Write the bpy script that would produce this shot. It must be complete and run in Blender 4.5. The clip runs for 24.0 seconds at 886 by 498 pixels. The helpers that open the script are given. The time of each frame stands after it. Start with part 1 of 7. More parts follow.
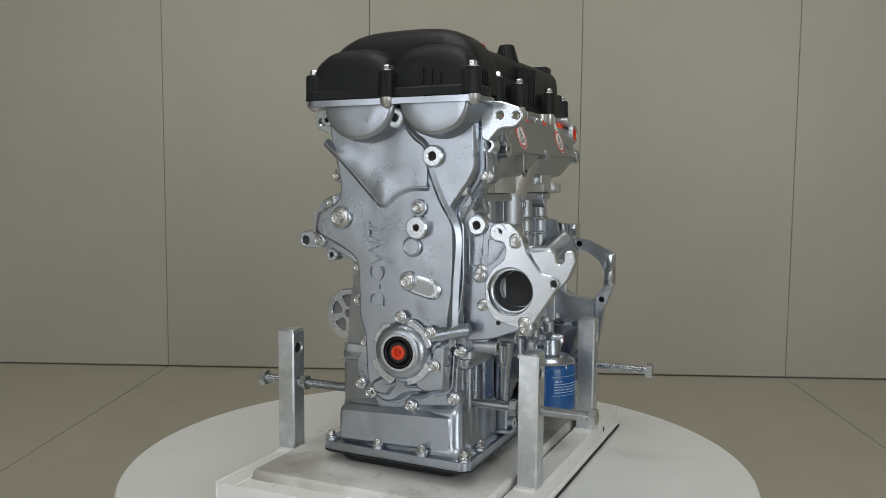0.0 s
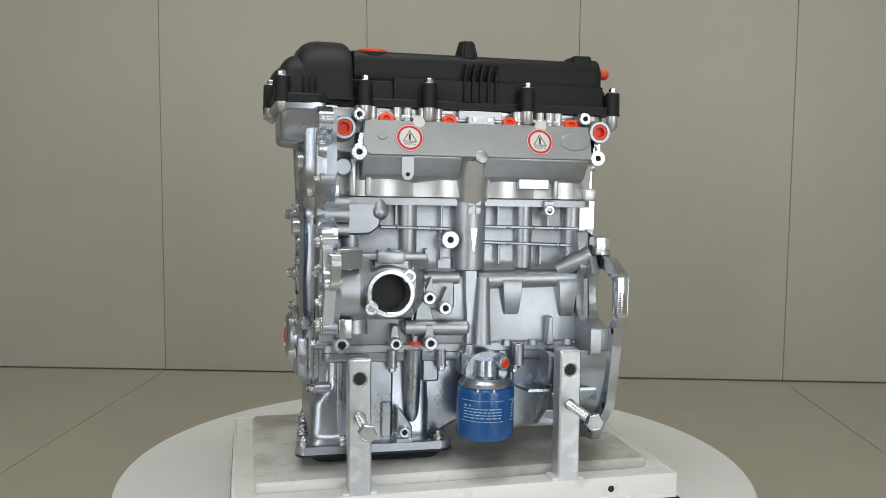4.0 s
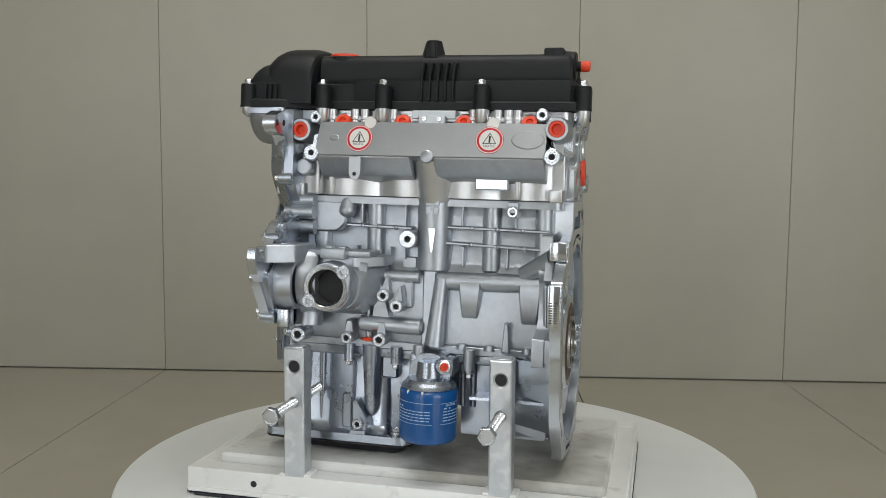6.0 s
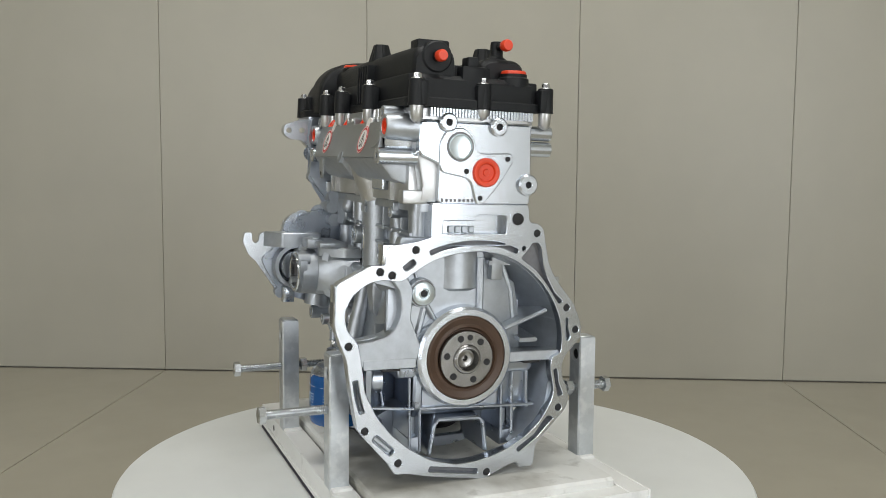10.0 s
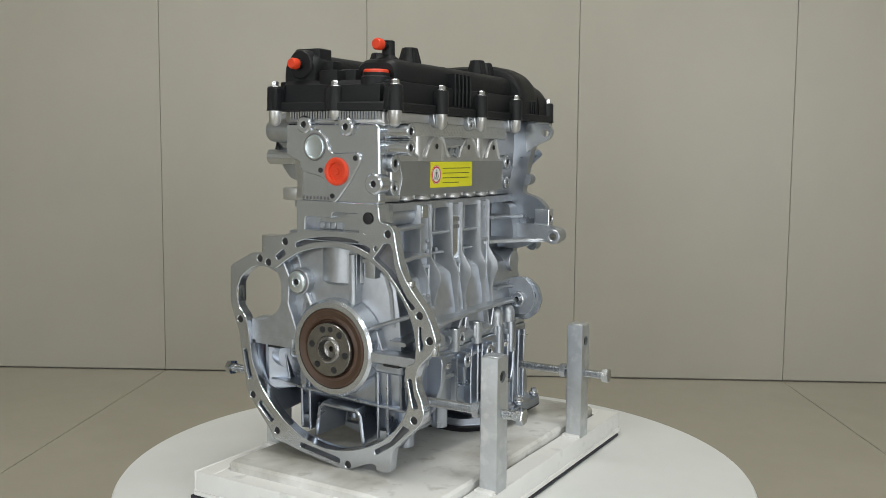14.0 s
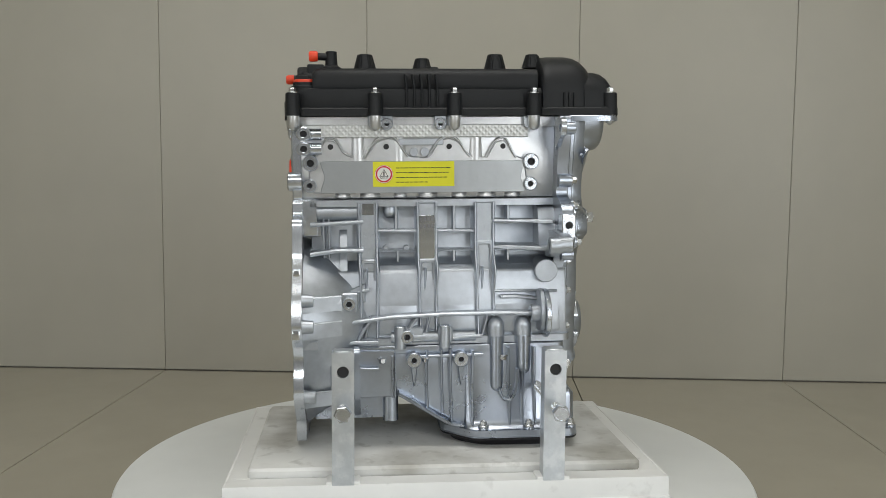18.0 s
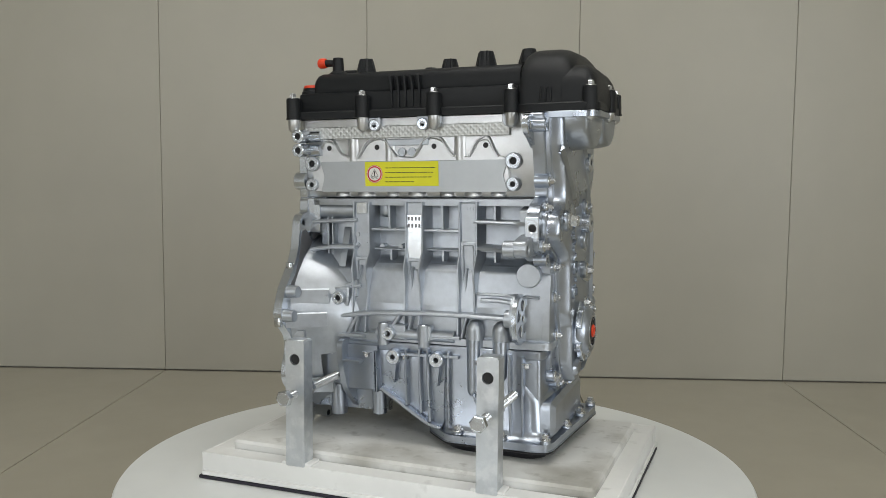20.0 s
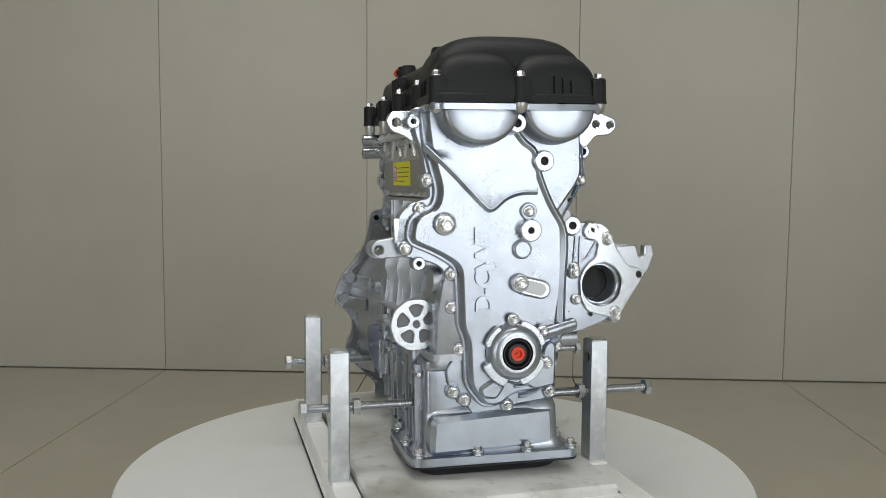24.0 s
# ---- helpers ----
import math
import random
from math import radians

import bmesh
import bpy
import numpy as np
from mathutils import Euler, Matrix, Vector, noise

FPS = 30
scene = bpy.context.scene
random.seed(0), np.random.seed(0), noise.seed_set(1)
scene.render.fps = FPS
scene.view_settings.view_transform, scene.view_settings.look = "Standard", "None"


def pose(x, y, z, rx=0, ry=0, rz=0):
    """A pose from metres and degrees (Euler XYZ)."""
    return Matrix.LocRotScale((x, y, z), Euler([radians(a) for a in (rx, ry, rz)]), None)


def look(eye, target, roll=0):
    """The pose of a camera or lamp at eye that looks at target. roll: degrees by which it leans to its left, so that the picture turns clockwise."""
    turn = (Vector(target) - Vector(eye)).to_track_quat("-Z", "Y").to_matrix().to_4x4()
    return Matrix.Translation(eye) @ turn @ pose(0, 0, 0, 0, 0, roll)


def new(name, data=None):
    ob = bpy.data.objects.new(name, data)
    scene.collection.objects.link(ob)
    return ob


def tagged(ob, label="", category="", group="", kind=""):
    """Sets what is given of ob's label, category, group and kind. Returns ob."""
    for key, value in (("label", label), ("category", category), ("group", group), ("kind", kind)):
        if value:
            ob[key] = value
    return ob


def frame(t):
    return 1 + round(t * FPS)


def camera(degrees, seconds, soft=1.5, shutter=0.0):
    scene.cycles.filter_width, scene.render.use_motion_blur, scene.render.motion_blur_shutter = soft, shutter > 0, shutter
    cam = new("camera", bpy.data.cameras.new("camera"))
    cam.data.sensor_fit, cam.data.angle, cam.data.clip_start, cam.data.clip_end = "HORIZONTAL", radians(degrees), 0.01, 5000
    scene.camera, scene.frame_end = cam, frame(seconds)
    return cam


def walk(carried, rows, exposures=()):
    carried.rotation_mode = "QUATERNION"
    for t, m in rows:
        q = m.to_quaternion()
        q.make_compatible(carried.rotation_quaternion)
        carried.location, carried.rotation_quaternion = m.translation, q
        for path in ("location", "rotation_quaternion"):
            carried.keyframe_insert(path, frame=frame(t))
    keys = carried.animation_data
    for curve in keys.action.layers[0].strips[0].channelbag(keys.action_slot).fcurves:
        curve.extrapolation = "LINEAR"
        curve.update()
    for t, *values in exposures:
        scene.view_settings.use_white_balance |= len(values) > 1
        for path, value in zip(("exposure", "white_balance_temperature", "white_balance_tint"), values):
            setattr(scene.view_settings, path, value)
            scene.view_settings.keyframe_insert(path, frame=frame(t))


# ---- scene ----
cam = camera(53.6, 24.0, soft=0.68)
EYE = 0.597          # height of the engine's reference level over the room's floor
TABLE = EYE - 0.480  # top of the turntable


def cam_row(yaw, pitch):
    return pose(0.0089, -1.395, EYE - 0.0016, 90 - 5.115 + pitch, 0, yaw) @ pose(0, 0, 0, 0, 0, 0.438)


walk(cam, [(0.0, cam_row(0.166, -0.24)), (0.5, cam_row(0.085, -0.12)), (1.0, cam_row(0.03, -0.035)), (1.5, cam_row(0, 0)),
           (3.5, cam_row(0, 0)), (12.0, cam_row(0, 0)), (24.0, cam_row(0, 0))],
     [(0, -0.85), (1, -0.32), (4, -0.58), (5, -0.61), (6, -0.68), (7, -0.50), (8, -0.31), (9, -0.25), (10, -0.38), (10.5, -0.59), (12.5, -0.80), (13, -0.74), (14, -0.40), (15, -0.26), (16, -0.27), (17, -0.50), (17.5, -0.61), (18, -0.66), (20.5, -0.50), (21, -0.40), (22, -0.31), (23, -0.29), (24, -0.72)])


# ---- light ----
def area_lamp(name, m, sx, sy, watts, colour):
    d = bpy.data.lights.new(name, "AREA")
    d.shape, d.size, d.size_y, d.energy, d.color = "RECTANGLE", sx, sy, watts, colour
    ob = new(name, d)
    ob.matrix_world = m
    return ob


world = bpy.data.worlds.new("world")
scene.world = world
world.use_nodes = True
sky = world.node_tree.nodes.new("ShaderNodeTexSky")
sky.sky_type, sky.sun_disc, sky.sun_elevation, sky.sun_rotation = "NISHITA", False, radians(40), radians(200)
world.node_tree.links.new(sky.outputs[0], world.node_tree.nodes["Background"].inputs[0])
world.node_tree.nodes["Background"].inputs[1].default_value = 0.08

DAY = (0.945, 0.975, 1.0)
area_lamp("daylight_right", look((2.497, -3.18, 1.09), (0, -2.83, 1.06)), 0.85, 2.1, 45, DAY)
area_lamp("daylight_behind", look((-1.95, -4.14, 1.09), (-1.75, 0, 1.06)), 0.8, 2.1, 33, DAY)
area_lamp("daylight_behind", look((1.90, -4.28, 1.09), (1.75, 0, 1.06)), 0.78, 2.1, 33, DAY)
area_lamp("daylight_left", look((-2.955, -3.24, 1.09), (0, -3.11, 1.06)), 0.86, 2.1, 24, DAY)
area_lamp("ceiling_light_glow", look((0.0, -0.3, 2.54), (0.0, -0.3, 0)), 1.5, 0.6, 29, (1.0, 0.985, 0.95))
area_lamp("ceiling_light_glow", look((-0.1, -3.1, 2.54), (-0.1, -3.1, 0)), 1.2, 0.8, 40, (1.0, 0.985, 0.95))


# ---- materials ----
def mat(name, colour, rough=0.5, metal=0.0, var=0.12, scale=40.0, bump=0.1, bump_scale=400.0, rough_var=0.1, spec=0.5, coat=0.0, mottle=3.0, wave=0.0, wave_scale=45.0):
    """A surface with colour variation at two scales, uneven gloss and fine relief."""
    m = bpy.data.materials.new(name)
    m.use_nodes = True
    nt = m.node_tree
    b = nt.nodes["Principled BSDF"]
    tc = nt.nodes.new("ShaderNodeTexCoord")

    def noise_tex(s, detail, rough_=0.6):
        n = nt.nodes.new("ShaderNodeTexNoise")
        n.inputs["Scale"].default_value, n.inputs["Detail"].default_value, n.inputs["Roughness"].default_value = s, detail, rough_
        nt.links.new(tc.outputs["Object"], n.inputs["Vector"])
        return n.outputs["Fac"]

    def maths(op, a, c):
        n = nt.nodes.new("ShaderNodeMath")
        n.operation = op
        for i, v in enumerate((a, c)):
            if isinstance(v, (int, float)):
                n.inputs[i].default_value = v
            else:
                nt.links.new(v, n.inputs[i])
        return n.outputs[0]
    fine, broad = noise_tex(scale, 4), noise_tex(mottle, 3)
    both = maths("ADD", maths("MULTIPLY", fine, 0.5), maths("MULTIPLY", broad, 0.5))
    ramp = nt.nodes.new("ShaderNodeValToRGB")
    ramp.color_ramp.elements[0].position, ramp.color_ramp.elements[1].position = 0.32, 0.68
    ramp.color_ramp.elements[0].color = (*[max(0, c * (1 - var)) for c in colour], 1)
    ramp.color_ramp.elements[1].color = (*[min(1, c * (1 + var)) for c in colour], 1)
    nt.links.new(both, ramp.inputs[0])
    nt.links.new(ramp.outputs[0], b.inputs["Base Color"])
    r = maths("ADD", rough - rough_var, maths("MULTIPLY", both, 2 * rough_var))
    nt.links.new(r, b.inputs["Roughness"])
    b.inputs["Metallic"].default_value = metal
    b.inputs["Specular IOR Level"].default_value = spec
    b.inputs["Coat Weight"].default_value = coat
    if bump:
        bp = nt.nodes.new("ShaderNodeBump")
        bp.inputs["Strength"].default_value, bp.inputs["Distance"].default_value = bump, 0.001
        nt.links.new(noise_tex(bump_scale, 3), bp.inputs["Height"])
        if wave:   # slow unevenness of the casting under the fine grain
            bw = nt.nodes.new("ShaderNodeBump")
            bw.inputs["Strength"].default_value, bw.inputs["Distance"].default_value = min(1.0, wave), 0.003 * max(1.0, wave)
            nt.links.new(noise_tex(wave_scale, 2), bw.inputs["Height"])
            nt.links.new(bw.outputs[0], bp.inputs["Normal"])
        nt.links.new(bp.outputs[0], b.inputs["Normal"])
    return m



def stained(m, colour, scale, lo, hi, amount):
    """Lays uneven patches of another colour over a material."""
    nt = m.node_tree
    b = nt.nodes["Principled BSDF"]
    old = b.inputs["Base Color"].links[0].from_socket
    tc, n, r, mix = [nt.nodes.new("ShaderNode" + k) for k in ("TexCoord", "TexNoise", "MapRange", "Mix")]
    n.inputs["Scale"].default_value, n.inputs["Detail"].default_value = scale, 6
    r.inputs["From Min"].default_value, r.inputs["From Max"].default_value, r.inputs["To Max"].default_value = lo, hi, amount
    mix.data_type = "RGBA"
    nt.links.new(tc.outputs["Object"], n.inputs["Vector"])
    nt.links.new(n.outputs["Fac"], r.inputs["Value"])
    nt.links.new(r.outputs[0], mix.inputs[0])
    nt.links.new(old, mix.inputs[6])
    mix.inputs[7].default_value = (*colour, 1)
    nt.links.new(mix.outputs[2], b.inputs["Base Color"])
    return m


CAST = mat("sand-cast aluminium", (0.485, 0.515, 0.555), 0.385, 0.92, 0.15, 60, 0.22, 900, 0.07, wave=0.2, wave_scale=26.0)
DIE = stained(mat("die-cast aluminium", (0.43, 0.468, 0.532), 0.285, 0.97, 0.14, 30, 0.035, 500, 0.08, mottle=8, wave=0.8, wave_scale=10.0), (0.62, 0.645, 0.67), 13, 0.50, 0.75, 0.28)
MACH = mat("machined aluminium", (0.63, 0.665, 0.715), 0.235, 0.97, 0.07, 26, 0.02, 900, 0.03, wave=0.045, wave_scale=22.0)
GREYPLATE = mat("zinc-grey sheet metal", (0.44, 0.46, 0.475), 0.40, 0.95, 0.10, 20, 0.05, 300, 0.06, wave=0.12)
POLISH = mat("milled bright aluminium", (0.66, 0.68, 0.70), 0.14, 1.0, 0.05, 60, 0.02, 900, 0.04)
ZINC = mat("pale zinc plating", (0.74, 0.82, 0.87), 0.3, 1.0, 0.1, 60, 0.05, 300, 0.08)
BOLTSTEEL = mat("dull oiled steel", (0.56, 0.58, 0.60), 0.26, 1.0, 0.15, 80, 0.1, 700, 0.08)
STEEL = mat("bright zinc-plated steel", (0.66, 0.67, 0.68), 0.27, 1.0, 0.10, 80, 0.1, 700, 0.08)
DARKSTEEL = mat("dark machined steel", (0.30, 0.295, 0.29), 0.22, 1.0, 0.15, 60, 0.1, 700, 0.08)
# near-black colour stands in for the shade inside bores and gaps
HOLE = mat("near-black painted shade of bores and gaps", (0.018, 0.018, 0.02), 0.6, 0.0, 0.2, 60, 0.05)
PLASTIC = mat("black moulded plastic", (0.009, 0.0104, 0.0122), 0.46, 0.0, 0.15, 50, 0.35, 1400, 0.06, 0.32)
RED = mat("orange-red plastic plug", (0.80, 0.065, 0.02), 0.38, 0.0, 0.08, 50, 0.05, 400, 0.06)
BLUE = mat("blue enamelled tin", (0.004, 0.085, 0.30), 0.25, 0.0, 0.08, 20, 0.03, 300, 0.05, 0.5, 0.3)
BLUEINK = mat("pale print", (0.35, 0.55, 0.75), 0.4, 0.0, 0.05, 50, 0.0)
BROWN = mat("brown rubber seal", (0.075, 0.042, 0.026), 0.42, 0.0, 0.15, 50, 0.1)
BLACK = mat("black painted steel", (0.012, 0.012, 0.015), 0.35, 0.0, 0.15, 50, 0.1)
YELLOW = mat("yellow paper label", (0.78, 0.75, 0.02), 0.5, 0.0, 0.04, 50, 0.02)
INK = mat("black ink", (0.02, 0.02, 0.02), 0.5, 0.0, 0.05, 50, 0.0)
WHITEPAPER = mat("white paper label", (0.80, 0.79, 0.76), 0.5, 0.0, 0.03, 50, 0.02)
REDINK = mat("red ink", (0.62, 0.02, 0.03), 0.45, 0.0, 0.05, 50, 0.0)
GALV = stained(mat("galvanised bar steel", (0.60, 0.63, 0.66), 0.36, 0.85, 0.16, 30, 0.2, 300, 0.1), (0.82, 0.84, 0.86), 55, 0.5, 0.66, 0.6)
WHITESTEEL = stained(mat("scuffed white-painted steel", (0.85, 0.855, 0.84), 0.4, 0.0, 0.05, 14, 0.15, 120, 0.08), (0.45, 0.45, 0.43), 30, 0.60, 0.75, 0.45)
SLAB = stained(stained(stained(mat("dirty white stone slab", (0.80, 0.805, 0.785), 0.5, 0.0, 0.06, 9, 0.25, 90, 0.08, 0.3), (0.33, 0.315, 0.27), 7.0, 0.50, 0.70, 0.62), (0.25, 0.24, 0.2), 45, 0.58, 0.75, 0.4), (0.19, 0.175, 0.13), 3.4, 0.54, 0.68, 0.66)
TABLETOP = mat("white laminate", (0.765, 0.785, 0.775), 0.34, 0.0, 0.03, 12, 0.02, 60, 0.04)
RUBBER = mat("dark rubber strip", (0.02, 0.018, 0.03), 0.6, 0.0, 0.2, 40, 0.2)
WALLTILE = mat("beige glazed wall tile", (0.424, 0.407, 0.346), 0.33, 0.0, 0.035, 3, 0.03, 30, 0.05, 0.4)
FLOORTILE = mat("beige polished floor tile", (0.40, 0.373, 0.30), 0.2, 0.0, 0.05, 5, 0.02, 30, 0.05, 0.4)
GROUT = mat("dark joint filler", (0.31, 0.29, 0.25), 0.8, 0.0, 0.2, 60, 0.1)
SIDEWALL = mat("beige side wall paint", (0.40, 0.39, 0.345), 0.6, 0.0, 0.05, 5, 0.1, 150)
DARKWALL = mat("grey wall paint", (0.22, 0.22, 0.215), 0.7, 0.0, 0.05, 5, 0.1, 150)
PLASTER = mat("off-white ceiling paint", (0.66, 0.66, 0.63), 0.7, 0.0, 0.05, 5, 0.1, 150)
DARKPAD = mat("dark milled pad", (0.10, 0.105, 0.11), 0.35, 0.7, 0.15, 60, 0.1)
# darker cast grey: shade of pockets, recesses and stamped marks is in the colour
HOLEGREY = mat("cast grey darkened as recess shade", (0.22, 0.22, 0.23), 0.5, 0.7, 0.2, 60, 0.3)


# ---- tools ----
def to3(axis, a, u, v):
    return (a, u, v) if axis == "x" else (u, a, v) if axis == "y" else (u, v, a)


def circ(u, v, r, n=20, a0=0, a1=360):
    full = a1 - a0 >= 360
    m = n if full else n + 1
    return [(u + r * math.cos(radians(a0 + (a1 - a0) * i / n)), v + r * math.sin(radians(a0 + (a1 - a0) * i / n))) for i in range(m)]


def rounded(pts, r, n=3):
    """A polygon with its corners turned into arcs."""
    out, k = [], len(pts)
    for i in range(k):
        p, a, b = Vector(pts[i]), Vector(pts[i - 1]), Vector(pts[(i + 1) % k])
        da, db = (a - p), (b - p)
        d = min(r, da.length * 0.45, db.length * 0.45)
        s, e = p + da.normalized() * d, p + db.normalized() * d
        for j in range(n + 1):
            t = j / n
            q = s * (1 - t) ** 2 + p * 2 * t * (1 - t) + e * t ** 2
            out.append((q.x, q.y))
    return out


def rect(u0, u1, v0, v1, r=0.0, n=3):
    pts = [(u0, v0), (u1, v0), (u1, v1), (u0, v1)]
    return rounded(pts, r, n) if r else pts


def slot(u0, v0, u1, v1, r, n=6):
    d = math.degrees(math.atan2(v1 - v0, u1 - u0))
    return circ(u1, v1, r, n, d - 90, d + 90) + circ(u0, v0, r, n, d + 90, d + 270)


def area2(pts):
    return sum(pts[i - 1][0] * pts[i][1] - pts[i][0] * pts[i - 1][1] for i in range(len(pts)))


def inset(pts, d):
    """The polygon moved inwards by d."""
    s = 1 if area2(pts) > 0 else -1
    out, k = [], len(pts)
    for i in range(k):
        p, a, b = Vector(pts[i]), Vector(pts[i - 1]), Vector(pts[(i + 1) % k])
        e1, e2 = (p - a), (b - p)
        n1, n2 = Vector((-e1.y, e1.x)), Vector((-e2.y, e2.x))
        n = (n1.normalized() if n1.length > 1e-9 else Vector((0, 0))) + (n2.normalized() if n2.length > 1e-9 else Vector((0, 0)))
        if n.length < 1e-6:
            out.append((p.x, p.y))
            continue
        n.normalize()
        q = p + n * d * s
        out.append((q.x, q.y))
    return out


def prism(bm, pts, axis, a0, a1, ch=0.0, taper=0.0):
    """A solid polygon between two planes; its edge at a1 chamfered by ch, drawn in by taper."""
    rings = [pts]
    levels = [a0]
    top = inset(pts, taper) if taper else pts
    if ch:
        rings += [top, inset(top, ch)]
        levels += [a1 - math.copysign(ch, a1 - a0), a1]
    else:
        rings.append(top)
        levels.append(a1)
    vs = [[bm.verts.new(to3(axis, a, *p)) for p in ring] for ring, a in zip(rings, levels)]
    k = len(pts)
    faces = []
    for r0, r1 in zip(vs, vs[1:]):
        for i in range(k):
            faces.append(bm.faces.new((r0[i - 1], r0[i], r1[i], r1[i - 1])))
    faces.append(bm.faces.new(vs[0]))
    faces.append(bm.faces.new(vs[-1]))
    bmesh.ops.recalc_face_normals(bm, faces=faces)


def pierced(bm, outer, holes, axis, a0, a1, ch=0.0):
    """A plate with openings right through it."""
    faces = []
    for lev, off in ((a0, 0), (a1, ch)):
        edges = []
        for loop in [inset(outer, off) if off else outer] + [inset(h, -off) if off else h for h in holes]:
            v = [bm.verts.new(to3(axis, lev, *p)) for p in loop]
            edges += [bm.edges.new((v[i - 1], v[i])) for i in range(len(v))]
        got = bmesh.ops.triangle_fill(bm, edges=edges, use_beauty=True)
        faces += [f for f in got["geom"] if isinstance(f, bmesh.types.BMFace)]
    bm.verts.ensure_lookup_table()
    n = len(outer) + sum(len(h) for h in holes)
    base = len(bm.verts) - 2 * n
    mid = a1 - math.copysign(ch, a1 - a0)
    at = base
    for loop in [outer] + list(holes):
        k = len(loop)
        lo = [bm.verts[at + i] for i in range(k)]
        hi = [bm.verts[at + n + i] for i in range(k)]
        if ch:
            md = [bm.verts.new(to3(axis, mid, *p)) for p in loop]
            bm.verts.ensure_lookup_table()
            pairs = ((lo, md), (md, hi))
        else:
            pairs = ((lo, hi),)
        for r0, r1 in pairs:
            for i in range(k):
                faces.append(bm.faces.new((r0[i - 1], r0[i], r1[i], r1[i - 1])))
        at += k
    bmesh.ops.recalc_face_normals(bm, faces=faces)


def ridge(bm, line, w, axis, a0, a1, ch=0.001, base=None):
    """A rib along an open line of points, narrower and rounded at its crest; base: its width at the foot."""
    base = base or w
    s_ = math.copysign(1, a1 - a0)
    prof = [(-base / 2, a0), (-w / 2, a1 - s_ * ch), (-w / 2 + ch, a1), (w / 2 - ch, a1), (w / 2, a1 - s_ * ch), (base / 2, a0)]
    rings = []
    for i, p in enumerate(line):
        a, b = Vector(line[max(0, i - 1)]), Vector(line[min(len(line) - 1, i + 1)])
        d = (b - a).normalized()
        rings.append([to3(axis, h, p[0] - d.y * o, p[1] + d.x * o) for o, h in prof])
    loft(bm, rings)


def strip(line, w):
    """A closed outline of width w along an open line, its ends rounded."""
    left, right = [], []
    for i, p in enumerate(line):
        a, b = Vector(line[max(0, i - 1)]), Vector(line[min(len(line) - 1, i + 1)])
        d = (b - a).normalized() * (w / 2)
        left.append((p[0] - d.y, p[1] + d.x))
        right.append((p[0] + d.y, p[1] - d.x))
    return rounded(left + right[::-1], w * 0.42, 3)


def swept_rib(bm, pts, w, y0, foot=0.003):
    """A thin upright rib on the exhaust side through points (x, z, crest)."""
    rings = []
    for x, z, y in pts:
        rings.append([(x - w / 2 - foot, y0, z), (x - w / 2, y - 0.0018, z), (x - w / 2 + 0.0012, y, z), (x + w / 2 - 0.0012, y, z), (x + w / 2, y - 0.0018, z), (x + w / 2 + foot, y0, z)])
    loft(bm, rings)


def curve(pts, n=4):
    """A smooth line through the given points."""
    out = []
    for i in range(len(pts) - 1):
        p = [Vector(pts[max(0, min(len(pts) - 1, j))]) for j in (i - 1, i, i + 1, i + 2)]
        for k in range(n):
            t = k / n
            q = 0.5 * (2 * p[1] + (p[2] - p[0]) * t + (2 * p[0] - 5 * p[1] + 4 * p[2] - p[3]) * t ** 2 + (3 * p[1] - p[0] - 3 * p[2] + p[3]) * t ** 3)
            out.append((q.x, q.y))
    return out + [tuple(pts[-1])]


def box(bm, x0, x1, y0, y1, z0, z1, bevel=0.0, seg=2):
    m = Matrix.LocRotScale(((x0 + x1) / 2, (y0 + y1) / 2, (z0 + z1) / 2), None, (abs(x1 - x0), abs(y1 - y0), abs(z1 - z0)))
    got = bmesh.ops.create_cube(bm, size=1, matrix=m)
    if bevel:
        es = list({e for v in got["verts"] for e in v.link_edges})
        bmesh.ops.bevel(bm, geom=es, offset=bevel, segments=seg, affect="EDGES", profile=0.5, clamp_overlap=True)


def aim(p, q):
    d = Vector(q) - Vector(p)
    return Matrix.Translation(p) @ d.to_track_quat("Z", "Y").to_matrix().to_4x4(), d.length


def lathe(bm, m, profile, n=24):
    """Turns (radius, height) pairs round the z axis of m."""
    rings = []
    for r, h in profile:
        if r < 1e-7:
            rings.append([bm.verts.new(m @ Vector((0, 0, h)))])
        else:
            rings.append([bm.verts.new(m @ Vector((r * math.cos(2 * math.pi * i / n), r * math.sin(2 * math.pi * i / n), h))) for i in range(n)])
    faces = []
    for a, b in zip(rings, rings[1:]):
        for i in range(n):
            if len(a) == 1 and len(b) == 1:
                continue
            if len(a) == 1:
                faces.append(bm.faces.new((a[0], b[i], b[i - 1])))
            elif len(b) == 1:
                faces.append(bm.faces.new((a[i - 1], a[i], b[0])))
            else:
                faces.append(bm.faces.new((a[i - 1], a[i], b[i], b[i - 1])))
    bmesh.ops.recalc_face_normals(bm, faces=faces)


def cyl(bm, p, q, r, r2=None, n=20, ch=0.0):
    m, h = aim(p, q)
    r2 = r if r2 is None else r2
    if ch:
        lathe(bm, m, [(0, 0), (r - ch, 0), (r, ch), (r2, h - ch), (r2 - ch, h), (0, h)], n)
    else:
        lathe(bm, m, [(0, 0), (r, 0), (r2, h), (0, h)], n)


PENDING = []   # drilled bores that wait for the part they belong to


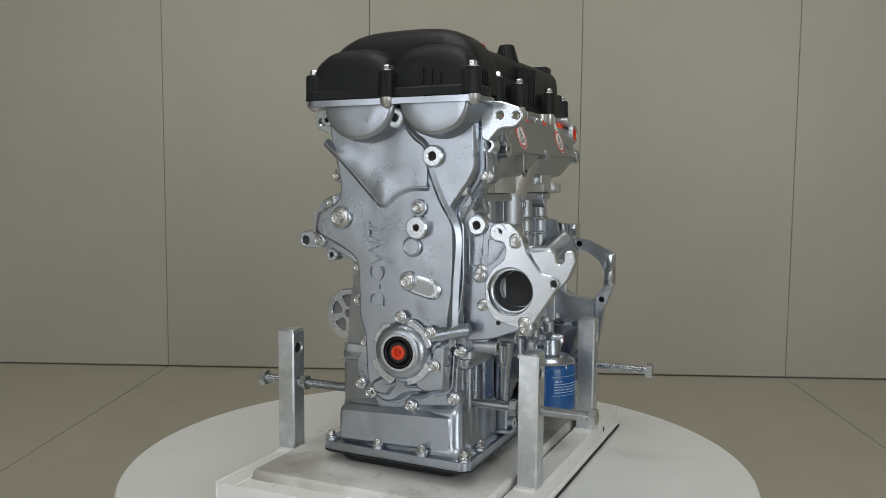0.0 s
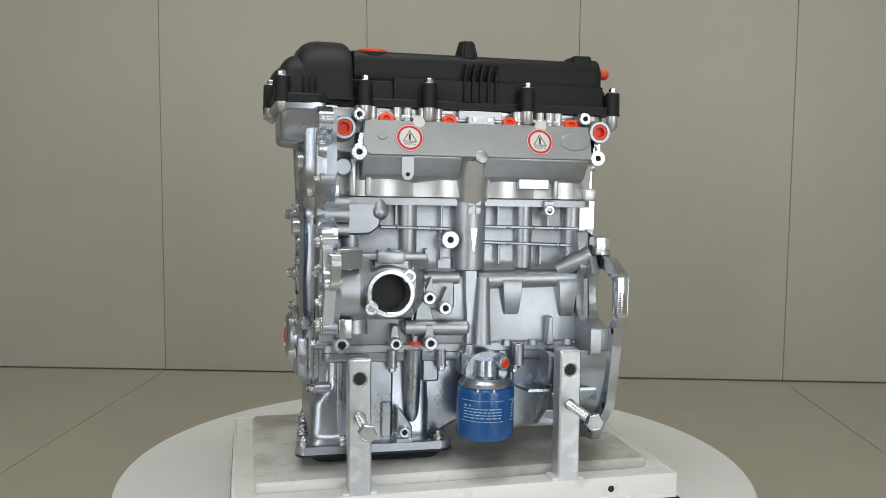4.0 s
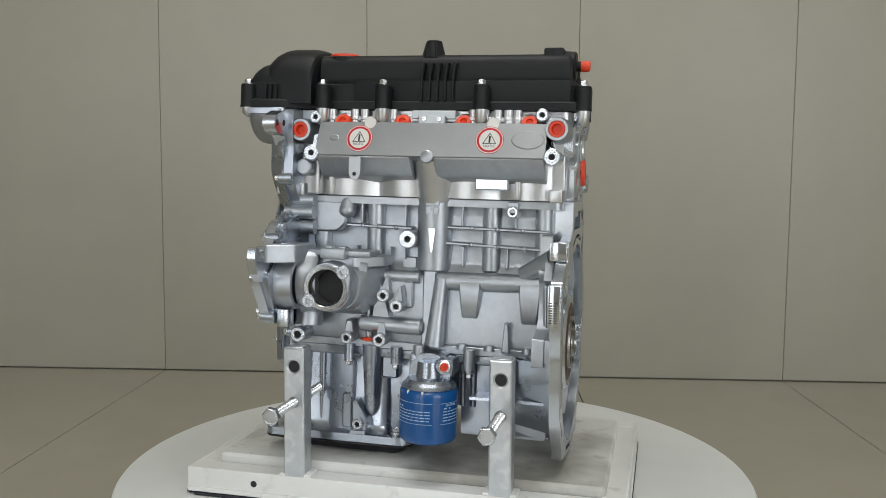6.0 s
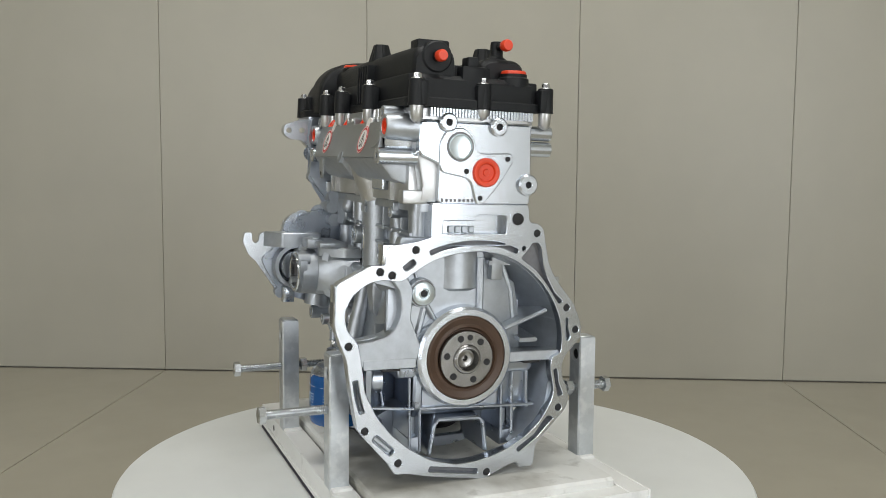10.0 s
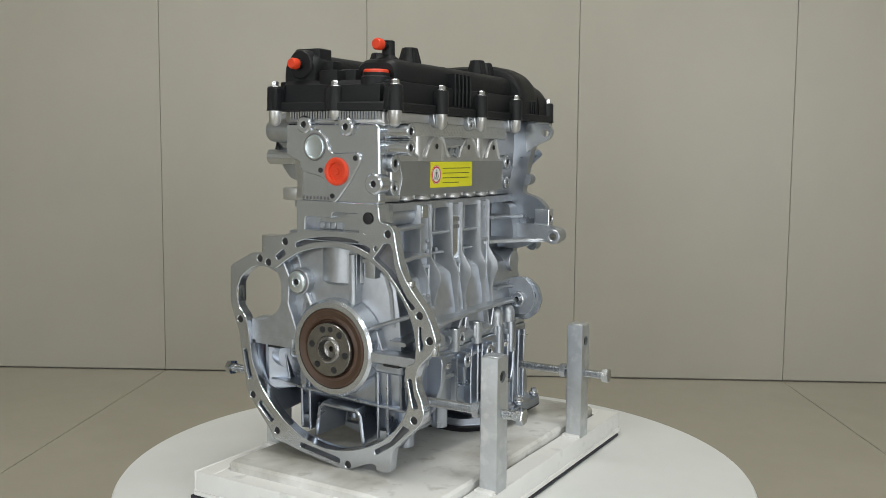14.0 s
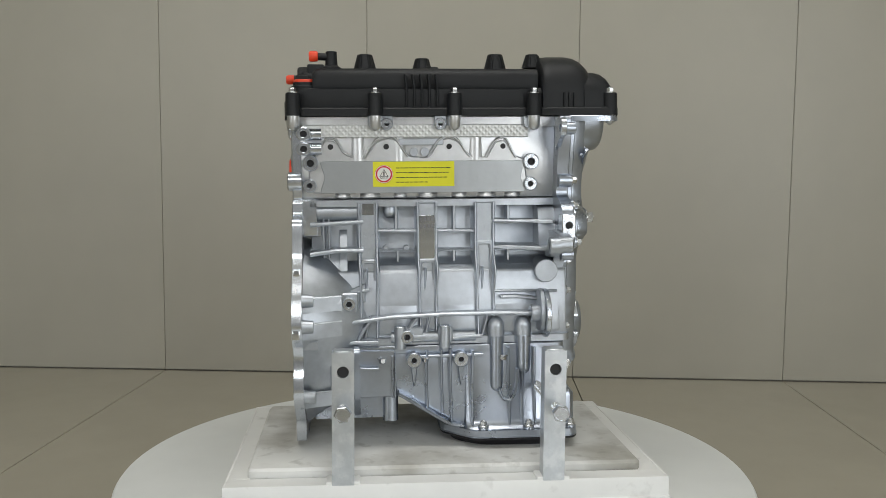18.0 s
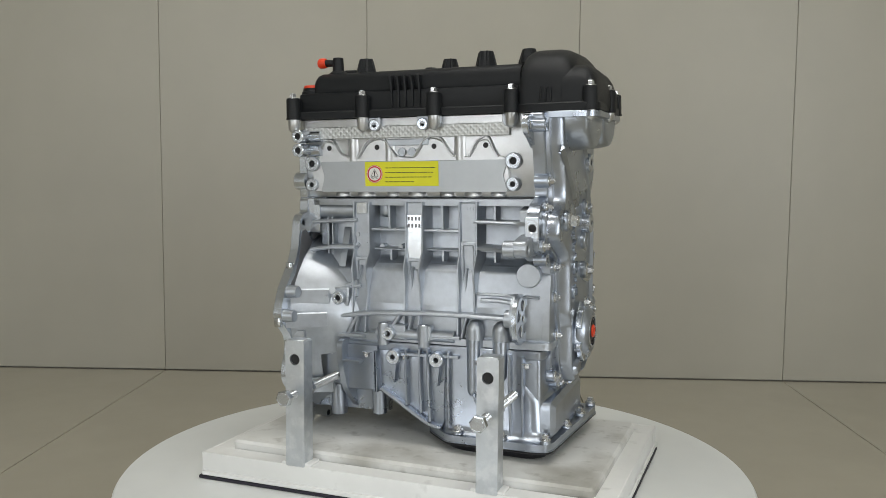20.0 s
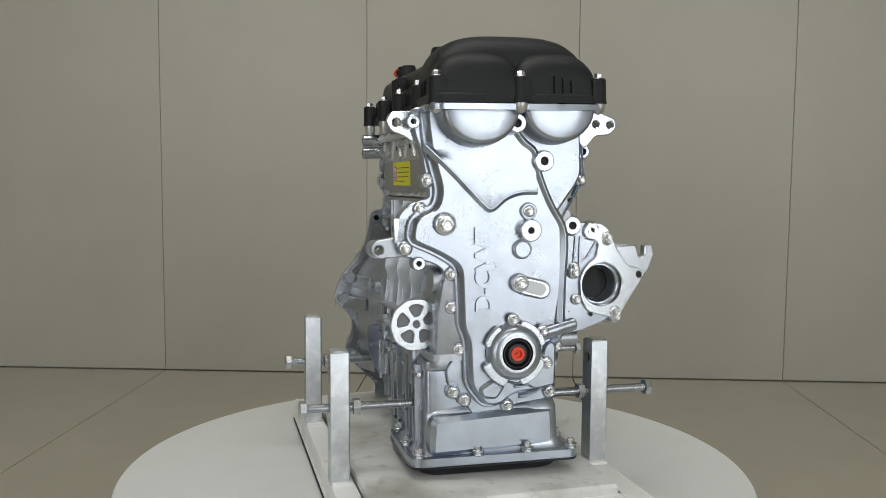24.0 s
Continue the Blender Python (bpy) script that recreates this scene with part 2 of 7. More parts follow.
def boss(bm, p, q, r, hole=0.0, depth=0.012, r2=None, n=20, ch=0.001):
    """A round lug from p to q, with a blind hole in its end at q."""
    m, h = aim(p, q)
    r2 = r if r2 is None else r2
    prof = [(0, 0), (r, 0), (r2, h - ch), (r2 - ch, h)]
    prof += [(hole + 0.0008, h), (hole, h - 0.0008), (hole, h - depth), (0, h - depth)] if hole else [(0, h)]
    lathe(bm, m, prof, n)
    if hole:
        PENDING.append((m @ Matrix.Translation((0, 0, h - 0.002)), hole * 0.99, r2 - ch))


def ball(bm, p, r, sx=1, sy=1, sz=1, n=14):
    bmesh.ops.create_uvsphere(bm, u_segments=n, v_segments=n // 2 + 1, radius=r, matrix=Matrix.LocRotScale(p, None, (sx, sy, sz)))


def loft(bm, rings, caps=True):
    vs = [[bm.verts.new(p) for p in ring] for ring in rings]
    k = len(vs[0])
    faces = []
    for a, b in zip(vs, vs[1:]):
        for i in range(k):
            faces.append(bm.faces.new((a[i - 1], a[i], b[i], b[i - 1])))
    if caps:
        faces += [bm.faces.new(vs[0]), bm.faces.new(vs[-1])]
    bmesh.ops.recalc_face_normals(bm, faces=faces)


def soften(bm, width, seg=2, angle=28):
    """Rounds the sharp edges of closed solids."""
    es = [e for e in bm.edges if len(e.link_faces) == 2 and e.calc_face_angle(0) > radians(angle)]
    bmesh.ops.bevel(bm, geom=es, offset=width, segments=seg, affect="EDGES", profile=0.5, clamp_overlap=True)


def to_mesh(name, bm, material, smooth=True, sharp=38):
    me = bpy.data.meshes.new(name)
    bm.to_mesh(me)
    bm.free()
    if material:
        me.materials.append(material)
    if smooth:
        me.polygons.foreach_set("use_smooth", [True] * len(me.polygons))
        me.set_sharp_from_angle(angle=radians(sharp))
    return me


def part(name, bm, material, parent, label="", sharp=38):
    ob = new(name, to_mesh(name, bm, material, True, sharp))
    ob.parent = parent
    drill(ob if parent.parent is None else parent)
    return tagged(ob, label)


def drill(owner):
    """Shallow dark, threaded bottoms, shade in their colour, for bores of bosses just made."""
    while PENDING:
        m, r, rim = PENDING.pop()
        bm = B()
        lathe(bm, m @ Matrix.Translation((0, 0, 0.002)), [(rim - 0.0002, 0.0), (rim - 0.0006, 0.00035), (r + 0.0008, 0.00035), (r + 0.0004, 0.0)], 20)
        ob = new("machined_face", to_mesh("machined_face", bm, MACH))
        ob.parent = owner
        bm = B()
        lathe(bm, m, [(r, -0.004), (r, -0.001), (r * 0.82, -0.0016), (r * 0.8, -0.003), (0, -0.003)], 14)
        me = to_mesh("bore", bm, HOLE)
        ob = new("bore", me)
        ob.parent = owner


def parts(name, bm, material, parent, label="", sharp=38):
    """As part(), with every separate piece a mesh of its own."""
    bm.verts.ensure_lookup_table()
    seen, made = set(), []
    for v0 in bm.verts:
        if v0.index in seen:
            continue
        todo, island = [v0], []
        seen.add(v0.index)
        while todo:
            v = todo.pop()
            island.append(v)
            for e in v.link_edges:
                w = e.other_vert(v)
                if w.index not in seen:
                    seen.add(w.index)
                    todo.append(w)
        one, back = B(), {}
        for v in island:
            back[v] = one.verts.new(v.co)
        for f in {f for v in island for f in v.link_faces}:
            one.faces.new([back[v] for v in f.verts])
        made.append(part(name, one, material, parent, label, sharp))
    bm.free()
    return made


def share(name, me, parent, m, label=""):
    ob = new(name, me)
    ob.parent = parent
    ob.matrix_basis = m
    return tagged(ob, label)


def thing(name, label, category, group="", kind=""):
    return tagged(new(name), label, category, group, kind)


B = bmesh.new


def lettering(text, size, depth, material, parent, m, name="lettering"):
    cu = bpy.data.curves.new("lettering", "FONT")
    cu.body, cu.size, cu.extrude, cu.align_x = text, size, depth, "CENTER"
    tmp = bpy.data.objects.new("lettering", cu)
    me = bpy.data.meshes.new_from_object(tmp)
    bpy.data.objects.remove(tmp)
    me.materials.clear()
    me.materials.append(material)
    return share(name, me, parent, m)


# headings of the engine's four sides: x of a face to its viewer's right, z outwards
FACE = {"intake": Matrix(((1, 0, 0), (0, 0, -1), (0, 1, 0))), "exhaust": Matrix(((-1, 0, 0), (0, 0, 1), (0, 1, 0))),
        "rear": Matrix(((0, 0, 1), (1, 0, 0), (0, 1, 0))), "front": Matrix(((0, 0, -1), (-1, 0, 0), (0, 1, 0))),
        "up": Matrix(((1, 0, 0), (0, 1, 0), (0, 0, 1))), "down": Matrix(((1, 0, 0), (0, -1, 0), (0, 0, -1)))}


def on(side, x, y, z, spin=0):
    return Matrix.Translation((x, y, z)) @ FACE[side].to_4x4() @ Matrix.Rotation(radians(spin), 4, "Z")


def hex_bolt(name, r, h, flange, material, socket=True):
    """A flanged hexagon head, with a shallow dish on top."""
    bm = B()
    lathe(bm, Matrix(), [(0, 0), (flange, 0), (flange, 0.0012), (flange * 0.92, 0.002), (r * 1.02, 0.0026), (0, 0.0026)], 20)
    prism(bm, circ(0, 0, r, 6), "z", 0.002, h - 0.0006, 0.0007)
    if socket:
        lathe(bm, Matrix.Translation((0, 0, h - 0.0007)), [(r * 0.72, 0), (r * 0.70, 0.0009), (r * 0.5, 0.0006), (r * 0.42, -0.0004), (0, -0.0005)], 14)
    return to_mesh(name, bm, material)


# ---- the room ----
ROOM = pose(-0.811, 1.1635, 0, 0, 0, -2.63)   # foot of a joint of the back wall, x along the wall
TILE = 0.6


def structure(name, bm, material, label, category, m=None):
    ob = new(name, to_mesh(name, bm, material, False))
    if m:
        ob.matrix_world = m
    return tagged(ob, label, category, kind="structure")


def build_room():
    bm = B()
    box(bm, -3.0, 4.6, 0.012, 0.2, -0.2, 2.6)
    back = structure("wall_north", bm, GROUT, "wall clad in tall beige glazed tiles with thin dark joints", "wall", ROOM)
    bm = B()
    box(bm, -3.0, 4.6, -5.6, 0.012, -0.2, -0.012)
    floor = structure("floor", bm, GROUT, "floor of large polished beige tiles with thin dark joints", "floor", ROOM)
    g = 0.0005
    bm = B()
    box(bm, g, TILE - g, 0, 0.013, g + 0.002, 1.2 - g, 0.0012, 1)
    wall_tile = to_mesh("wall_tile", bm, WALLTILE, False)
    bm = B()
    box(bm, g + 0.0006, TILE - g - 0.0006, -1.2 + g + 0.0006, -g - 0.001, -0.013, 0, 0.0012, 1)
    floor_tile = to_mesh("floor_tile", bm, FLOORTILE, False)
    for i in range(-4, 7):
        for j in range(2):
            share("wall_tile", wall_tile, back, pose(i * TILE, 0, j * 1.2))
        for j in range(5):
            share("floor_tile", floor_tile, floor, pose(i * TILE, -j * 1.2, 0))
    # plain painted walls and ceiling that close the room
    bm = B()
    pierced(bm, [(-3.0, -0.2), (4.6, -0.2), (4.6, 2.6), (-3.0, 2.6)], [[(-1.31, 0.03), (-0.47, 0.03), (-0.47, 2.15), (-1.31, 2.15)], [(2.54, 0.03), (3.36, 0.03), (3.36, 2.15), (2.54, 2.15)]], "y", -5.6, -5.42)
    structure("wall_south", bm, DARKWALL, "plain dark grey painted wall with two windows", "wall", ROOM)
    bm = B()
    pierced(bm, [(-5.6, -0.2), (0.2, -0.2), (0.2, 2.6), (-5.6, 2.6)], [[(-4.63, 0.03), (-3.73, 0.03), (-3.73, 2.15), (-4.63, 2.15)]], "x", 3.55, 3.37)
    structure("wall_east", bm, PLASTER, "plain off-white painted wall with a window", "wall", ROOM)
    bm = B()
    pierced(bm, [(-5.6, -0.2), (0.2, -0.2), (0.2, 2.6), (-5.6, 2.6)], [[(-4.96, 0.03), (-4.04, 0.03), (-4.04, 2.15), (-4.96, 2.15)]], "x", -2.2, -2.02)
    structure("wall_west", bm, SIDEWALL, "plain beige painted wall with a window", "wall", ROOM)
    bm = B()
    box(bm, -3.0, 4.6, -5.6, 0.2, 2.6, 2.7)
    structure("ceiling", bm, PLASTER, "plain white ceiling", "ceiling", ROOM)


build_room()


# ---- turntable, stand and slab ----
def build_turntable():
    t = thing("turntable", "round white laminate turntable standing on the tiled floor", "turntable")
    bm = B()
    lathe(bm, Matrix.Translation((0, 0, -0.024)), [(0, 0), (0.493, 0), (0.497, 0.004), (0.497, 0.020), (0.494, 0.024), (0, 0.024)], 160)
    part("tabletop", bm, TABLETOP, t, sharp=30)
    bm = B()
    lathe(bm, Matrix.Translation((0, 0, -TABLE + 0.002)), [(0, 0), (0.33, 0), (0.33, 0.01), (0.30, TABLE - 0.03), (0, TABLE - 0.03)], 64)
    part("base", bm, BLACK, t)
    return t


def build_stand():
    """A welded frame of white angle steel with four square uprights and their clamping bolts. Heights over the turntable."""
    s = thing("engine_stand", "white-painted steel frame with four galvanised uprights and long clamping bolts", "stand")
    x0, x1, y0, y1, top = -0.321, 0.313, -0.221, 0.195, 0.041
    w = 0.034
    # four lengths of angle: an upright outer leg and a flat top leg
    for name, a in (("rail", ("x", y0, 1)), ("rail", ("x", y1, -1)), ("rail", ("y", x0, 1)), ("rail", ("y", x1, -1))):
        ax, edge, s_ = a
        bm = B()
        if ax == "x":
            box(bm, x0, x1, min(edge, edge + s_ * 0.004), max(edge, edge + s_ * 0.004), 0.006, top, 0.0012, 2)
            box(bm, x0 + 0.001, x1 - 0.001, min(edge + s_ * 0.003, edge + s_ * w), max(edge + s_ * 0.003, edge + s_ * w), top - 0.005, top - 0.0006, 0.001, 1)
            box(bm, x0 + 0.001, x1 - 0.001, min(edge - s_ * 0.003, edge + s_ * w), max(edge - s_ * 0.003, edge + s_ * w), 0.0052, 0.0125, 0.001, 1)
        else:
            box(bm, min(edge, edge + s_ * 0.004), max(edge, edge + s_ * 0.004), y0 + 0.004, y1 - 0.004, 0.006, top - 0.0004, 0.0012, 2)
            box(bm, min(edge + s_ * 0.003, edge + s_ * w), max(edge + s_ * 0.003, edge + s_ * w), y0 + w, y1 - w, top - 0.005, top - 0.001, 0.001, 1)
            box(bm, min(edge - s_ * 0.003, edge + s_ * w), max(edge - s_ * 0.003, edge + s_ * w), y0 + 0.002, y1 - 0.002, 0.0056, 0.0121, 0.001, 1)
        part(name, bm, WHITESTEEL, s)
    for ax, lo, hi, e in (("x", x0, x1, y0), ("x", x0, x1, y1), ("y", y0, y1, x0), ("y", y0, y1, x1)):
        bm = B()
        if ax == "x":
            box(bm, lo + 0.012, hi + 0.004, e - 0.004, e + 0.004, 0.0, 0.005, 0.001, 1)
        else:
            box(bm, e - 0.004, e + 0.004, lo + 0.004, hi - 0.004, 0.0, 0.005, 0.001, 1)
        part("rubber_strip", bm, RUBBER, s)
    for px in (-0.215, 0.21):
        # dark disc on the rail, the hole's shade painted in
        bm = B()
        cyl(bm, (px, y0 + 0.001, 0.024), (px, y0 - 0.0004, 0.024), 0.0048, n=16)
        part("rail_hole", bm, HOLE, s)
    head, thread = bolt_meshes()
    posts = [(-0.152, -1, 0.070, 0.094, 0.149), (0.145, -1, 0.086, 0.08, 0.151), (0.147, 1, 0.026, 0.115, 0.149), (-0.151, 1, 0.034, 0.115, 0.147)]
    for px, side, out, into, z in posts:
        yo = y0 if side < 0 else y1
        yi = yo - side * 0.027
        post = B()
        a, b = min(yo, yi), max(yo, yi)
        pierced(post, rect(px - 0.0155, px + 0.0155, top - 0.002, 0.227, 0.002, 2), [circ(px, 0.2, 0.0083, 18), circ(px, z, 0.006, 12)], "y", b, a, 0.0022)
        post_ob = part("upright", post, GALV, s)
        # near-black plug in the upright's hole, its colour giving the shade
        bm = B()
        cyl(bm, (px, a + 0.004, 0.2), (px, b - 0.004, 0.2), 0.0082, n=18)
        part("bore", bm, HOLE, post_ob)
        bm = B()
        box(bm, px - 0.0135, px + 0.0135, a + 0.0015, b - 0.0015, 0.2262, 0.2288, 0.001, 1)
        part("top_cap", bm, GALV, post_ob)
        bm = B()
        box(bm, px - 0.024, px + 0.024, a - 0.004 if side > 0 else a + 0.001, b - 0.001 if side > 0 else b + 0.004, top - 0.002, top + 0.004, 0.0025, 2)
        part("weld", bm, WHITESTEEL, post_ob)
        # the clamping bolt, square to the engine's side
        bolt = B()
        y_out, y_in = yo + side * out, yi - side * into
        cyl(bolt, (px, y_out, z), (px, y_in, z), 0.0053, n=18, ch=0.001)
        ob = part("clamping_bolt", bolt, BOLTSTEEL, s, "dull steel clamping bolt")
        m = Matrix.Translation((px, y_out, z)) @ FACE["intake" if side < 0 else "exhaust"].to_4x4()
        share("bolt_head", head, ob, m @ Matrix.Rotation(px, 4, "Z"))
        share("nut", thread, ob, Matrix.Translation((px, yi - side * 0.0105, z)) @ FACE["intake" if side < 0 else "exhaust"].to_4x4())
        bm = B()
        for k in range(int(abs(y_out - y_in) / 0.0026)):
            y = y_in + side * 0.0026 * k
            if abs(y - yo) > 0.0 and (y - yo) * side < out - 0.003:
                lathe(bm, Matrix.Translation((px, y, z)) @ Matrix.Rotation(radians(90), 4, "X"), [(0.0052, -0.0012), (0.0067, -0.0002), (0.0067, 0.0002), (0.0052, 0.0012)], 18)
        part("thread", bm, BOLTSTEEL, ob)
    return s


def bolt_meshes():
    bm = B()
    prism(bm, circ(0, 0, 0.0122, 6), "z", -0.002, 0.0078, 0.0014)
    lathe(bm, Matrix.Translation((0, 0, 0.0079)), [(0.0095, -0.0006), (0.0088, 0.0), (0.004, -0.0012), (0, -0.0012)], 16)
    head = to_mesh("bolt_head", bm, BOLTSTEEL)
    bm = B()
    prism(bm, circ(0, 0, 0.0120, 6), "z", -0.0052, 0.0052, 0.0012)
    nut = to_mesh("nut", bm, BOLTSTEEL)
    return head, nut


def build_slab():
    s = thing("slab", "grimy white stone slab with worn rounded edges, in the stand's frame", "slab")
    bm = B()
    prism(bm, rounded([(-0.291, -0.184), (0.284, -0.184), (0.284, 0.158), (-0.291, 0.158)], 0.012, 4), "z", 0.0008, 0.0535, 0.004)
    part("slab_body", bm, SLAB, s)
    return s


turntable = build_turntable()
stand = build_stand()
slab = build_slab()


# ---- the engine: x from the timing end to the flywheel end, y from intake to exhaust, z from the camera's level ----
engine = thing("engine", "bare cast-aluminium car engine with black plastic valve cover and orange plugs", "engine")
CY, CZ = -0.040, -0.2555      # crankshaft axis
DECK, RIM, RAIL = -0.043, 0.082, -0.258
BOLT_S = hex_bolt("bolt", 0.0056, 0.0085, 0.0085, STEEL)
BOLT_M = hex_bolt("bolt", 0.0068, 0.0105, 0.0105, STEEL)
BOLT_L = hex_bolt("bolt", 0.0088, 0.0125, 0.0135, STEEL)


def bolt(side, x, y, z, me=None, parent=None):
    return share("bolt", me or BOLT_S, parent or engine, on(side, x, y, z, 17 * (x + y + z) * 100))


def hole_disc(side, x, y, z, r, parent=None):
    """A drilled bore as a near-black disc, its shade put into the colour."""
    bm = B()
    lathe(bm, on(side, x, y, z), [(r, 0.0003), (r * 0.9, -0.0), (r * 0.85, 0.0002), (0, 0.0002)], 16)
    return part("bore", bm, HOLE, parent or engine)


def build_block():
    """The cylinder block: barrel walls above, a flared skirt below."""
    bm = B()
    sec = [(-0.098, DECK), (-0.100, -0.138), (-0.118, -0.162), (-0.126, RAIL), (0.060, RAIL), (0.056, -0.20), (0.048, -0.155), (0.018, -0.138), (0.016, DECK)]
    prism(bm, sec, "x", -0.196, 0.188)
    soften(bm, 0.004, 2)
    # deck flange and bottom rail
    prism(bm, rounded([(-0.203, -0.118), (0.212, -0.118), (0.212, 0.044), (-0.203, 0.044)], 0.012), "z", DECK - 0.012, DECK - 0.001, 0.001)
    prism(bm, rounded([(-0.190, -0.130), (0.205, -0.136), (0.205, -0.128), (0.205, 0.070), (-0.190, 0.068), (-0.200, 0.06)], 0.012), "z", RAIL - 0.008, RAIL + 0.003, 0.001)
    block = part("cylinder_block", bm, CAST, engine)

    # intake side: cylinder barrels and the breather column
    bm = B()
    for x in (-0.150, -0.066, 0.110, 0.186):
        cyl(bm, (x, -0.102, DECK - 0.006), (x, -0.102, -0.146), 0.0135, n=20)
    cyl(bm, (0.025, -0.104, DECK + 0.022), (0.025, -0.104, -0.148), 0.026, 0.0245, n=28)
    cyl(bm, (0.025, -0.104, -0.148), (0.026, -0.110, -0.164), 0.0245, 0.011, n=28)
    loft(bm, [[(0.0250 + u * w, v, z) for u, v in ((-1, -0.10), (-1, y + 0.002), (-0.8, y), (0.8, y), (1, y + 0.002), (1, -0.10))] for z, y, w in ((-0.150, -0.1270, 0.0100), (-0.190, -0.1300, 0.0095), (-0.214, -0.1330, 0.0080), (-0.256, -0.1370, 0.0085))])
    cyl(bm, (-0.109, -0.104, DECK - 0.004), (-0.109, -0.112, -0.066), 0.013, n=18)
    ball(bm, (-0.109, -0.112, -0.066), 0.013, 1, 1, 0.9)
    parts("breather_column", bm, CAST, block)
    # thin ribs
    ribs = [((-0.108, -0.087), (-0.006, -0.089)), ((0.046, -0.085), (0.194, -0.087)), ((0.044, -0.108), (0.200, -0.113))]
    for (a, b), (c, d) in ribs:
        bm = B()
        pr = [(a, b + 0.0022), (c, d + 0.0022), (c, d - 0.0022), (a, b - 0.0022)]
        prism(bm, pr, "y", -0.096, -0.117, 0.0015)
        for k in range(1, 4):
            x = a + (c - a) * k / 4
            ball(bm, (x, -0.116, b + (d - b) * k / 4), 0.0036)
        part("rib", bm, CAST, block)
    for x, z0, z1 in ((-0.018, -0.052, -0.135), (0.068, -0.052, -0.084), (0.146, -0.052, -0.084), (0.070, -0.112, -0.142), (0.135, -0.112, -0.142), (-0.040, -0.118, -0.142), (-0.085, -0.052, -0.084), (-0.092, -0.118, -0.142)):
        bm = B()
        prism(bm, rect(x - 0.0018, x + 0.0018, z1, z0, 0.0), "y", -0.096, -0.113, 0.0012)
        part("rib", bm, CAST, block)
    bm = B()
    # flat panel above the coolant housing
    prism(bm, rounded([(-0.178, -0.052), (-0.108, -0.052), (-0.108, -0.085), (-0.122, -0.098), (-0.178, -0.100)], 0.006), "y", -0.09, -0.119, 0.003)
    prism(bm, rect(-0.022, -0.001, -0.148, -0.132, 0.003), "y", -0.09, -0.108, 0.001)
    parts("panel", bm, CAST, block)
    # crankcase bulge on the flywheel half, with its hollow and braces
    bm = B()
    prism(bm, [(-0.10, -0.150), (-0.114, -0.154), (-0.1205, -0.168), (-0.124, -0.19), (-0.134, -0.257), (-0.10, -0.257)], "x", 0.036, 0.200)
    soften(bm, 0.006, 3)
    # rolled top edge, and two braces that run out downwards into the panel
    cyl(bm, (0.036, -0.1195, -0.1635), (0.196, -0.1195, -0.1605), 0.0135, 0.0135, n=24)
    for xa, xb, lo in ((0.0690, 0.1033, -0.214), (0.1554, 0.1895, -0.218)):
        rings = []
        for z, d, y in ((-0.158, 0.0, -0.1300), (-0.164, 0.0, -0.1345), (-0.172, 0.0005, -0.1362), (-0.190, 0.002, -0.1350), (lo + 0.006, 0.0042, -0.1326), (lo, 0.005, -0.1290)):
            w = max(0.002, (-0.115 - y) * 0.16)
            rings.append([(xa + d - 0.003, -0.112, z), (xa + d + 0.001, y + w, z), (xa + d + 0.003, y, z), (xb - d - 0.003, y, z), (xb - d - 0.001, y + w, z), (xb - d + 0.003, -0.112, z)])
        loft(bm, rings)
    prism(bm, rounded([(0.192, -0.160), (0.200, -0.158), (0.203, -0.256), (0.197, -0.250)], 0.003), "y", -0.11, -0.150, 0.003)
    cyl(bm, (0.043, -0.126, -0.160), (0.038, -0.143, RAIL + 0.002), 0.010, 0.014, n=20)
    cyl(bm, (0.160, -0.120, -0.148), (0.206, -0.142, -0.124), 0.011, 0.016, n=20)
    prism(bm, [(-0.12, -0.125), (-0.155, -0.125), (-0.17, -0.15), (-0.135, -0.16)], "x", 0.196, 0.208, 0.002)
    for x in (0.078, 0.118, 0.172):
        cyl(bm, (x, -0.138, RAIL), (x, -0.138, RAIL + 0.008), 0.008, 0.006, 14)
    parts("crankcase_bulge", bm, CAST, block)
    for x in (0.1425,):
        bm = B()
        prism(bm, [(x - 0.003, -0.216), (x + 0.003, -0.216), (x + 0.006, -0.258), (x - 0.006, -0.258)], "y", -0.12, -0.146, 0.002)
        part("rib", bm, CAST, block)
    # oil gallery, sensor bosses
    bm = B()
    cyl(bm, (-0.078, -0.136, -0.2295), (0.02, -0.136, -0.2315), 0.0115, n=24, ch=0.004)
    cyl(bm, (-0.048, -0.118, -0.160), (0.008, -0.118, -0.160), 0.0095, n=20)
    ridge(bm, [(-0.0565, -0.170), (-0.0645, -0.222)], 0.0035, "y", -0.11, -0.140, 0.001)
    prism(bm, [(-0.052, -0.166), (-0.046, -0.166), (-0.03, -0.225), (-0.06, -0.225)], "y", -0.11, -0.136, 0.002)
    prism(bm, rect(-0.06, 0.0, -0.205, -0.166, 0.004), "y", -0.11, -0.128, 0.002)
    parts("oil_gallery", bm, CAST, block)
    bm = B()
    for x, z, y in ((-0.040, -0.187, -0.146), (-0.018, -0.201, -0.152)):
        boss(bm, (x, -0.11, z), (x, y, z), 0.0098, 0.0042, 0.014)
        prism(bm, [(x - 0.0085, z + 0.002), (x + 0.0085, z + 0.002), (x + 0.0045, z + 0.029), (x + 0.0025, z + 0.029)], "y", -0.11, y + 0.009, 0.001)
    boss(bm, (-0.0085, -0.095, -0.104), (-0.0085, -0.134, -0.104), 0.0135, 0.0045, 0.016)
    boss(bm, (0.143, -0.098, -0.060), (0.143, -0.128, -0.060), 0.0085, 0.0038, 0.012)
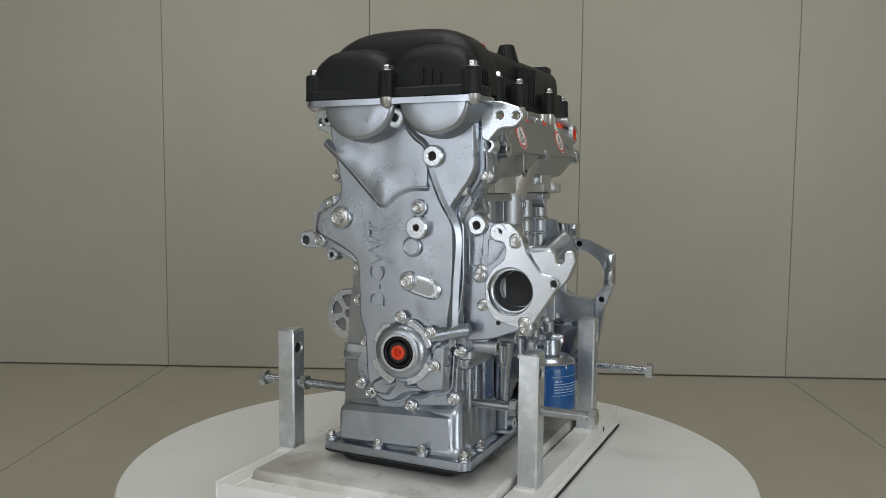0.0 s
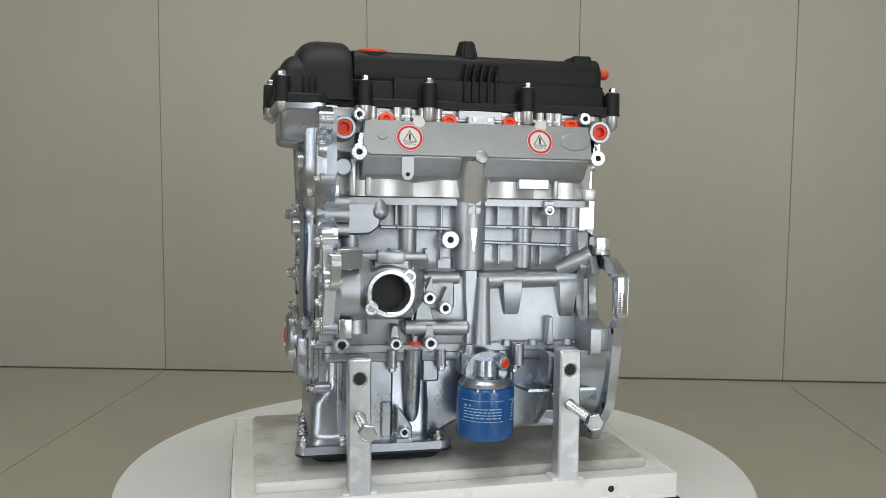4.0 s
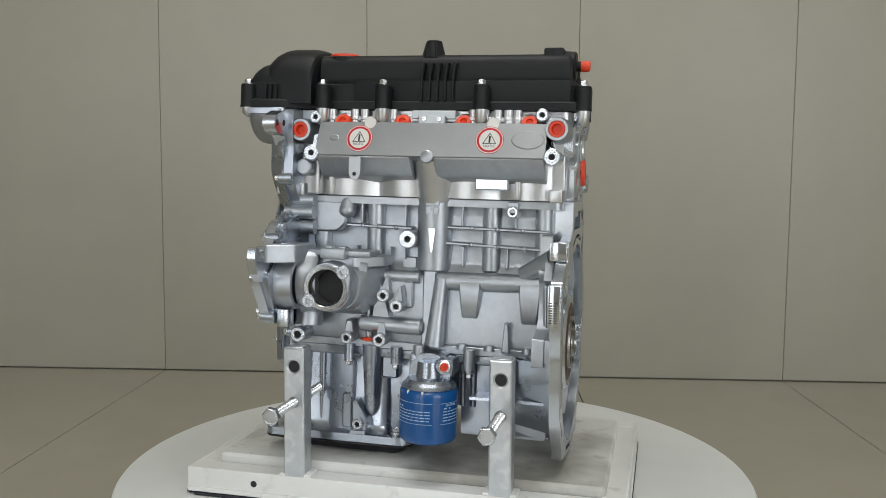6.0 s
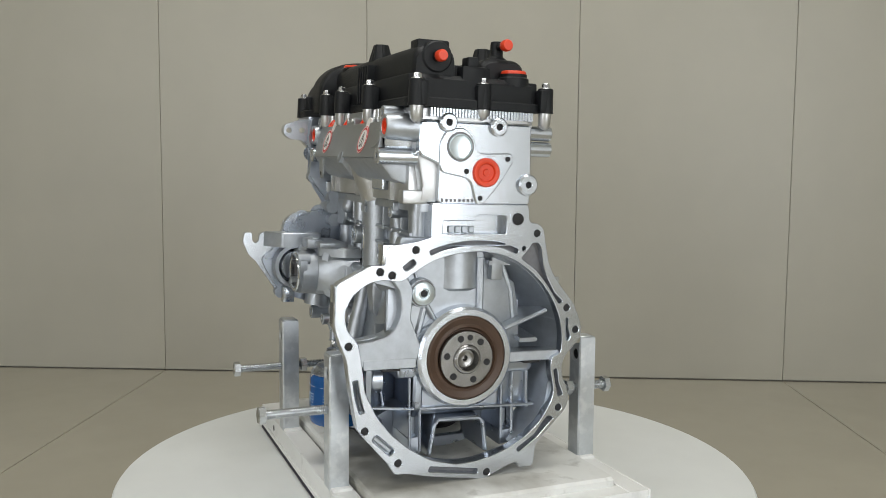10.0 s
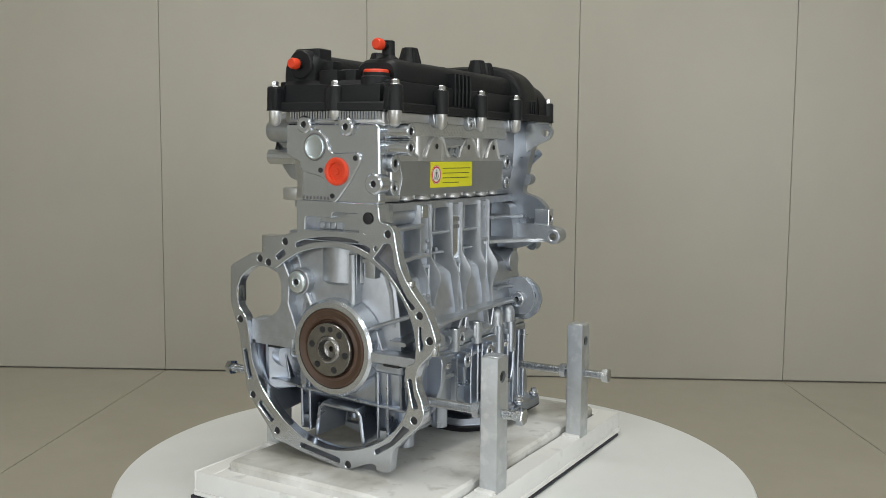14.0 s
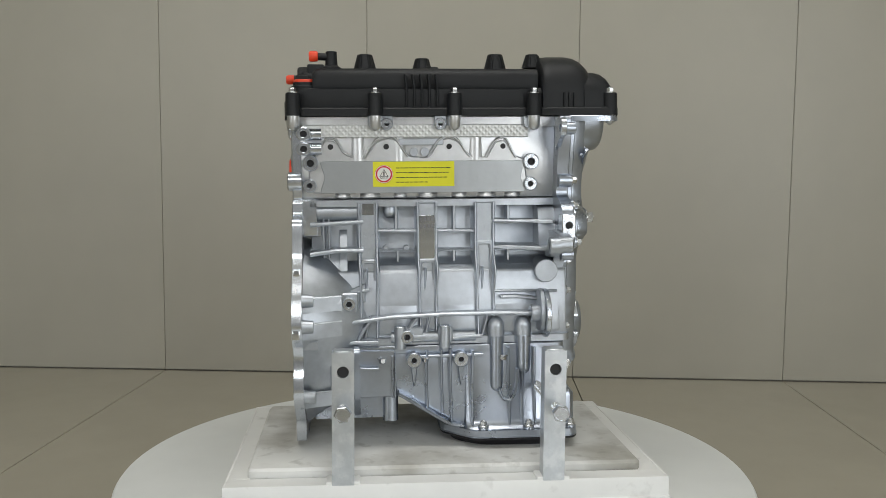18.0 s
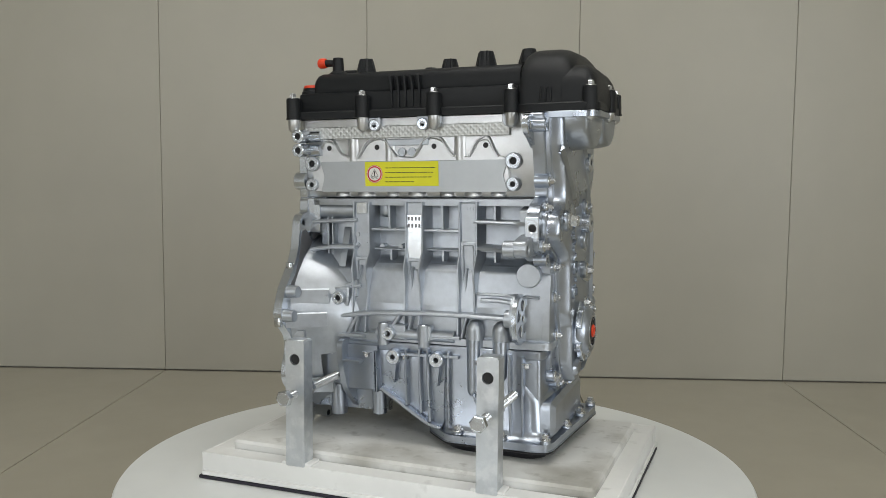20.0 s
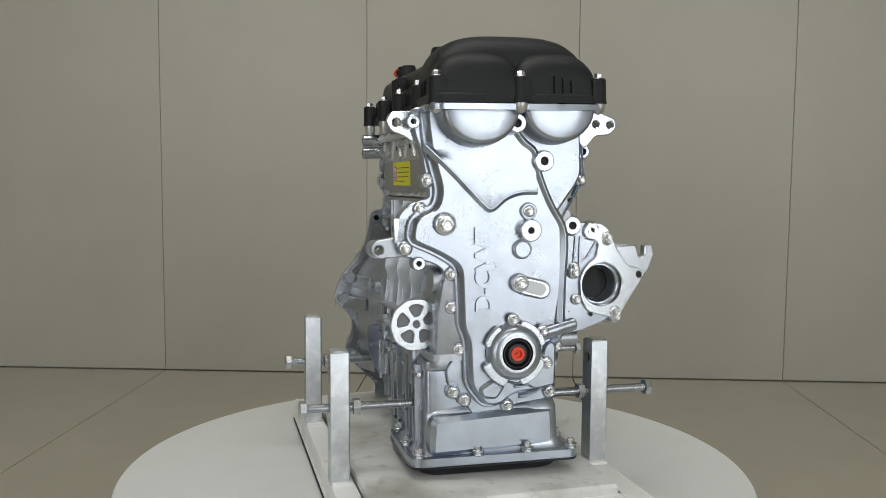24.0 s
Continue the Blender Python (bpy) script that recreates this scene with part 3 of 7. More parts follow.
    prism(bm, rect(0.135, 0.151, -0.062, -0.046, 0.002), "y", -0.09, -0.126, 0.001)
    parts("sensor_boss", bm, CAST, block)
    # slit in the breather column and its cast marks
    bm = B()
    prism(bm, [(0.0215, -0.087), (0.0325, -0.087), (0.0285, -0.122), (0.0255, -0.122)], "y", -0.115, -0.1302, 0.0006)
    part("milled_flat", bm, POLISH, block)
    for i in range(2):
        for j in range(2):
            bm = B()
            prism(bm, rect(0.0175 + 0.011 * i, 0.0255 + 0.011 * i, -0.0665 + 0.012 * j, -0.0565 + 0.012 * j, 0.0015), "y", -0.115, -0.1306, 0.0005)
            part("cast_mark", bm, CAST, block)

    # exhaust side: upright beams, ribs and the bulged skirt
    for x, w, z1, y in ((0.1124, 0.027, -0.19, 0.046), (0.022, 0.028, -0.19, 0.046), (-0.067, 0.028, -0.19, 0.046)):
        bm = B()
        pts = rounded([(x - w / 2, DECK - 0.006), (x + w / 2, DECK - 0.006), (x + w / 2 * 0.95, -0.145), (x + w / 2 * 1.0, -0.170), (x + w / 2 * 1.15, -0.21), (x - w / 2 * 1.15, -0.21), (x - w / 2, -0.17), (x - w / 2 * 0.95, -0.145)], 0.003)
        prism(bm, pts, "y", 0.005, y, 0.0025)
        f, t_ = x + w * 0.5, x - w * 0.5          # flywheel and timing edges
        swept_rib(bm, [(f, DECK - 0.006, 0.050), (f, -0.128, 0.051), (f, -0.142, 0.058), (f - 0.0008, -0.156, 0.063), (f - 0.0012, -0.178, 0.060), (f - 0.0012, -0.196, 0.062), (f - 0.002, -0.254, 0.070)], 0.004, 0.005)
        swept_rib(bm, [(t_, DECK - 0.006, 0.051), (t_, -0.126, 0.052), (t_, -0.138, 0.060), (t_ - 0.0005, -0.150, 0.068), (t_, -0.162, 0.069), (t_ + 0.0006, -0.178, 0.063), (t_ + 0.0012, -0.194, 0.060), (t_ + 0.0015, -0.215, 0.063), (t_ + 0.002, -0.254, 0.070)], 0.004, 0.005)
        ridge(bm, [(x + w * 0.1, -0.150), (x + w * 0.16, -0.188), (x + w * 0.3, -0.215)], 0.0036, "y", 0.005, 0.0535, 0.0015, 0.006)
        ridge(bm, [(t_ + 0.012, -0.222), (t_ + 0.020, -0.254)], 0.0042, "y", 0.005, 0.0705, 0.0015, 0.007)
        prism(bm, rect(x - w * 0.46, x + w * 0.46, -0.215, -0.196, 0.002), "y", 0.005, 0.054, 0.002)
        part("beam", bm, CAST, block)
        bm = B()
        top_ = -0.115 if x < 0 else -0.142
        pierced(bm, rect(x - w * 0.44, x + w * 0.44, -0.186, top_ + 0.006, 0.002), [rounded([(x - w * 0.30, top_), (x + w * 0.30, top_), (x + w * 0.24, -0.180), (x - w * 0.24, -0.180)], 0.003)], "y", 0.0445, 0.0505, 0.0012)
        part("beam_pad", bm, CAST, block)
    bm = B()
    for x0, x1 in ((-0.054, 0.009), (0.035, 0.100), (-0.185, -0.080)):
        rings = []
        for y, z in ((0.016, -0.141), (0.036, -0.147), (0.0405, -0.153), (0.0415, -0.160), (0.048, -0.168), (0.057, -0.21), (0.062, -0.252)):
            rings.append((y, z))
        prism(bm, rings + [(0.0, -0.252), (0.0, -0.137)], "x", x0, x1)
    soften(bm, 0.004, 2)
    parts("skirt_bulge", bm, CAST, block)
    hr = [((-0.053, -0.0945), (0.008, -0.0935)), ((0.036, -0.0935), (0.099, -0.0925)), ((-0.176, -0.081), (-0.081, -0.078)), ((-0.168, -0.121), (-0.072, -0.116)), ((-0.180, -0.189), (-0.081, -0.187))]
    for (a, b), (c, d) in hr:
        bm = B()
        ridge(bm, [(a, b), ((a + c) / 2, (b + d) / 2), (c, d)], 0.0042, "y", 0.0, 0.046 if c > -0.08 else 0.060, 0.0016)
        part("rib", bm, CAST, block)
    for x, z0, z1 in ((-0.021, -0.05, -0.094), (0.069, -0.05, -0.094), (-0.106, -0.05, -0.080), (-0.021, -0.124, -0.142), (0.067, -0.124, -0.142), (-0.106, -0.124, -0.142)):
        bm = B()
        prism(bm, rect(x - 0.0024, x + 0.0024, z1, z0), "y", 0.0, 0.038, 0.0014)
        part("rib", bm, CAST, block)
    # long rib over the skirt
    bm = B()
    ridge(bm, [(0.205, -0.236), (0.15, -0.230), (0.08, -0.222), (0.0, -0.219), (-0.08, -0.219), (-0.145, -0.221)], 0.006, "y", 0.05, 0.078, 0.002)
    part("long_rib", bm, CAST, block)
    bm = B()
    for x, z, y in ((0.143, -0.200, 0.080), (0.056, -0.252, 0.083)):
        boss(bm, (x, 0.03, z), (x, y, z), 0.0105, 0.0045, 0.014)
    prism(bm, rounded([(0.128, -0.184), (0.160, -0.184), (0.158, -0.215), (0.130, -0.215)], 0.004), "y", 0.03, 0.070, 0.002)
    prism(bm, [(0.155, -0.186), (0.118, -0.172), (0.118, -0.20), (0.15, -0.212)], "y", 0.03, 0.058, 0.002)
    for x in (-0.082, -0.124):
        cyl(bm, (x, 0.066, -0.240), (x, 0.066, -0.268), 0.0135, n=22)
        ball(bm, (x, 0.066, -0.240), 0.0135, 1, 1, 1.1, 20)
    prism(bm, rect(0.03, 0.074, -0.262, -0.238, 0.004), "y", 0.03, 0.074, 0.002)
    prism(bm, rect(-0.014, 0.008, -0.262, -0.238, 0.004), "y", 0.03, 0.078, 0.002)
    cyl(bm, (-0.05, 0.066, -0.254), (0.08, 0.066, -0.254), 0.009, n=14)
    for x in (-0.002, 0.066):
        boss(bm, (x, 0.074, -0.27), (x, 0.074, -0.236), 0.009, 0.003, 0.006)
    parts("rail_boss", bm, CAST, block)
    # round cast lid of the dark number plate and the dotted pad
    bm = B()
    prism(bm, rect(0.0085, 0.0365, -0.141, -0.069, 0.0015), "y", 0.0455, 0.0475, 0.0005)
    plate = part("number_pad", bm, POLISH, block, "bright milled pad with stamped characters")
    for r in range(2):
        for k in range(4):
            bm = B()
            box(bm, 0.0120 + 0.006 * k, 0.0150 + 0.006 * k, 0.0474, 0.0480, -0.078 - 0.011 * r, -0.072 - 0.011 * r)
            part("stamped_mark", bm, HOLEGREY, plate)
    bm = B()
    prism(bm, rect(0.103, 0.121, -0.068, -0.050, 0.001), "y", 0.0455, 0.0482, 0.0005)
    part("pad", bm, POLISH, block)
    for i in range(2):
        for j in range(2):
            bm = B()
            cyl(bm, (0.1044 + 0.0162 * i, 0.04, -0.101 - 0.0168 * j), (0.1044 + 0.0162 * i, 0.0485, -0.101 - 0.0168 * j), 0.0042, 0.0036, 12)
            part("pip", bm, CAST, block)
    for x in (0.085, 0.053):
        bm = B()
        cyl(bm, (x, 0.01, -0.121), (x, 0.032, -0.121), 0.0045, 0.004, 12)
        part("pip", bm, CAST, block)
    # coolant rail under the deck at the flywheel end
    bm = B()
    cyl(bm, (0.206, 0.026, -0.064), (0.12, 0.026, -0.064), 0.0145, n=20)
    cyl(bm, (0.078, 0.024, DECK - 0.006), (0.078, 0.026, -0.064), 0.011, n=18)
    ball(bm, (0.078, 0.026, -0.064), 0.011)
    parts("coolant_rail", bm, CAST, block)
    for x, z0, z1 in ((0.180, -0.05, -0.135), (0.172, -0.05, -0.135)):
        bm = B()
        prism(bm, rect(x - 0.0018, x + 0.0018, z1, z0), "y", 0.0, 0.036, 0.0012)
        part("rib", bm, CAST, block)
    bm = B()
    ridge(bm, [(0.200, -0.126), (0.16, -0.121), (0.12, -0.121)], 0.006, "y", 0.0, 0.062, 0.002)
    ridge(bm, [(0.200, -0.082), (0.12, -0.078)], 0.006, "y", 0.0, 0.052, 0.002)
    parts("rib", bm, CAST, block)
    for line, y, w in (([(0.155, -0.196), (0.135, -0.186), (0.112, -0.182)], 0.060, 0.005), ([(0.130, -0.258), (0.120, -0.240), (0.108, -0.222)], 0.074, 0.005), ([(0.064, -0.255), (0.050, -0.238), (0.038, -0.220)], 0.074, 0.005),
                       ([(0.20, -0.262), (0.155, -0.260), (0.100, -0.260)], 0.078, 0.006), ([(0.000, -0.262), (-0.02, -0.256), (-0.06, -0.254)], 0.076, 0.005), ([(-0.150, -0.200), (-0.120, -0.196), (-0.09, -0.196)], 0.066, 0.005)):
        bm = B()
        ridge(bm, curve(line), w, "y", 0.02, y, 0.0015, w + 0.004)
        part("rib", bm, CAST, block)
    for xa, xb in ((-0.053, 0.008), (0.036, 0.099), (-0.170, -0.081)):
        bm = B()
        ridge(bm, [(xa, -0.1250), ((xa + xb) / 2, -0.1245), (xb, -0.1240)], 0.0036, "y", 0.0, 0.0375, 0.0014, 0.005)
        part("rib", bm, CAST, block)
    for x, z in ((-0.075, -0.057), (-0.071, -0.085)):
        for k in range(3):
            bm = B()
            box(bm, x + 0.005 * k, x + 0.0034 + 0.005 * k, 0.0455, 0.0468, z - 0.006, z)
            part("cast_mark", bm, CAST, block)
    # mount for the belt drive: the pad, lug and ribs at the timing end
    bm = B()
    pierced(bm, rounded([(0.018, DECK - 0.01), (0.052, -0.060), (0.060, -0.098), (0.062, -0.122), (0.018, -0.13)], 0.006), [], "x", -0.150, -0.180, 0.002)
    boss(bm, (-0.163, 0.02, -0.157), (-0.163, 0.058, -0.157), 0.021, 0, 0.01, 0.018, 28)
    parts("bracket_boss", bm, CAST, block)
    bm = B()
    pierced(bm, rect(-0.1945, -0.1745, -0.101, -0.066, 0.002), [circ(-0.185, -0.082, 0.0052, 16)], "y", 0.09, 0.1150, 0.001)
    part("bracket_pad", bm, MACH, block)
    hole_disc("exhaust", -0.185, 0.1134, -0.082, 0.0053, block)
    bm = B()
    pierced(bm, rounded([(0.035, -0.093), (0.105, -0.092), (0.142, -0.098), (0.146, -0.112), (0.136, -0.122), (0.100, -0.120), (0.07, -0.134), (0.035, -0.137)], 0.008), [circ(0.134, -0.110, 0.0062, 16)], "x", -0.166, -0.185, 0.0015)
    part("lug", bm, CAST, block)
    bm = B()
    pierced(bm, circ(0.134, -0.110, 0.0125, 24), [circ(0.134, -0.110, 0.0062, 16)], "x", -0.1665, -0.150, 0.0012)
    part("lug_eye", bm, CAST, block)
    for z, y0, y1 in ((-0.0795, 0.046, 0.070), (-0.1185, 0.047, 0.120)):
        bm = B()
        prism(bm, rounded([(-0.072, 0.02), (-0.072, y0), (-0.110, y0 + (y1 - y0) * 0.25), (-0.150, y0 + (y1 - y0) * 0.62), (-0.172, y1), (-0.176, 0.02)], 0.004), "z", z - 0.0026, z + 0.0026, 0.0014)
        part("fin", bm, CAST, block)
    # inner wall beside the bell
    bm = B()
    box(bm, 0.118, 0.200, 0.004, 0.022, -0.150, DECK - 0.008, 0.002)
    for x in (0.172,):
        box(bm, x - 0.0022, x + 0.0022, 0.01, 0.034, -0.125, -0.078, 0.001)
    parts("side_panel", bm, CAST, block)
    # round end plate with five windows beside the timing cover
    bm = B()
    holes = []
    for k in range(5):
        a = 90 + 72 * k
        holes.append(rounded([(0.078 + r * math.cos(radians(a + s_)), -0.218 + r * math.sin(radians(a + s_))) for r, s_ in ((0.012, -18), (0.027, -24), (0.0285, 0), (0.027, 24), (0.012, 18))], 0.003, 2))
    pierced(bm, rounded(circ(0.078, -0.219, 0.0385, 10), 0.006, 2), holes + [circ(0.078, -0.218, 0.0048, 14)], "x", -0.1535, -0.1605, 0.0012)
    plate = part("end_plate", bm, MACH, block, "round machined end plate with five recesses")
    bm = B()
    boss(bm, (-0.148, 0.078, -0.219), (-0.134, 0.078, -0.219), 0.0135, 0.0045, 0.010)
    prism(bm, rounded([(0.04, -0.190), (0.082, -0.180), (0.100, -0.196), (0.106, -0.219), (0.096, -0.244), (0.04, -0.25)], 0.008), "x", -0.147, -0.1545, 0.002)
    part("end_plate_body", bm, CAST, block)
    # recess floor behind the windows, shade put into its grey
    bm = B()
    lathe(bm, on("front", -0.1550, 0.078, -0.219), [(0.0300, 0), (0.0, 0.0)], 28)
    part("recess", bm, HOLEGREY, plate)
    return block


block = build_block()


def build_bell_housing():
    """The clutch bell flange at the flywheel end, open in the middle."""
    outer = rounded([(-0.085, -0.087), (-0.121, -0.0975), (-0.161, -0.103), (-0.1615, -0.127), (-0.183, -0.1275), (-0.227, -0.150), (-0.228, -0.207), (-0.220, -0.229), (-0.2115, -0.249),
                     (-0.209, -0.265), (-0.204, -0.297), (-0.195, -0.341), (-0.186, -0.353), (-0.151, -0.392), (-0.142, -0.408), (-0.124, -0.408), (-0.097, -0.4145), (-0.009, -0.4275), (0.014, -0.417), (0.030, -0.410), (0.0425, -0.4085), (0.0445, -0.417), (0.0675, -0.416),
                     (0.0705, -0.384), (0.1160, -0.3385), (0.1215, -0.325), (0.117, -0.305), (0.1095, -0.291), (0.107, -0.275), (0.1115, -0.260), (0.132, -0.239), (0.1385, -0.223), (0.1310, -0.202), (0.1213, -0.183), (0.106, -0.166), (0.089, -0.145), (0.0795, -0.127),
                     (0.0735, -0.102), (0.069, -0.079), (0.061, -0.0715), (0.046, -0.070), (0.044, -0.046), (0.016, -0.046), (0.014, -0.086)], 0.006, 3)
    inner = rounded([(-0.189, -0.2625), (-0.185, -0.293), (-0.168, -0.327), (-0.1475, -0.352), (-0.1225, -0.3735), (-0.091, -0.392), (-0.052, -0.402), (-0.020, -0.4005), (0.007, -0.394), (0.0316, -0.3845), (0.055, -0.371), (0.077, -0.3515), (0.093, -0.3235), (0.0965, -0.3075),
                     (0.0925, -0.2925), (0.089, -0.275), (0.0905, -0.2605), (0.1045, -0.2565), (0.1065, -0.233), (0.1015, -0.207), (0.0905, -0.182), (0.0745, -0.159), (0.054, -0.139), (0.028, -0.122), (0.001, -0.1125), (-0.031, -0.109), (-0.063, -0.1125), (-0.095, -0.121), (-0.122, -0.137),
                     (-0.140, -0.150), (-0.160, -0.1455), (-0.182, -0.1485), (-0.204, -0.164), (-0.2155, -0.188), (-0.2105, -0.212), (-0.197, -0.2255), (-0.193, -0.240)], 0.009, 4)
    drilled = [(-0.120, -0.107), (-0.1685, -0.1355), (-0.152, -0.140), (-0.2085, -0.231), (-0.184, -0.3445), (-0.1365, -0.392), (-0.005, -0.418), (0.105, -0.3345), (0.1113, -0.1905), (0.1275, -0.2225), (0.059, -0.0850)]
    slots = [strip(curve([(-0.100, -0.1115), (-0.0767, -0.1035), (-0.041, -0.0985), (0.0, -0.100), (0.030, -0.110)]), 0.0068), strip([(-0.136, -0.1325), (-0.1205, -0.1215)], 0.0085),
             rounded([(0.0525, -0.0985), (0.063, -0.0985), (0.0675, -0.1085), (0.0705, -0.1285), (0.078, -0.148), (0.0905, -0.1685), (0.1045, -0.1805), (0.0985, -0.1850), (0.078, -0.1565), (0.0595, -0.1355), (0.0385, -0.1215), (0.0365, -0.1185), (0.0455, -0.1085)], 0.003, 3),
             rounded([(0.1105, -0.205), (0.1150, -0.206), (0.1155, -0.219), (0.1195, -0.232), (0.1165, -0.2385), (0.1125, -0.237), (0.1112, -0.2216)], 0.002, 3), rounded([(0.0942, -0.2785), (0.1005, -0.278), (0.104, -0.299), (0.112, -0.316), (0.1038, -0.319), (0.1005, -0.3065)], 0.0025, 3),
             rounded([(0.040, -0.3885), (0.067, -0.3715), (0.0875, -0.345), (0.098, -0.3485), (0.071, -0.3755), (0.043, -0.3945)], 0.003, 3), strip([(-0.092, -0.4050), (-0.019, -0.4155)], 0.0075), strip([(-0.1715, -0.3535), (-0.1445, -0.378)], 0.0105), strip(curve([(-0.1985, -0.276), (-0.1960, -0.292), (-0.1925, -0.307), (-0.188, -0.320)]), 0.0072),
             strip([(0.020, -0.0845), (0.035, -0.084)], 0.005)]
    bm = B()
    pierced(bm, outer, [inner] + slots + [circ(u, v, 0.0052, 12) for u, v in drilled] + [circ(0.028, -0.0655, 0.0082, 18), circ(0.0394, -0.106, 0.0034, 10)], "x", 0.2065, 0.2215, 0.0009)
    flange = part("bell_housing", bm, MACH, engine, "machined bell-housing flange")
    # pocket floors; the grey ones carry their shade in the colour
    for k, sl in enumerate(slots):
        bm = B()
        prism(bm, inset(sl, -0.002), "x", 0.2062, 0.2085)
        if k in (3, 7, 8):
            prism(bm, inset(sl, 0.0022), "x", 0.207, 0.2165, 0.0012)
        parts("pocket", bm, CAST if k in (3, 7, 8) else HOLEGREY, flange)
    # smooth shell of the bell behind the flange, narrowing towards the block
    bm = B()
    arc = curve([(-0.010, -0.108), (0.042, -0.128), (0.086, -0.169), (0.1085, -0.215), (0.109, -0.250), (0.0985, -0.290), (0.087, -0.345), (0.042, -0.390)], 6)
    rows = []
    for x, k in ((0.2072, 1.0), (0.190, 0.965), (0.168, 0.91), (0.140, 0.81), (0.118, 0.70), (0.096, 0.57)):
        rows.append([bm.verts.new((x, CY + (p[0] - CY) * k, CZ + (p[1] - CZ) * k)) for p in arc])
    for r_ in range(5):
        for i in range(1, len(arc)):
            if arc[i][1] > -0.30 or r_ < 2:
                bm.faces.new((rows[r_][i - 1], rows[r_][i], rows[r_ + 1][i], rows[r_ + 1][i - 1]))
    bmesh.ops.delete(bm, geom=[v for v in bm.verts if not v.link_faces], context="VERTS")
    bmesh.ops.recalc_face_normals(bm, faces=bm.faces[:])
    bmesh.ops.solidify(bm, geom=bm.faces[:], thickness=0.004)
    part("bell_shell", bm, CAST, flange, sharp=60)
    bm = B()
    low_arc = curve([(0.040, -0.392), (-0.035, -0.408), (-0.110, -0.393), (-0.160, -0.357), (-0.189, -0.300), (-0.194, -0.262)], 6)
    rows = [[bm.verts.new((x, CY + (p[0] - CY) * k, CZ + (p[1] - CZ) * k)) for p in low_arc] for x, k in ((0.2072, 1.0), (0.203, 0.995), (0.199, 0.985), (0.170, 0.945), (0.136, 0.90))]
    for r_ in range(4):
        for i in range(1, len(low_arc)):
            if r_ < 2 or low_arc[i][0] < -0.150:
                bm.faces.new((rows[r_][i - 1], rows[r_][i], rows[r_ + 1][i], rows[r_ + 1][i - 1]))
    bmesh.ops.delete(bm, geom=[v for v in bm.verts if not v.link_faces], context="VERTS")
    bmesh.ops.recalc_face_normals(bm, faces=bm.faces[:])
    bmesh.ops.solidify(bm, geom=bm.faces[:], thickness=0.004)
    part("bell_shell", bm, DIE, flange, sharp=60)
    # gussets from the flange's ears to the shell
    for y, z, y2 in ((0.128, -0.226, 0.094), (0.112, -0.190, 0.084), (0.104, -0.335, 0.078)):
        bm = B()
        ridge(bm, [(0.213, y - 0.004), (0.195, y - 0.012), (0.150, y2)], 0.005, "z", z - 0.02, z + 0.003, 0.0015)
        part("gusset", bm, CAST, flange)
    bm = B()
    for y, z in ((0.125, -0.226), (0.1115, -0.190), (0.104, -0.336)):
        cyl(bm, (0.190, y, z), (0.2075, y, z), 0.009, 0.0105, 18)
    parts("ear_boss", bm, CAST, flange)
    for u, v in drilled:
        hole_disc("rear", 0.2196, u, v, 0.0053, flange)
    # machined side pads
    bm = B()
    box(bm, 0.2030, 0.2195, -0.2295, -0.212, -0.206, -0.152, 0.0012)
    part("stamped_pad", bm, POLISH, flange)
    bm = B()
    box(bm, 0.196, 0.2195, -0.166, -0.14, -0.126, -0.1, 0.0012)
    part("locating_pad", bm, POLISH, flange)
    for r in range(2):
        for j in range(9):
            bm = B()
            box(bm, 0.2055 + 0.0065 * r, 0.2095 + 0.0065 * r, -0.2299, -0.2294, -0.176 - 0.0032 * j, -0.1742 - 0.0032 * j)
            part("stamped_mark", bm, DARKPAD, flange)
    for ya, yb, za, zb in ((0.087, 0.0975, -0.160, -0.146), (0.124, 0.1365, -0.243, -0.229)):
        bm = B()
        box(bm, 0.2090, 0.2200, ya, yb, za, zb, 0.001)
        part("milled_pad", bm, POLISH, flange)
    # back wall of the block inside the bell
    bm = B()
    pierced(bm, rounded([(-0.132, -0.092), (-0.010, -0.092), (-0.010, -0.205), (0.026, -0.225), (0.036, -0.252), (0.088, -0.252), (0.088, -0.268), (-0.196, -0.268), (-0.196, -0.2285), (-0.188, -0.229), (-0.154, -0.223), (-0.1385, -0.210), (-0.1345, -0.190), (-0.138, -0.160), (-0.150, -0.146), (-0.140, -0.12)], 0.004), [], "x", 0.180, 0.197, 0.001)
    prism(bm, rounded([(-0.02, -0.092), (0.022, -0.092), (0.040, -0.14), (0.058, -0.20), (0.062, -0.262), (-0.02, -0.262)], 0.006), "x", 0.14, 0.152, 0.001)
    cyl(bm, (0.1575, -0.045, -0.098), (0.1575, -0.045, -0.166), 0.0465, n=36, ch=0.004)
    prism(bm, rounded([(-0.150, -0.146), (-0.130, -0.138), (-0.119, -0.160), (-0.121, -0.200), (-0.106, -0.236), (-0.112, -0.262), (-0.193, -0.262), (-0.194, -0.230), (-0.188, -0.2295), (-0.170, -0.2275), (-0.154, -0.222), (-0.1425, -0.212), (-0.1365, -0.200), (-0.1345, -0.188), (-0.1355, -0.174), (-0.139, -0.161)], 0.002, 2), "x", 0.19, 0.2128, 0.0015)
    ridge(bm, [(-0.016, -0.12), (-0.014, -0.24)], 0.010, "x", 0.18, 0.203, 0.003)
    ridge(bm, [(-0.09, -0.16), (-0.115, -0.262)], 0.010, "x", 0.18, 0.2, 0.003)
    ridge(bm, [(0.018, -0.222), (0.088, -0.196)], 0.006, "x", 0.15, 0.206, 0.002)
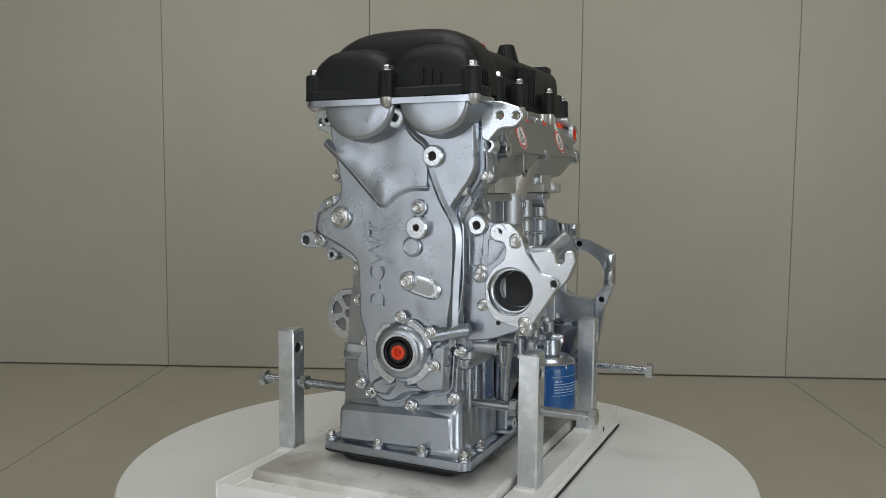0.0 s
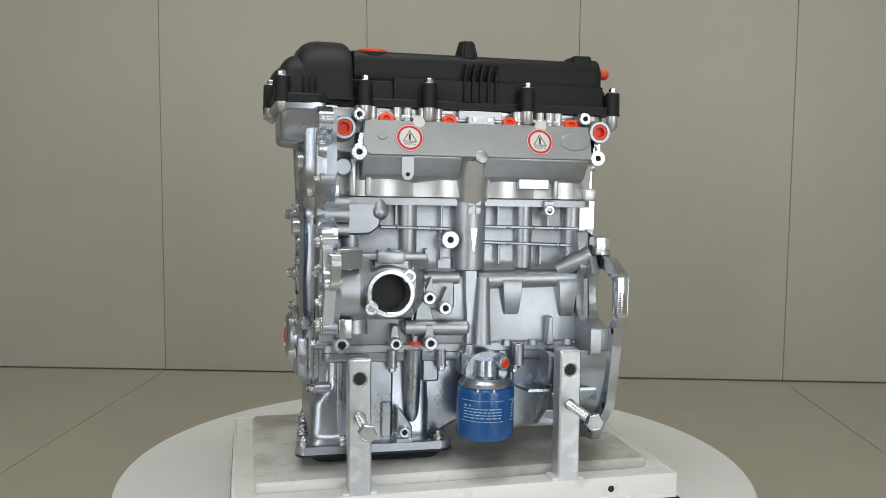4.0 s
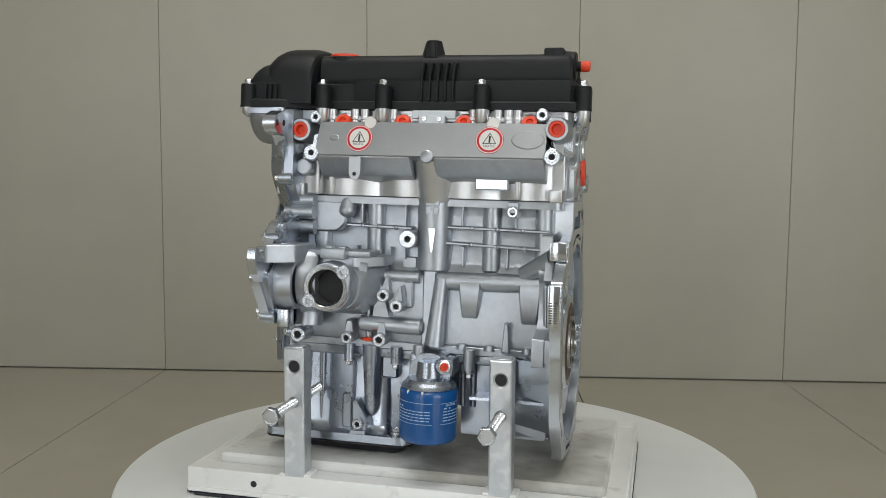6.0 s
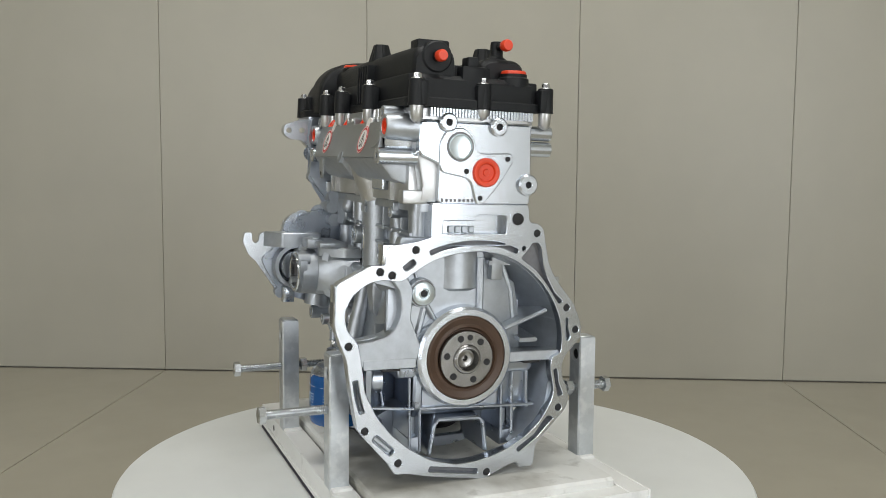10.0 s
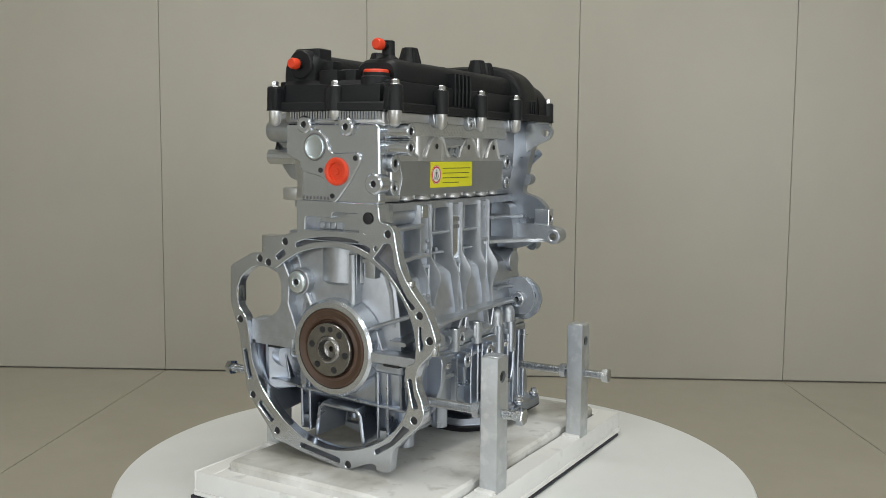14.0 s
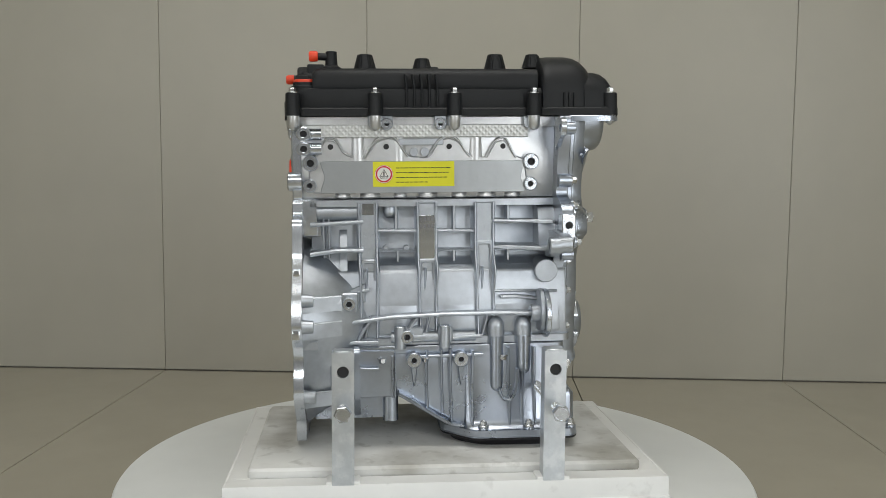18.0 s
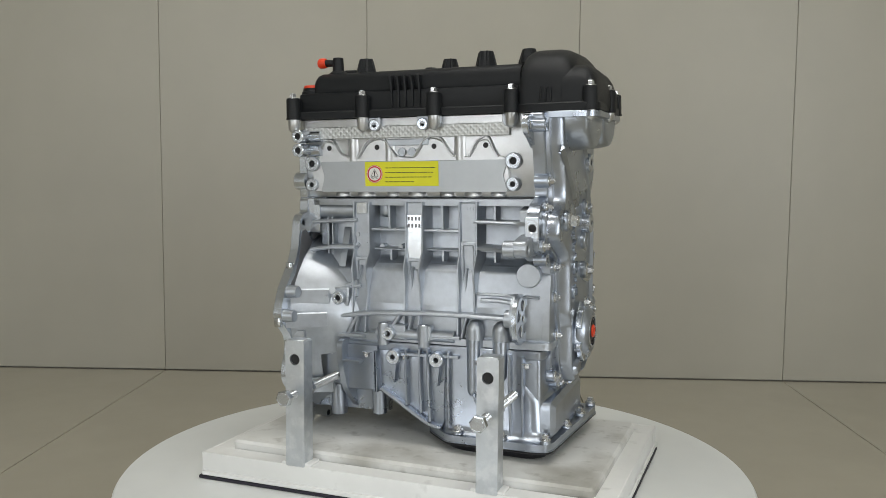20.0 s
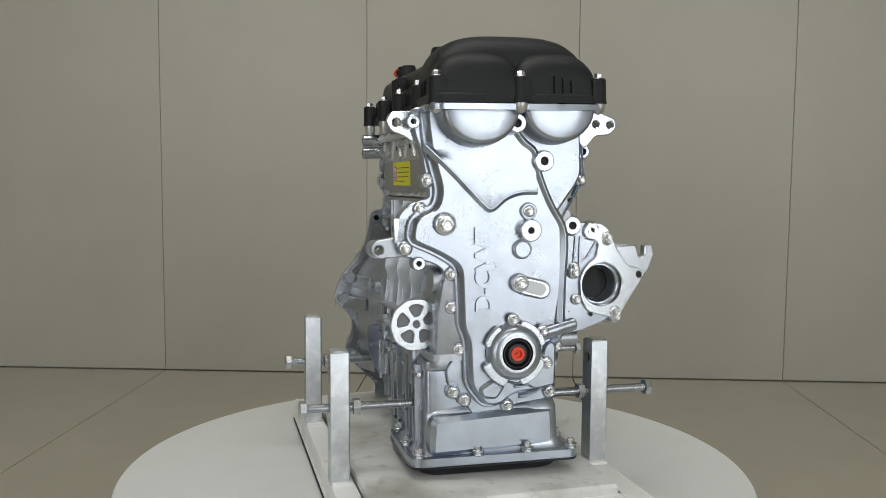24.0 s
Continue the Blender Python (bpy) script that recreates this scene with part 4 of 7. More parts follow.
    ridge(bm, [(0.022, -0.125), (0.04, -0.17), (0.046, -0.22)], 0.010, "x", 0.145, 0.185, 0.003, 0.016)
    ridge(bm, [(-0.103, -0.17), (-0.082, -0.205)], 0.006, "x", 0.18, 0.206, 0.002)
    ridge(bm, [(-0.118, -0.124), (-0.108, -0.15)], 0.004, "x", 0.18, 0.2, 0.001)
    parts("rear_wall", bm, CAST, flange)
    bm = B()
    boss(bm, (0.185, -0.1045, -0.1657), (0.2105, -0.1045, -0.1657), 0.0205, 0, 0.01, 0.0195, n=30)
    seat = part("plug_seat", bm, CAST, flange)
    bm = B()
    lathe(bm, on("rear", 0.2105, -0.1045, -0.1657), [(0.0178, 0.0002), (0.0172, 0.0006), (0, 0.0006)], 30)
    part("shadow_ring", bm, HOLEGREY, seat)
    bm = B()
    lathe(bm, on("rear", 0.2105, -0.1045, -0.1657), [(0.0158, 0), (0.0158, 0.0035), (0.0145, 0.0045), (0.0075, 0.0045), (0.0068, 0.0036), (0.0050, 0.0046), (0.0046, 0.0), (0, 0.0)], 30)
    plug = part("plug_bolt", bm, ZINC, flange, "zinc-plated plug bolt with a hexagon socket")
    bm = B()
    lathe(bm, on("rear", 0.2105, -0.1045, -0.1657), [(0.0046, 0.003), (0.0044, 0.0024), (0, 0.0024)], 6)
    part("socket", bm, HOLE, plug)
    for r_ in range(2):
        for k in range(7):
            if (k * 5 + r_ * 3) % 4:
                bm = B()
                box(bm, 0.1896, 0.1909, -0.062 + 0.008 * k, -0.0575 + 0.008 * k, -0.172 - 0.009 * r_, -0.1685 - 0.009 * r_)
                part("cast_mark", bm, CAST, flange)
    # seal carrier, seal, crank flange
    bm = B()
    lathe(bm, on("rear", 0.194, CY, CZ), [(0.072, -0.009), (0.070, 0.018), (0.066, 0.022), (0.0585, 0.022), (0.0575, 0.010), (0.03, 0.010)], 56)
    part("seal_carrier", bm, MACH, flange)
    bm = B()
    lathe(bm, on("rear", 0.210, CY, CZ), [(0.0583, 0.0), (0.0575, 0.006), (0.055, 0.0075), (0.047, 0.005), (0.043, 0.007), (0.040, 0.003), (0.036, 0.003)], 56)
    part("rear_seal", bm, BROWN, flange, "brown rubber crankshaft seal")
    bm = B()
    lathe(bm, on("rear", 0.2, CY, CZ + 0.0015), [(0.0395, 0), (0.0395, 0.024), (0.038, 0.026), (0.0205, 0.026), (0.019, 0.029), (0.0175, 0.030), (0.0155, 0.030), (0.0145, 0.028), (0.0125, 0.020), (0.010, 0.0185), (0.004, 0.0185), (0.003, 0.012), (0, 0.012)], 56)
    crank = part("crank_flange", bm, DARKSTEEL, engine, "turned steel crankshaft flange")
    for a, r in ((50, 0.0047), (110, 0.0047), (170, 0.0047), (230, 0.0047), (290, 0.0047), (350, 0.0047), (83, 0.0040)):
        hole_disc("rear", 0.2262, CY + 0.030 * math.cos(radians(a)), CZ + 0.0015 + 0.030 * math.sin(radians(a)), r, crank)
    # split line, ribs and struts of the lower half
    bm = B()
    prism(bm, rect(-0.186, -0.112, -0.266, -0.252, 0.002), "x", 0.185, 0.2135, 0.001)
    prism(bm, rect(0.026, 0.1055, -0.266, -0.252, 0.002), "x", 0.185, 0.2135, 0.001)
    parts("split_ledge", bm, CAST, flange)
    for y0, y1 in ((-0.160, -0.135), (0.05, 0.075)):
        # dark bar whose colour gives the shade of the gap
        bm = B()
        box(bm, 0.2, 0.2145, y0, y1, -0.2685, -0.2655)
        part("split_gap", bm, HOLE, flange)
    flange.matrix_basis = Matrix.Translation((0.2265, 0.001, 0.0025)) @ Matrix.Rotation(0.006, 4, "Z") @ Matrix.Translation((-0.2215, 0, 0))
    return flange


bell = build_bell_housing()


def build_lower_case():
    """The die-cast lower crankcase with its deep sump at the timing end."""
    bm = B()
    # rail under the block
    prism(bm, rounded([(-0.190, -0.126), (0.20, -0.134), (0.205, -0.128), (0.205, 0.074), (-0.185, 0.074), (-0.190, 0.06)], 0.012), "z", RAIL - 0.024, RAIL - 0.009, 0.001)
    prism(bm, rounded([(-0.186, RAIL - 0.015), (-0.186, -0.401), (-0.03, -0.401), (-0.012, -0.390), (0.060, -0.348), (0.19, -0.340), (0.195, RAIL - 0.015)], 0.012), "y", -0.111, 0.072)
    soften(bm, 0.008, 3, 50)
    rings = []
    for z, gx, gy in ((-0.27, -0.045, 0.0), (-0.318, -0.045, 0.001), (-0.334, -0.010, 0.002), (-0.342, 0.004, 0.003), (-0.385, 0.010, 0.004), (-0.394, 0.014, 0.009), (-0.399, 0.022, 0.018)):
        rings.append([(u, v, z) for u, v in rounded([(-0.203 - gx * 0.4, -0.115 - gy), (-0.030, -0.115 - gy), (-0.030, 0.072 + gy * 0.5), (-0.050, 0.074 + gy), (-0.186 - gx * 0.4, 0.074 + gy)], 0.020, 5)])
    loft(bm, rings)
    low = part("lower_crankcase", bm, DIE, engine, "smooth die-cast lower crankcase")
    # ribs of the chamber inside the bell
    for u, z1 in ((-0.1125, -0.384), (-0.0975, -0.387), (0.0265, -0.378), (0.043, -0.372), (0.066, -0.335)):
        bm = B()
        ridge(bm, [(u, -0.266), (u + 0.001, -0.32), (u + 0.003, z1)], 0.0042, "x", 0.075, 0.2005, 0.0014, 0.008)
        part("rib", bm, DIE, low)
    bm = B()
    ridge(bm, [(-0.180, -0.271), (-0.169, -0.319), (-0.145, -0.319), (-0.156, -0.271)], 0.0036, "x", 0.13, 0.188, 0.001)
    part("recess_frame", bm, DIE, low)
    for u in (-0.105, 0.0345):
        bm = B()
        prism(bm, [(u - 0.0065, -0.27), (u + 0.0065, -0.27), (u + 0.0085, -0.384), (u - 0.0045, -0.384)], "x", 0.075, 0.185, 0.001)
        prism(bm, [(u - 0.0085, -0.366), (u + 0.0105, -0.364), (u + 0.0105, -0.386), (u - 0.0065, -0.388)], "x", 0.075, 0.1985, 0.002)
        part("web", bm, DIE, low)
    bm = B()
    ridge(bm, [(-0.178, -0.318), (-0.11, -0.3245), (-0.05, -0.3265), (0.02, -0.3295), (0.078, -0.331)], 0.004, "x", 0.10, 0.203, 0.001)
    part("rib", bm, DIE, low)
    bm = B()
    ridge(bm, [(-0.0815, -0.392), (-0.0745, -0.350), (-0.068, -0.343), (-0.008, -0.3445), (-0.0015, -0.351), (0.0045, -0.392)], 0.0065, "x", 0.135, 0.203, 0.002, 0.010)
    part("arch", bm, DIE, low)
    bm = B()
    pierced(bm, rounded([(-0.186, -0.264), (0.097, -0.264), (0.096, -0.30), (0.082, -0.345), (0.038, -0.388), (-0.036, -0.404), (-0.108, -0.388), (-0.154, -0.352), (-0.180, -0.30)], 0.01), [rounded([(-0.066, -0.347), (-0.009, -0.3485), (-0.001, -0.386), (-0.075, -0.388)], 0.006)], "x", 0.128, 0.138, 0.001)
    part("chamber_floor", bm, DIE, low)
    bm = B()
    prism(bm, rounded([(-0.0935, -0.266), (0.0225, -0.266), (0.0225, -0.330), (-0.0935, -0.3255)], 0.003), "x", 0.15, 0.1965, 0.001)
    part("web", bm, DIE, low)
    # bottom flange and the black pan under it
    fl = rounded([(-0.2265, -0.130), (-0.217, -0.139), (-0.012, -0.135), (0.002, -0.122), (0.002, 0.050), (-0.045, 0.096), (-0.180, 0.100), (-0.200, 0.097), (-0.2065, 0.084)], 0.010, 4)
    bm = B()
    prism(bm, fl, "z", -0.398, -0.4095, 0.001)
    prism(bm, inset(fl, -0.0012), "z", -0.4080, -0.4098, 0.0008)
    part("sump_flange", bm, DIE, low)
    bm = B()
    prism(bm, inset(fl, -0.001), "z", -0.4102, -0.4128, 0.001)
    sole = rounded([(-0.207, -0.118), (-0.020, -0.120), (-0.010, -0.108), (-0.010, 0.045), (-0.052, 0.082), (-0.175, 0.086), (-0.194, 0.072)], 0.022, 5)
    loft(bm, [[(-0.105 + (u + 0.105) * k, -0.02 + (v + 0.02) * k, z) for u, v in sole] for z, k in ((-0.4120, 1.0), (-0.4200, 0.99), (-0.4265, 0.95), (-0.4300, 0.885), (-0.4315, 0.80))])
    part("oil_pan", bm, BLACK, engine, "black pressed-steel oil pan")
    for x, y in ((-0.217, -0.130), (-0.214, -0.066), (-0.208, 0.005), (-0.196, 0.087), (-0.130, 0.090), (-0.060, 0.086), (-0.020, 0.062), (-0.16, -0.130), (-0.02, -0.127)):
        bm = B()
        cyl(bm, (x, y, -0.3985), (x, y, -0.393), 0.0085, 0.0075, 14, 0.001)
        part("flange_boss", bm, DIE, low)
        bolt("up", x, y, -0.3932, BOLT_S, low)
    # outside ribs and ducts of the intake side
    bm = B()
    cyl(bm, (-0.060, -0.130, -0.262), (-0.060, -0.125, -0.350), 0.0140, 0.0105, 24)
    ball(bm, (-0.060, -0.125, -0.350), 0.0105, 1, 1, 2.0)
    part("dipstick_duct", bm, DIE, low)
    bm = B()
    lathe(bm, on("up", -0.060, -0.142, -0.2535), [(0.0105, 0), (0.0105, 0.003), (0.006, 0.004), (0.0058, 0.0), (0, 0)], 20)
    part("plug", bm, RED, low, "orange-red plastic plug")
    bm = B()
    cyl(bm, (-0.060, -0.140, -0.256), (-0.060, -0.142, -0.240), 0.0058, n=16)
    part("tube", bm, STEEL, low)
    for x, z0, z1 in ():
        bm = B()
        prism(bm, rect(x - 0.002, x + 0.002, z1, z0), "y", -0.11, -0.131, 0.001)
        part("rib", bm, DIE, low)
    bm = B()
    boss(bm, (-0.074, -0.12, -0.379), (-0.074, -0.150, -0.379), 0.0085, 0.0035, 0.01)
    prism(bm, rounded([(-0.085, -0.345), (-0.080, -0.345), (-0.062, -0.372), (-0.062, -0.392), (-0.084, -0.392)], 0.003), "y", -0.11, -0.142, 0.002)
    prism(bm, rect(-0.086, -0.062, -0.395, -0.388, 0.002), "y", -0.11, -0.148, 0.001)
    part("drain_boss", bm, DIE, low)
    bm = B()
    lathe(bm, on("intake", -0.122, -0.1255, -0.345), [(0.008, 0), (0.0085, 0.0012), (0.0072, 0.0012), (0.007, 0.0003), (0, 0.0003)], 20)
    prism(bm, rect(-0.1225, -0.1215, -0.351, -0.339), "y", -0.124, -0.1268)
    part("cast_seal", bm, DIE, low)
    for x0, x1, z0, z1, y in ((-0.128, -0.088, -0.402, -0.278, -0.1245), (-0.106, -0.089, -0.392, -0.338, -0.1285), (-0.046, -0.020, -0.312, -0.275, -0.1255)):
        bm = B()
        prism(bm, rect(x0, x1, z0, z1, 0.005), "y", -0.10, y, 0.003)
        part("panel", bm, DIE, low)
    for x, z0, z1 in ((-0.142, -0.275, -0.395), (-0.165, -0.275, -0.395), (0.076, -0.275, -0.345), (0.092, -0.275, -0.345)):
        bm = B()
        cyl(bm, (x, -0.116, z0), (x, -0.114, z1), 0.0055, 0.0048, 14)
        part("rib", bm, DIE, low)
    # steps at the timing end
    bm = B()
    prism(bm, rounded([(-0.112, -0.336), (0.072, -0.340), (0.076, -0.400), (-0.114, -0.400)], 0.014, 4), "x", -0.17, -0.2060, 0.007, 0.003)
    part("sump_front", bm, DIE, low)
    # exhaust side
    bm = B()
    for x in (0.046, -0.026):
        boss(bm, (x, 0.05, -0.287), (x, 0.088, -0.287), 0.0118, 0.004, 0.012)
        prism(bm, [(x - 0.006, -0.292), (x + 0.006, -0.292), (x + 0.0012, -0.328), (x - 0.0012, -0.328)], "y", 0.05, 0.083, 0.0015)
    ridge(bm, [(-0.06, -0.282), (0.046, -0.283)], 0.005, "y", 0.05, 0.082, 0.001)
    for x, r_, z1 in ((-0.082, 0.0115, -0.332), (-0.124, 0.0125, -0.305)):
        cyl(bm, (x, 0.070, -0.255), (x, 0.072, z1), r_, r_ * 0.9, 18)
        ball(bm, (x, 0.072, z1), r_ * 0.9)
    for x, z1 in ((-0.140, -0.395), (-0.100, -0.395), (-0.010, -0.385), (0.004, -0.372)):
        ridge(bm, [(x, -0.272), (x, (z1 - 0.272) / 2), (x - 0.002, z1)], 0.004, "y", 0.05, 0.083, 0.0015, 0.009)
    ridge(bm, curve([(0.070, -0.340), (0.050, -0.352), (0.010, -0.378), (-0.012, -0.390), (-0.03, -0.394)]), 0.005, "y", 0.05, 0.084, 0.002, 0.008)
    for x in (0.075, 0.079):
        prism(bm, rect(x - 0.001, x + 0.001, -0.345, -0.28), "y", 0.05, 0.086, 0.0006)
    prism(bm, [(0.075, -0.272), (0.135, -0.272), (0.13, -0.345), (0.072, -0.345)], "y", 0.05, 0.078, 0.002)
    cyl(bm, (0.082, 0.06, -0.34), (0.082, 0.06, -0.385), 0.012, n=18)
    ridge(bm, [(0.10, -0.298), (0.138, -0.296)], 0.005, "y", 0.05, 0.094, 0.001)
    for x, z0, z1 in ((0.026, -0.275, -0.362), (-0.044, -0.275, -0.392), (-0.122, -0.300, -0.396), (-0.160, -0.275, -0.396)):
        ridge(bm, [(x, z0), (x + 0.001, (z0 + z1) / 2), (x, z1)], 0.0036, "y", 0.05, 0.0835, 0.0012, 0.010)
    ridge(bm, curve([(-0.085, -0.335), (-0.092, -0.352), (-0.104, -0.352), (-0.112, -0.335), (-0.114, -0.305)]), 0.004, "y", 0.05, 0.086, 0.0015, 0.008)
    parts("side_boss", bm, DIE, low)
    for x in (-0.165, -0.092, 0.028, 0.094, 0.160):
        bolt("down", x, 0.078 if x < 0.1 else 0.070, RAIL - 0.025, BOLT_S, low)
    bm = B()
    cyl(bm, (0.16, 0.05, -0.34), (0.16, 0.05, -0.395), 0.013, n=18)
    cyl(bm, (0.13, -0.06, -0.34), (0.13, -0.06, -0.378), 0.012, n=18)
    parts("foot", bm, DIE, low)
    return low


lower = build_lower_case()


def build_head():
    bm = B()
    prism(bm, [(-0.112, DECK), (-0.108, -0.02), (-0.118, 0.03), (-0.118, RIM - 0.004), (0.046, RIM - 0.004), (0.044, 0.01), (0.036, DECK)], "x", -0.200, 0.2135)
    soften(bm, 0.003, 2)
    prism(bm, rounded([(-0.212, -0.128), (0.220, -0.128), (0.222, 0.05), (-0.20, 0.052), (-0.212, 0.045)], 0.012), "z", RIM - 0.016, RIM - 0.0005, 0.001)
    head = part("cylinder_head", bm, HEADMAT, engine)
    bm = B()
    cyl(bm, (0.0255, -0.106, DECK), (0.0265, -0.126, 0.018), 0.0265, 0.030, n=32)
    part("breather_top", bm, HEADMAT, head)
    # wavy cast wall under the intake flange
    bm = B()
    wave = []
    for k in range(97):
        x = -0.176 + 0.372 * k / 96
        d = 0.5 + 0.5 * math.cos(2 * math.pi * (x + 0.105) / 0.0905)
        wave.append((x, -0.112 - 0.016 * d ** 0.45))
    prism(bm, wave + [(0.196, -0.09), (-0.176, -0.09)], "z", DECK, 0.020, 0.002)
    part("port_wall", bm, HEADMAT, head)
    for x in (-0.150, -0.128, 0.150):
        bm = B()
        box(bm, x - 0.004, x + 0.004, -0.133, -0.1, DECK, 0.012, 0.0025)
        part("rib", bm, HEADMAT, head)
    for x in (-0.205, -0.178, 0.204):
        bm = B()
        box(bm, x - 0.009, x + 0.009, -0.135, -0.1, DECK - 0.002, DECK + 0.016, 0.002)
        part("block_lug", bm, HEADMAT, head)
    bm = B()
    prism(bm, rect(0.090, 0.138, -0.030, -0.010, 0.002), "y", -0.10, -0.138, 0.002)
    part("machined_pad", bm, MACH, head)
    # intake flange, leaning back
    bm = B()
    for a, b in ((-0.140, -0.0), (0.034, 0.190), (-0.003, 0.04)):
        if a == -0.003:
            prism(bm, [(-0.11, -0.004), (-0.110, 0.05), (-0.150, 0.060), (-0.163, 0.014)], "x", a, b)
        else:
            prism(bm, [(-0.105, -0.026), (-0.110, 0.05), (-0.150, 0.060), (-0.164, 0.012), (-0.142, -0.014)], "x", a, b)
    soften(bm, 0.003, 2)
    part("intake_flange", bm, CAST, head)
    lean = pose(0.0265, -0.1585, 0.037, -16.5, 0, 0)      # plate's own plane: x along, z up
    bm = B()
    prism(bm, rounded([(-0.164, 0.026), (0.165, 0.026), (0.165, -0.024), (-0.160, -0.024), (-0.167, -0.008)], 0.004), "y", 0.004, -0.0022, 0.0006)
    cover_plate = part("cover_plate", bm, GREYPLATE, head, "grey sheet-metal plate closing the intake ports")
    cover_plate.matrix_basis = lean
    for x, rx, rz in ((0.140, 0.026, 0.0165), (-0.140, 0.010, 0.008)):
        bm = B()
        prism(bm, [(x + rx * math.cos(radians(a)), 0.002 + rz * math.sin(radians(a))) for a in range(0, 360, 15)], "y", 0.0, -0.0034, 0.0012, 0.003)
        part("dent", bm, GREYPLATE, cover_plate)
    # screwed lugs at both ends
    bm = B()
    for x in (-0.146, 0.2005):
        boss(bm, (x, -0.11, 0.017), (x, -0.168, 0.017), 0.0115, 0.004, 0.014)
        s_ = 1 if x < 0 else -1
        prism(bm, [(x - 0.006, 0.01), (x + 0.006, 0.01), (x + s_ * 0.012, 0.045), (x, 0.045)], "y", -0.11, -0.158, 0.002)
    parts("flange_lug", bm, MACH, head)
    bm = B()
    cyl(bm, (-0.166, -0.11, -0.003), (-0.166, -0.148, -0.003), 0.0135, 0.0125, n=20, ch=0.002)
    part("blind_boss", bm, CAST, head)
    # the hanger tab and middle bracket
    bm = B()
    prism(bm, rounded([(-0.088, 0.012), (-0.070, 0.012), (-0.070, -0.012), (-0.074, -0.020), (-0.084, -0.020), (-0.088, -0.012)], 0.003), "y", -0.166, -0.169, 0.0006)
    tab = part("hanger_tab", bm, GREYPLATE, head)
    hole_disc("intake", -0.079, -0.1692, -0.012, 0.003, tab)
    bm = B()
    prism(bm, rect(-0.003, 0.061, 0.068, 0.080, 0.001), "y", -0.125, -0.146, 0.001)
    prism(bm, rect(0.009, 0.048, 0.054, 0.072, 0.001), "y", -0.125, -0.1535, 0.001)
    bracket = part("hanger_bracket", bm, GREYPLATE, head, "blue-grey sheet bracket with two screws")
    for x in (0.018, 0.040):
        bm = B()
        lathe(bm, on("intake", x, -0.1535, 0.0675), [(0.0035, 0), (0.003, 0.0015), (0.0014, 0.0015), (0.0012, 0.0006), (0, 0.0006)], 12)
        part("screw", bm, STEEL, bracket)
    # injector ports with their plugs, and cam-cap columns over the flange
    for x in (-0.106, -0.016, 0.073, 0.166):
        bm = B()
        m = Matrix.Translation((x, -0.143, 0.0625)) @ Matrix.Rotation(radians(58), 4, "X")
        lathe(bm, m, [(0.0165, -0.02), (0.0165, 0), (0.012, 0.001), (0.011, -0.001), (0, -0.001)], 22)
        part("port_boss", bm, CAST, head)
        bm = B()
        lathe(bm, m, [(0.0115, -0.002), (0.0115, 0.004), (0.010, 0.006), (0.005, 0.006), (0.0045, 0.003), (0, 0.003)], 22)
        part("plug", bm, RED, head, "orange-red plastic plug")
    for x in (-0.142, -0.125, -0.090, -0.075, -0.052, -0.046, -0.032, 0.086, 0.102, 0.120, 0.135, 0.148):
        bm = B()
        r = 0.0065 + 0.002 * ((x * 1000) % 3 > 1)
        lathe(bm, on("up", x, -0.138, 0.060), [(r, 0), (r, 0.006), (r * 1.15, 0.007), (r * 1.15, 0.010), (r, 0.011), (r, 0.0215), (0, 0.0215)], 16)
        part("stud", bm, HEADMAT, head)
    bm = B()
    box(bm, -0.145, 0.205, -0.142, -0.11, 0.064, 0.072, 0.002)
    part("ledge", bm, HEADMAT, head)
    # round coolant openings at both ends of the intake side
    for x, z, y in ((-0.166, 0.050, -0.160), (0.205, 0.055, -0.160)):
        bm = B()
        lathe(bm, on("intake", x, y, z), [(0.0195, -0.06), (0.0170, -0.01), (0.0158, 0.0), (0.0152, 0.0008), (0.0118, 0.0008), (0.0112, 0.0), (0.0112, -0.014), (0, -0.014)], 28)
        d = -1 if x > 0 else 1
        boss(bm, (x + d * 0.021, -0.11, z + 0.019), (x + d * 0.021, y + 0.004, z + 0.019), 0.009, 0.0035, 0.01)
        part("coolant_neck", bm, CAST, head)
        bm = B()
        lathe(bm, on("intake", x, y - 0.001, z), [(0.0111, -0.008), (0.0111, -0.0015), (0.0104, -0.0008), (0.0074, -0.0008), (0.0068, -0.004), (0.0062, -0.0095), (0, -0.0095)], 28)
        part("plug", bm, RED, head, "orange-red plastic plug")
    # flywheel end
    bm = B()
    prism(bm, rounded([(-0.090, DECK - 0.001), (0.046, DECK - 0.001), (0.046, 0.0), (0.044, 0.064), (-0.118, 0.064), (-0.118, 0.02), (-0.088, 0.008)], 0.006), "x", 0.205, 0.2195, 0.002)
    rear = part("rear_face", bm, MACH, head)
    rear.matrix_basis = Matrix.Translation((0.006, 0, 0))
    bm = B()
    prism(bm, rounded([(-0.090, 0.040), (-0.080, 0.056), (-0.055, 0.057), (-0.042, 0.044), (-0.036, 0.024), (0.014, 0.026), (0.018, 0.016), (-0.002, -0.016), (-0.026, -0.044), (-0.036, -0.044), (-0.046, -0.010), (-0.090, -0.002)], 0.010, 4), "x", 0.215, 0.2228, 0.0015)
    part("gasket_pad", bm, MACH, rear)
    bm = B()
    lathe(bm, on("rear", 0.2226, -0.062, 0.032), [(0.0172, 0), (0.0168, 0.0026), (0.0155, 0.003), (0.0146, 0.0012), (0.0120, 0.0005), (0, 0.0005)], 28)
    part("core_plug", bm, ZINC, rear, "pale zinc-plated core plug")
    bm = B()
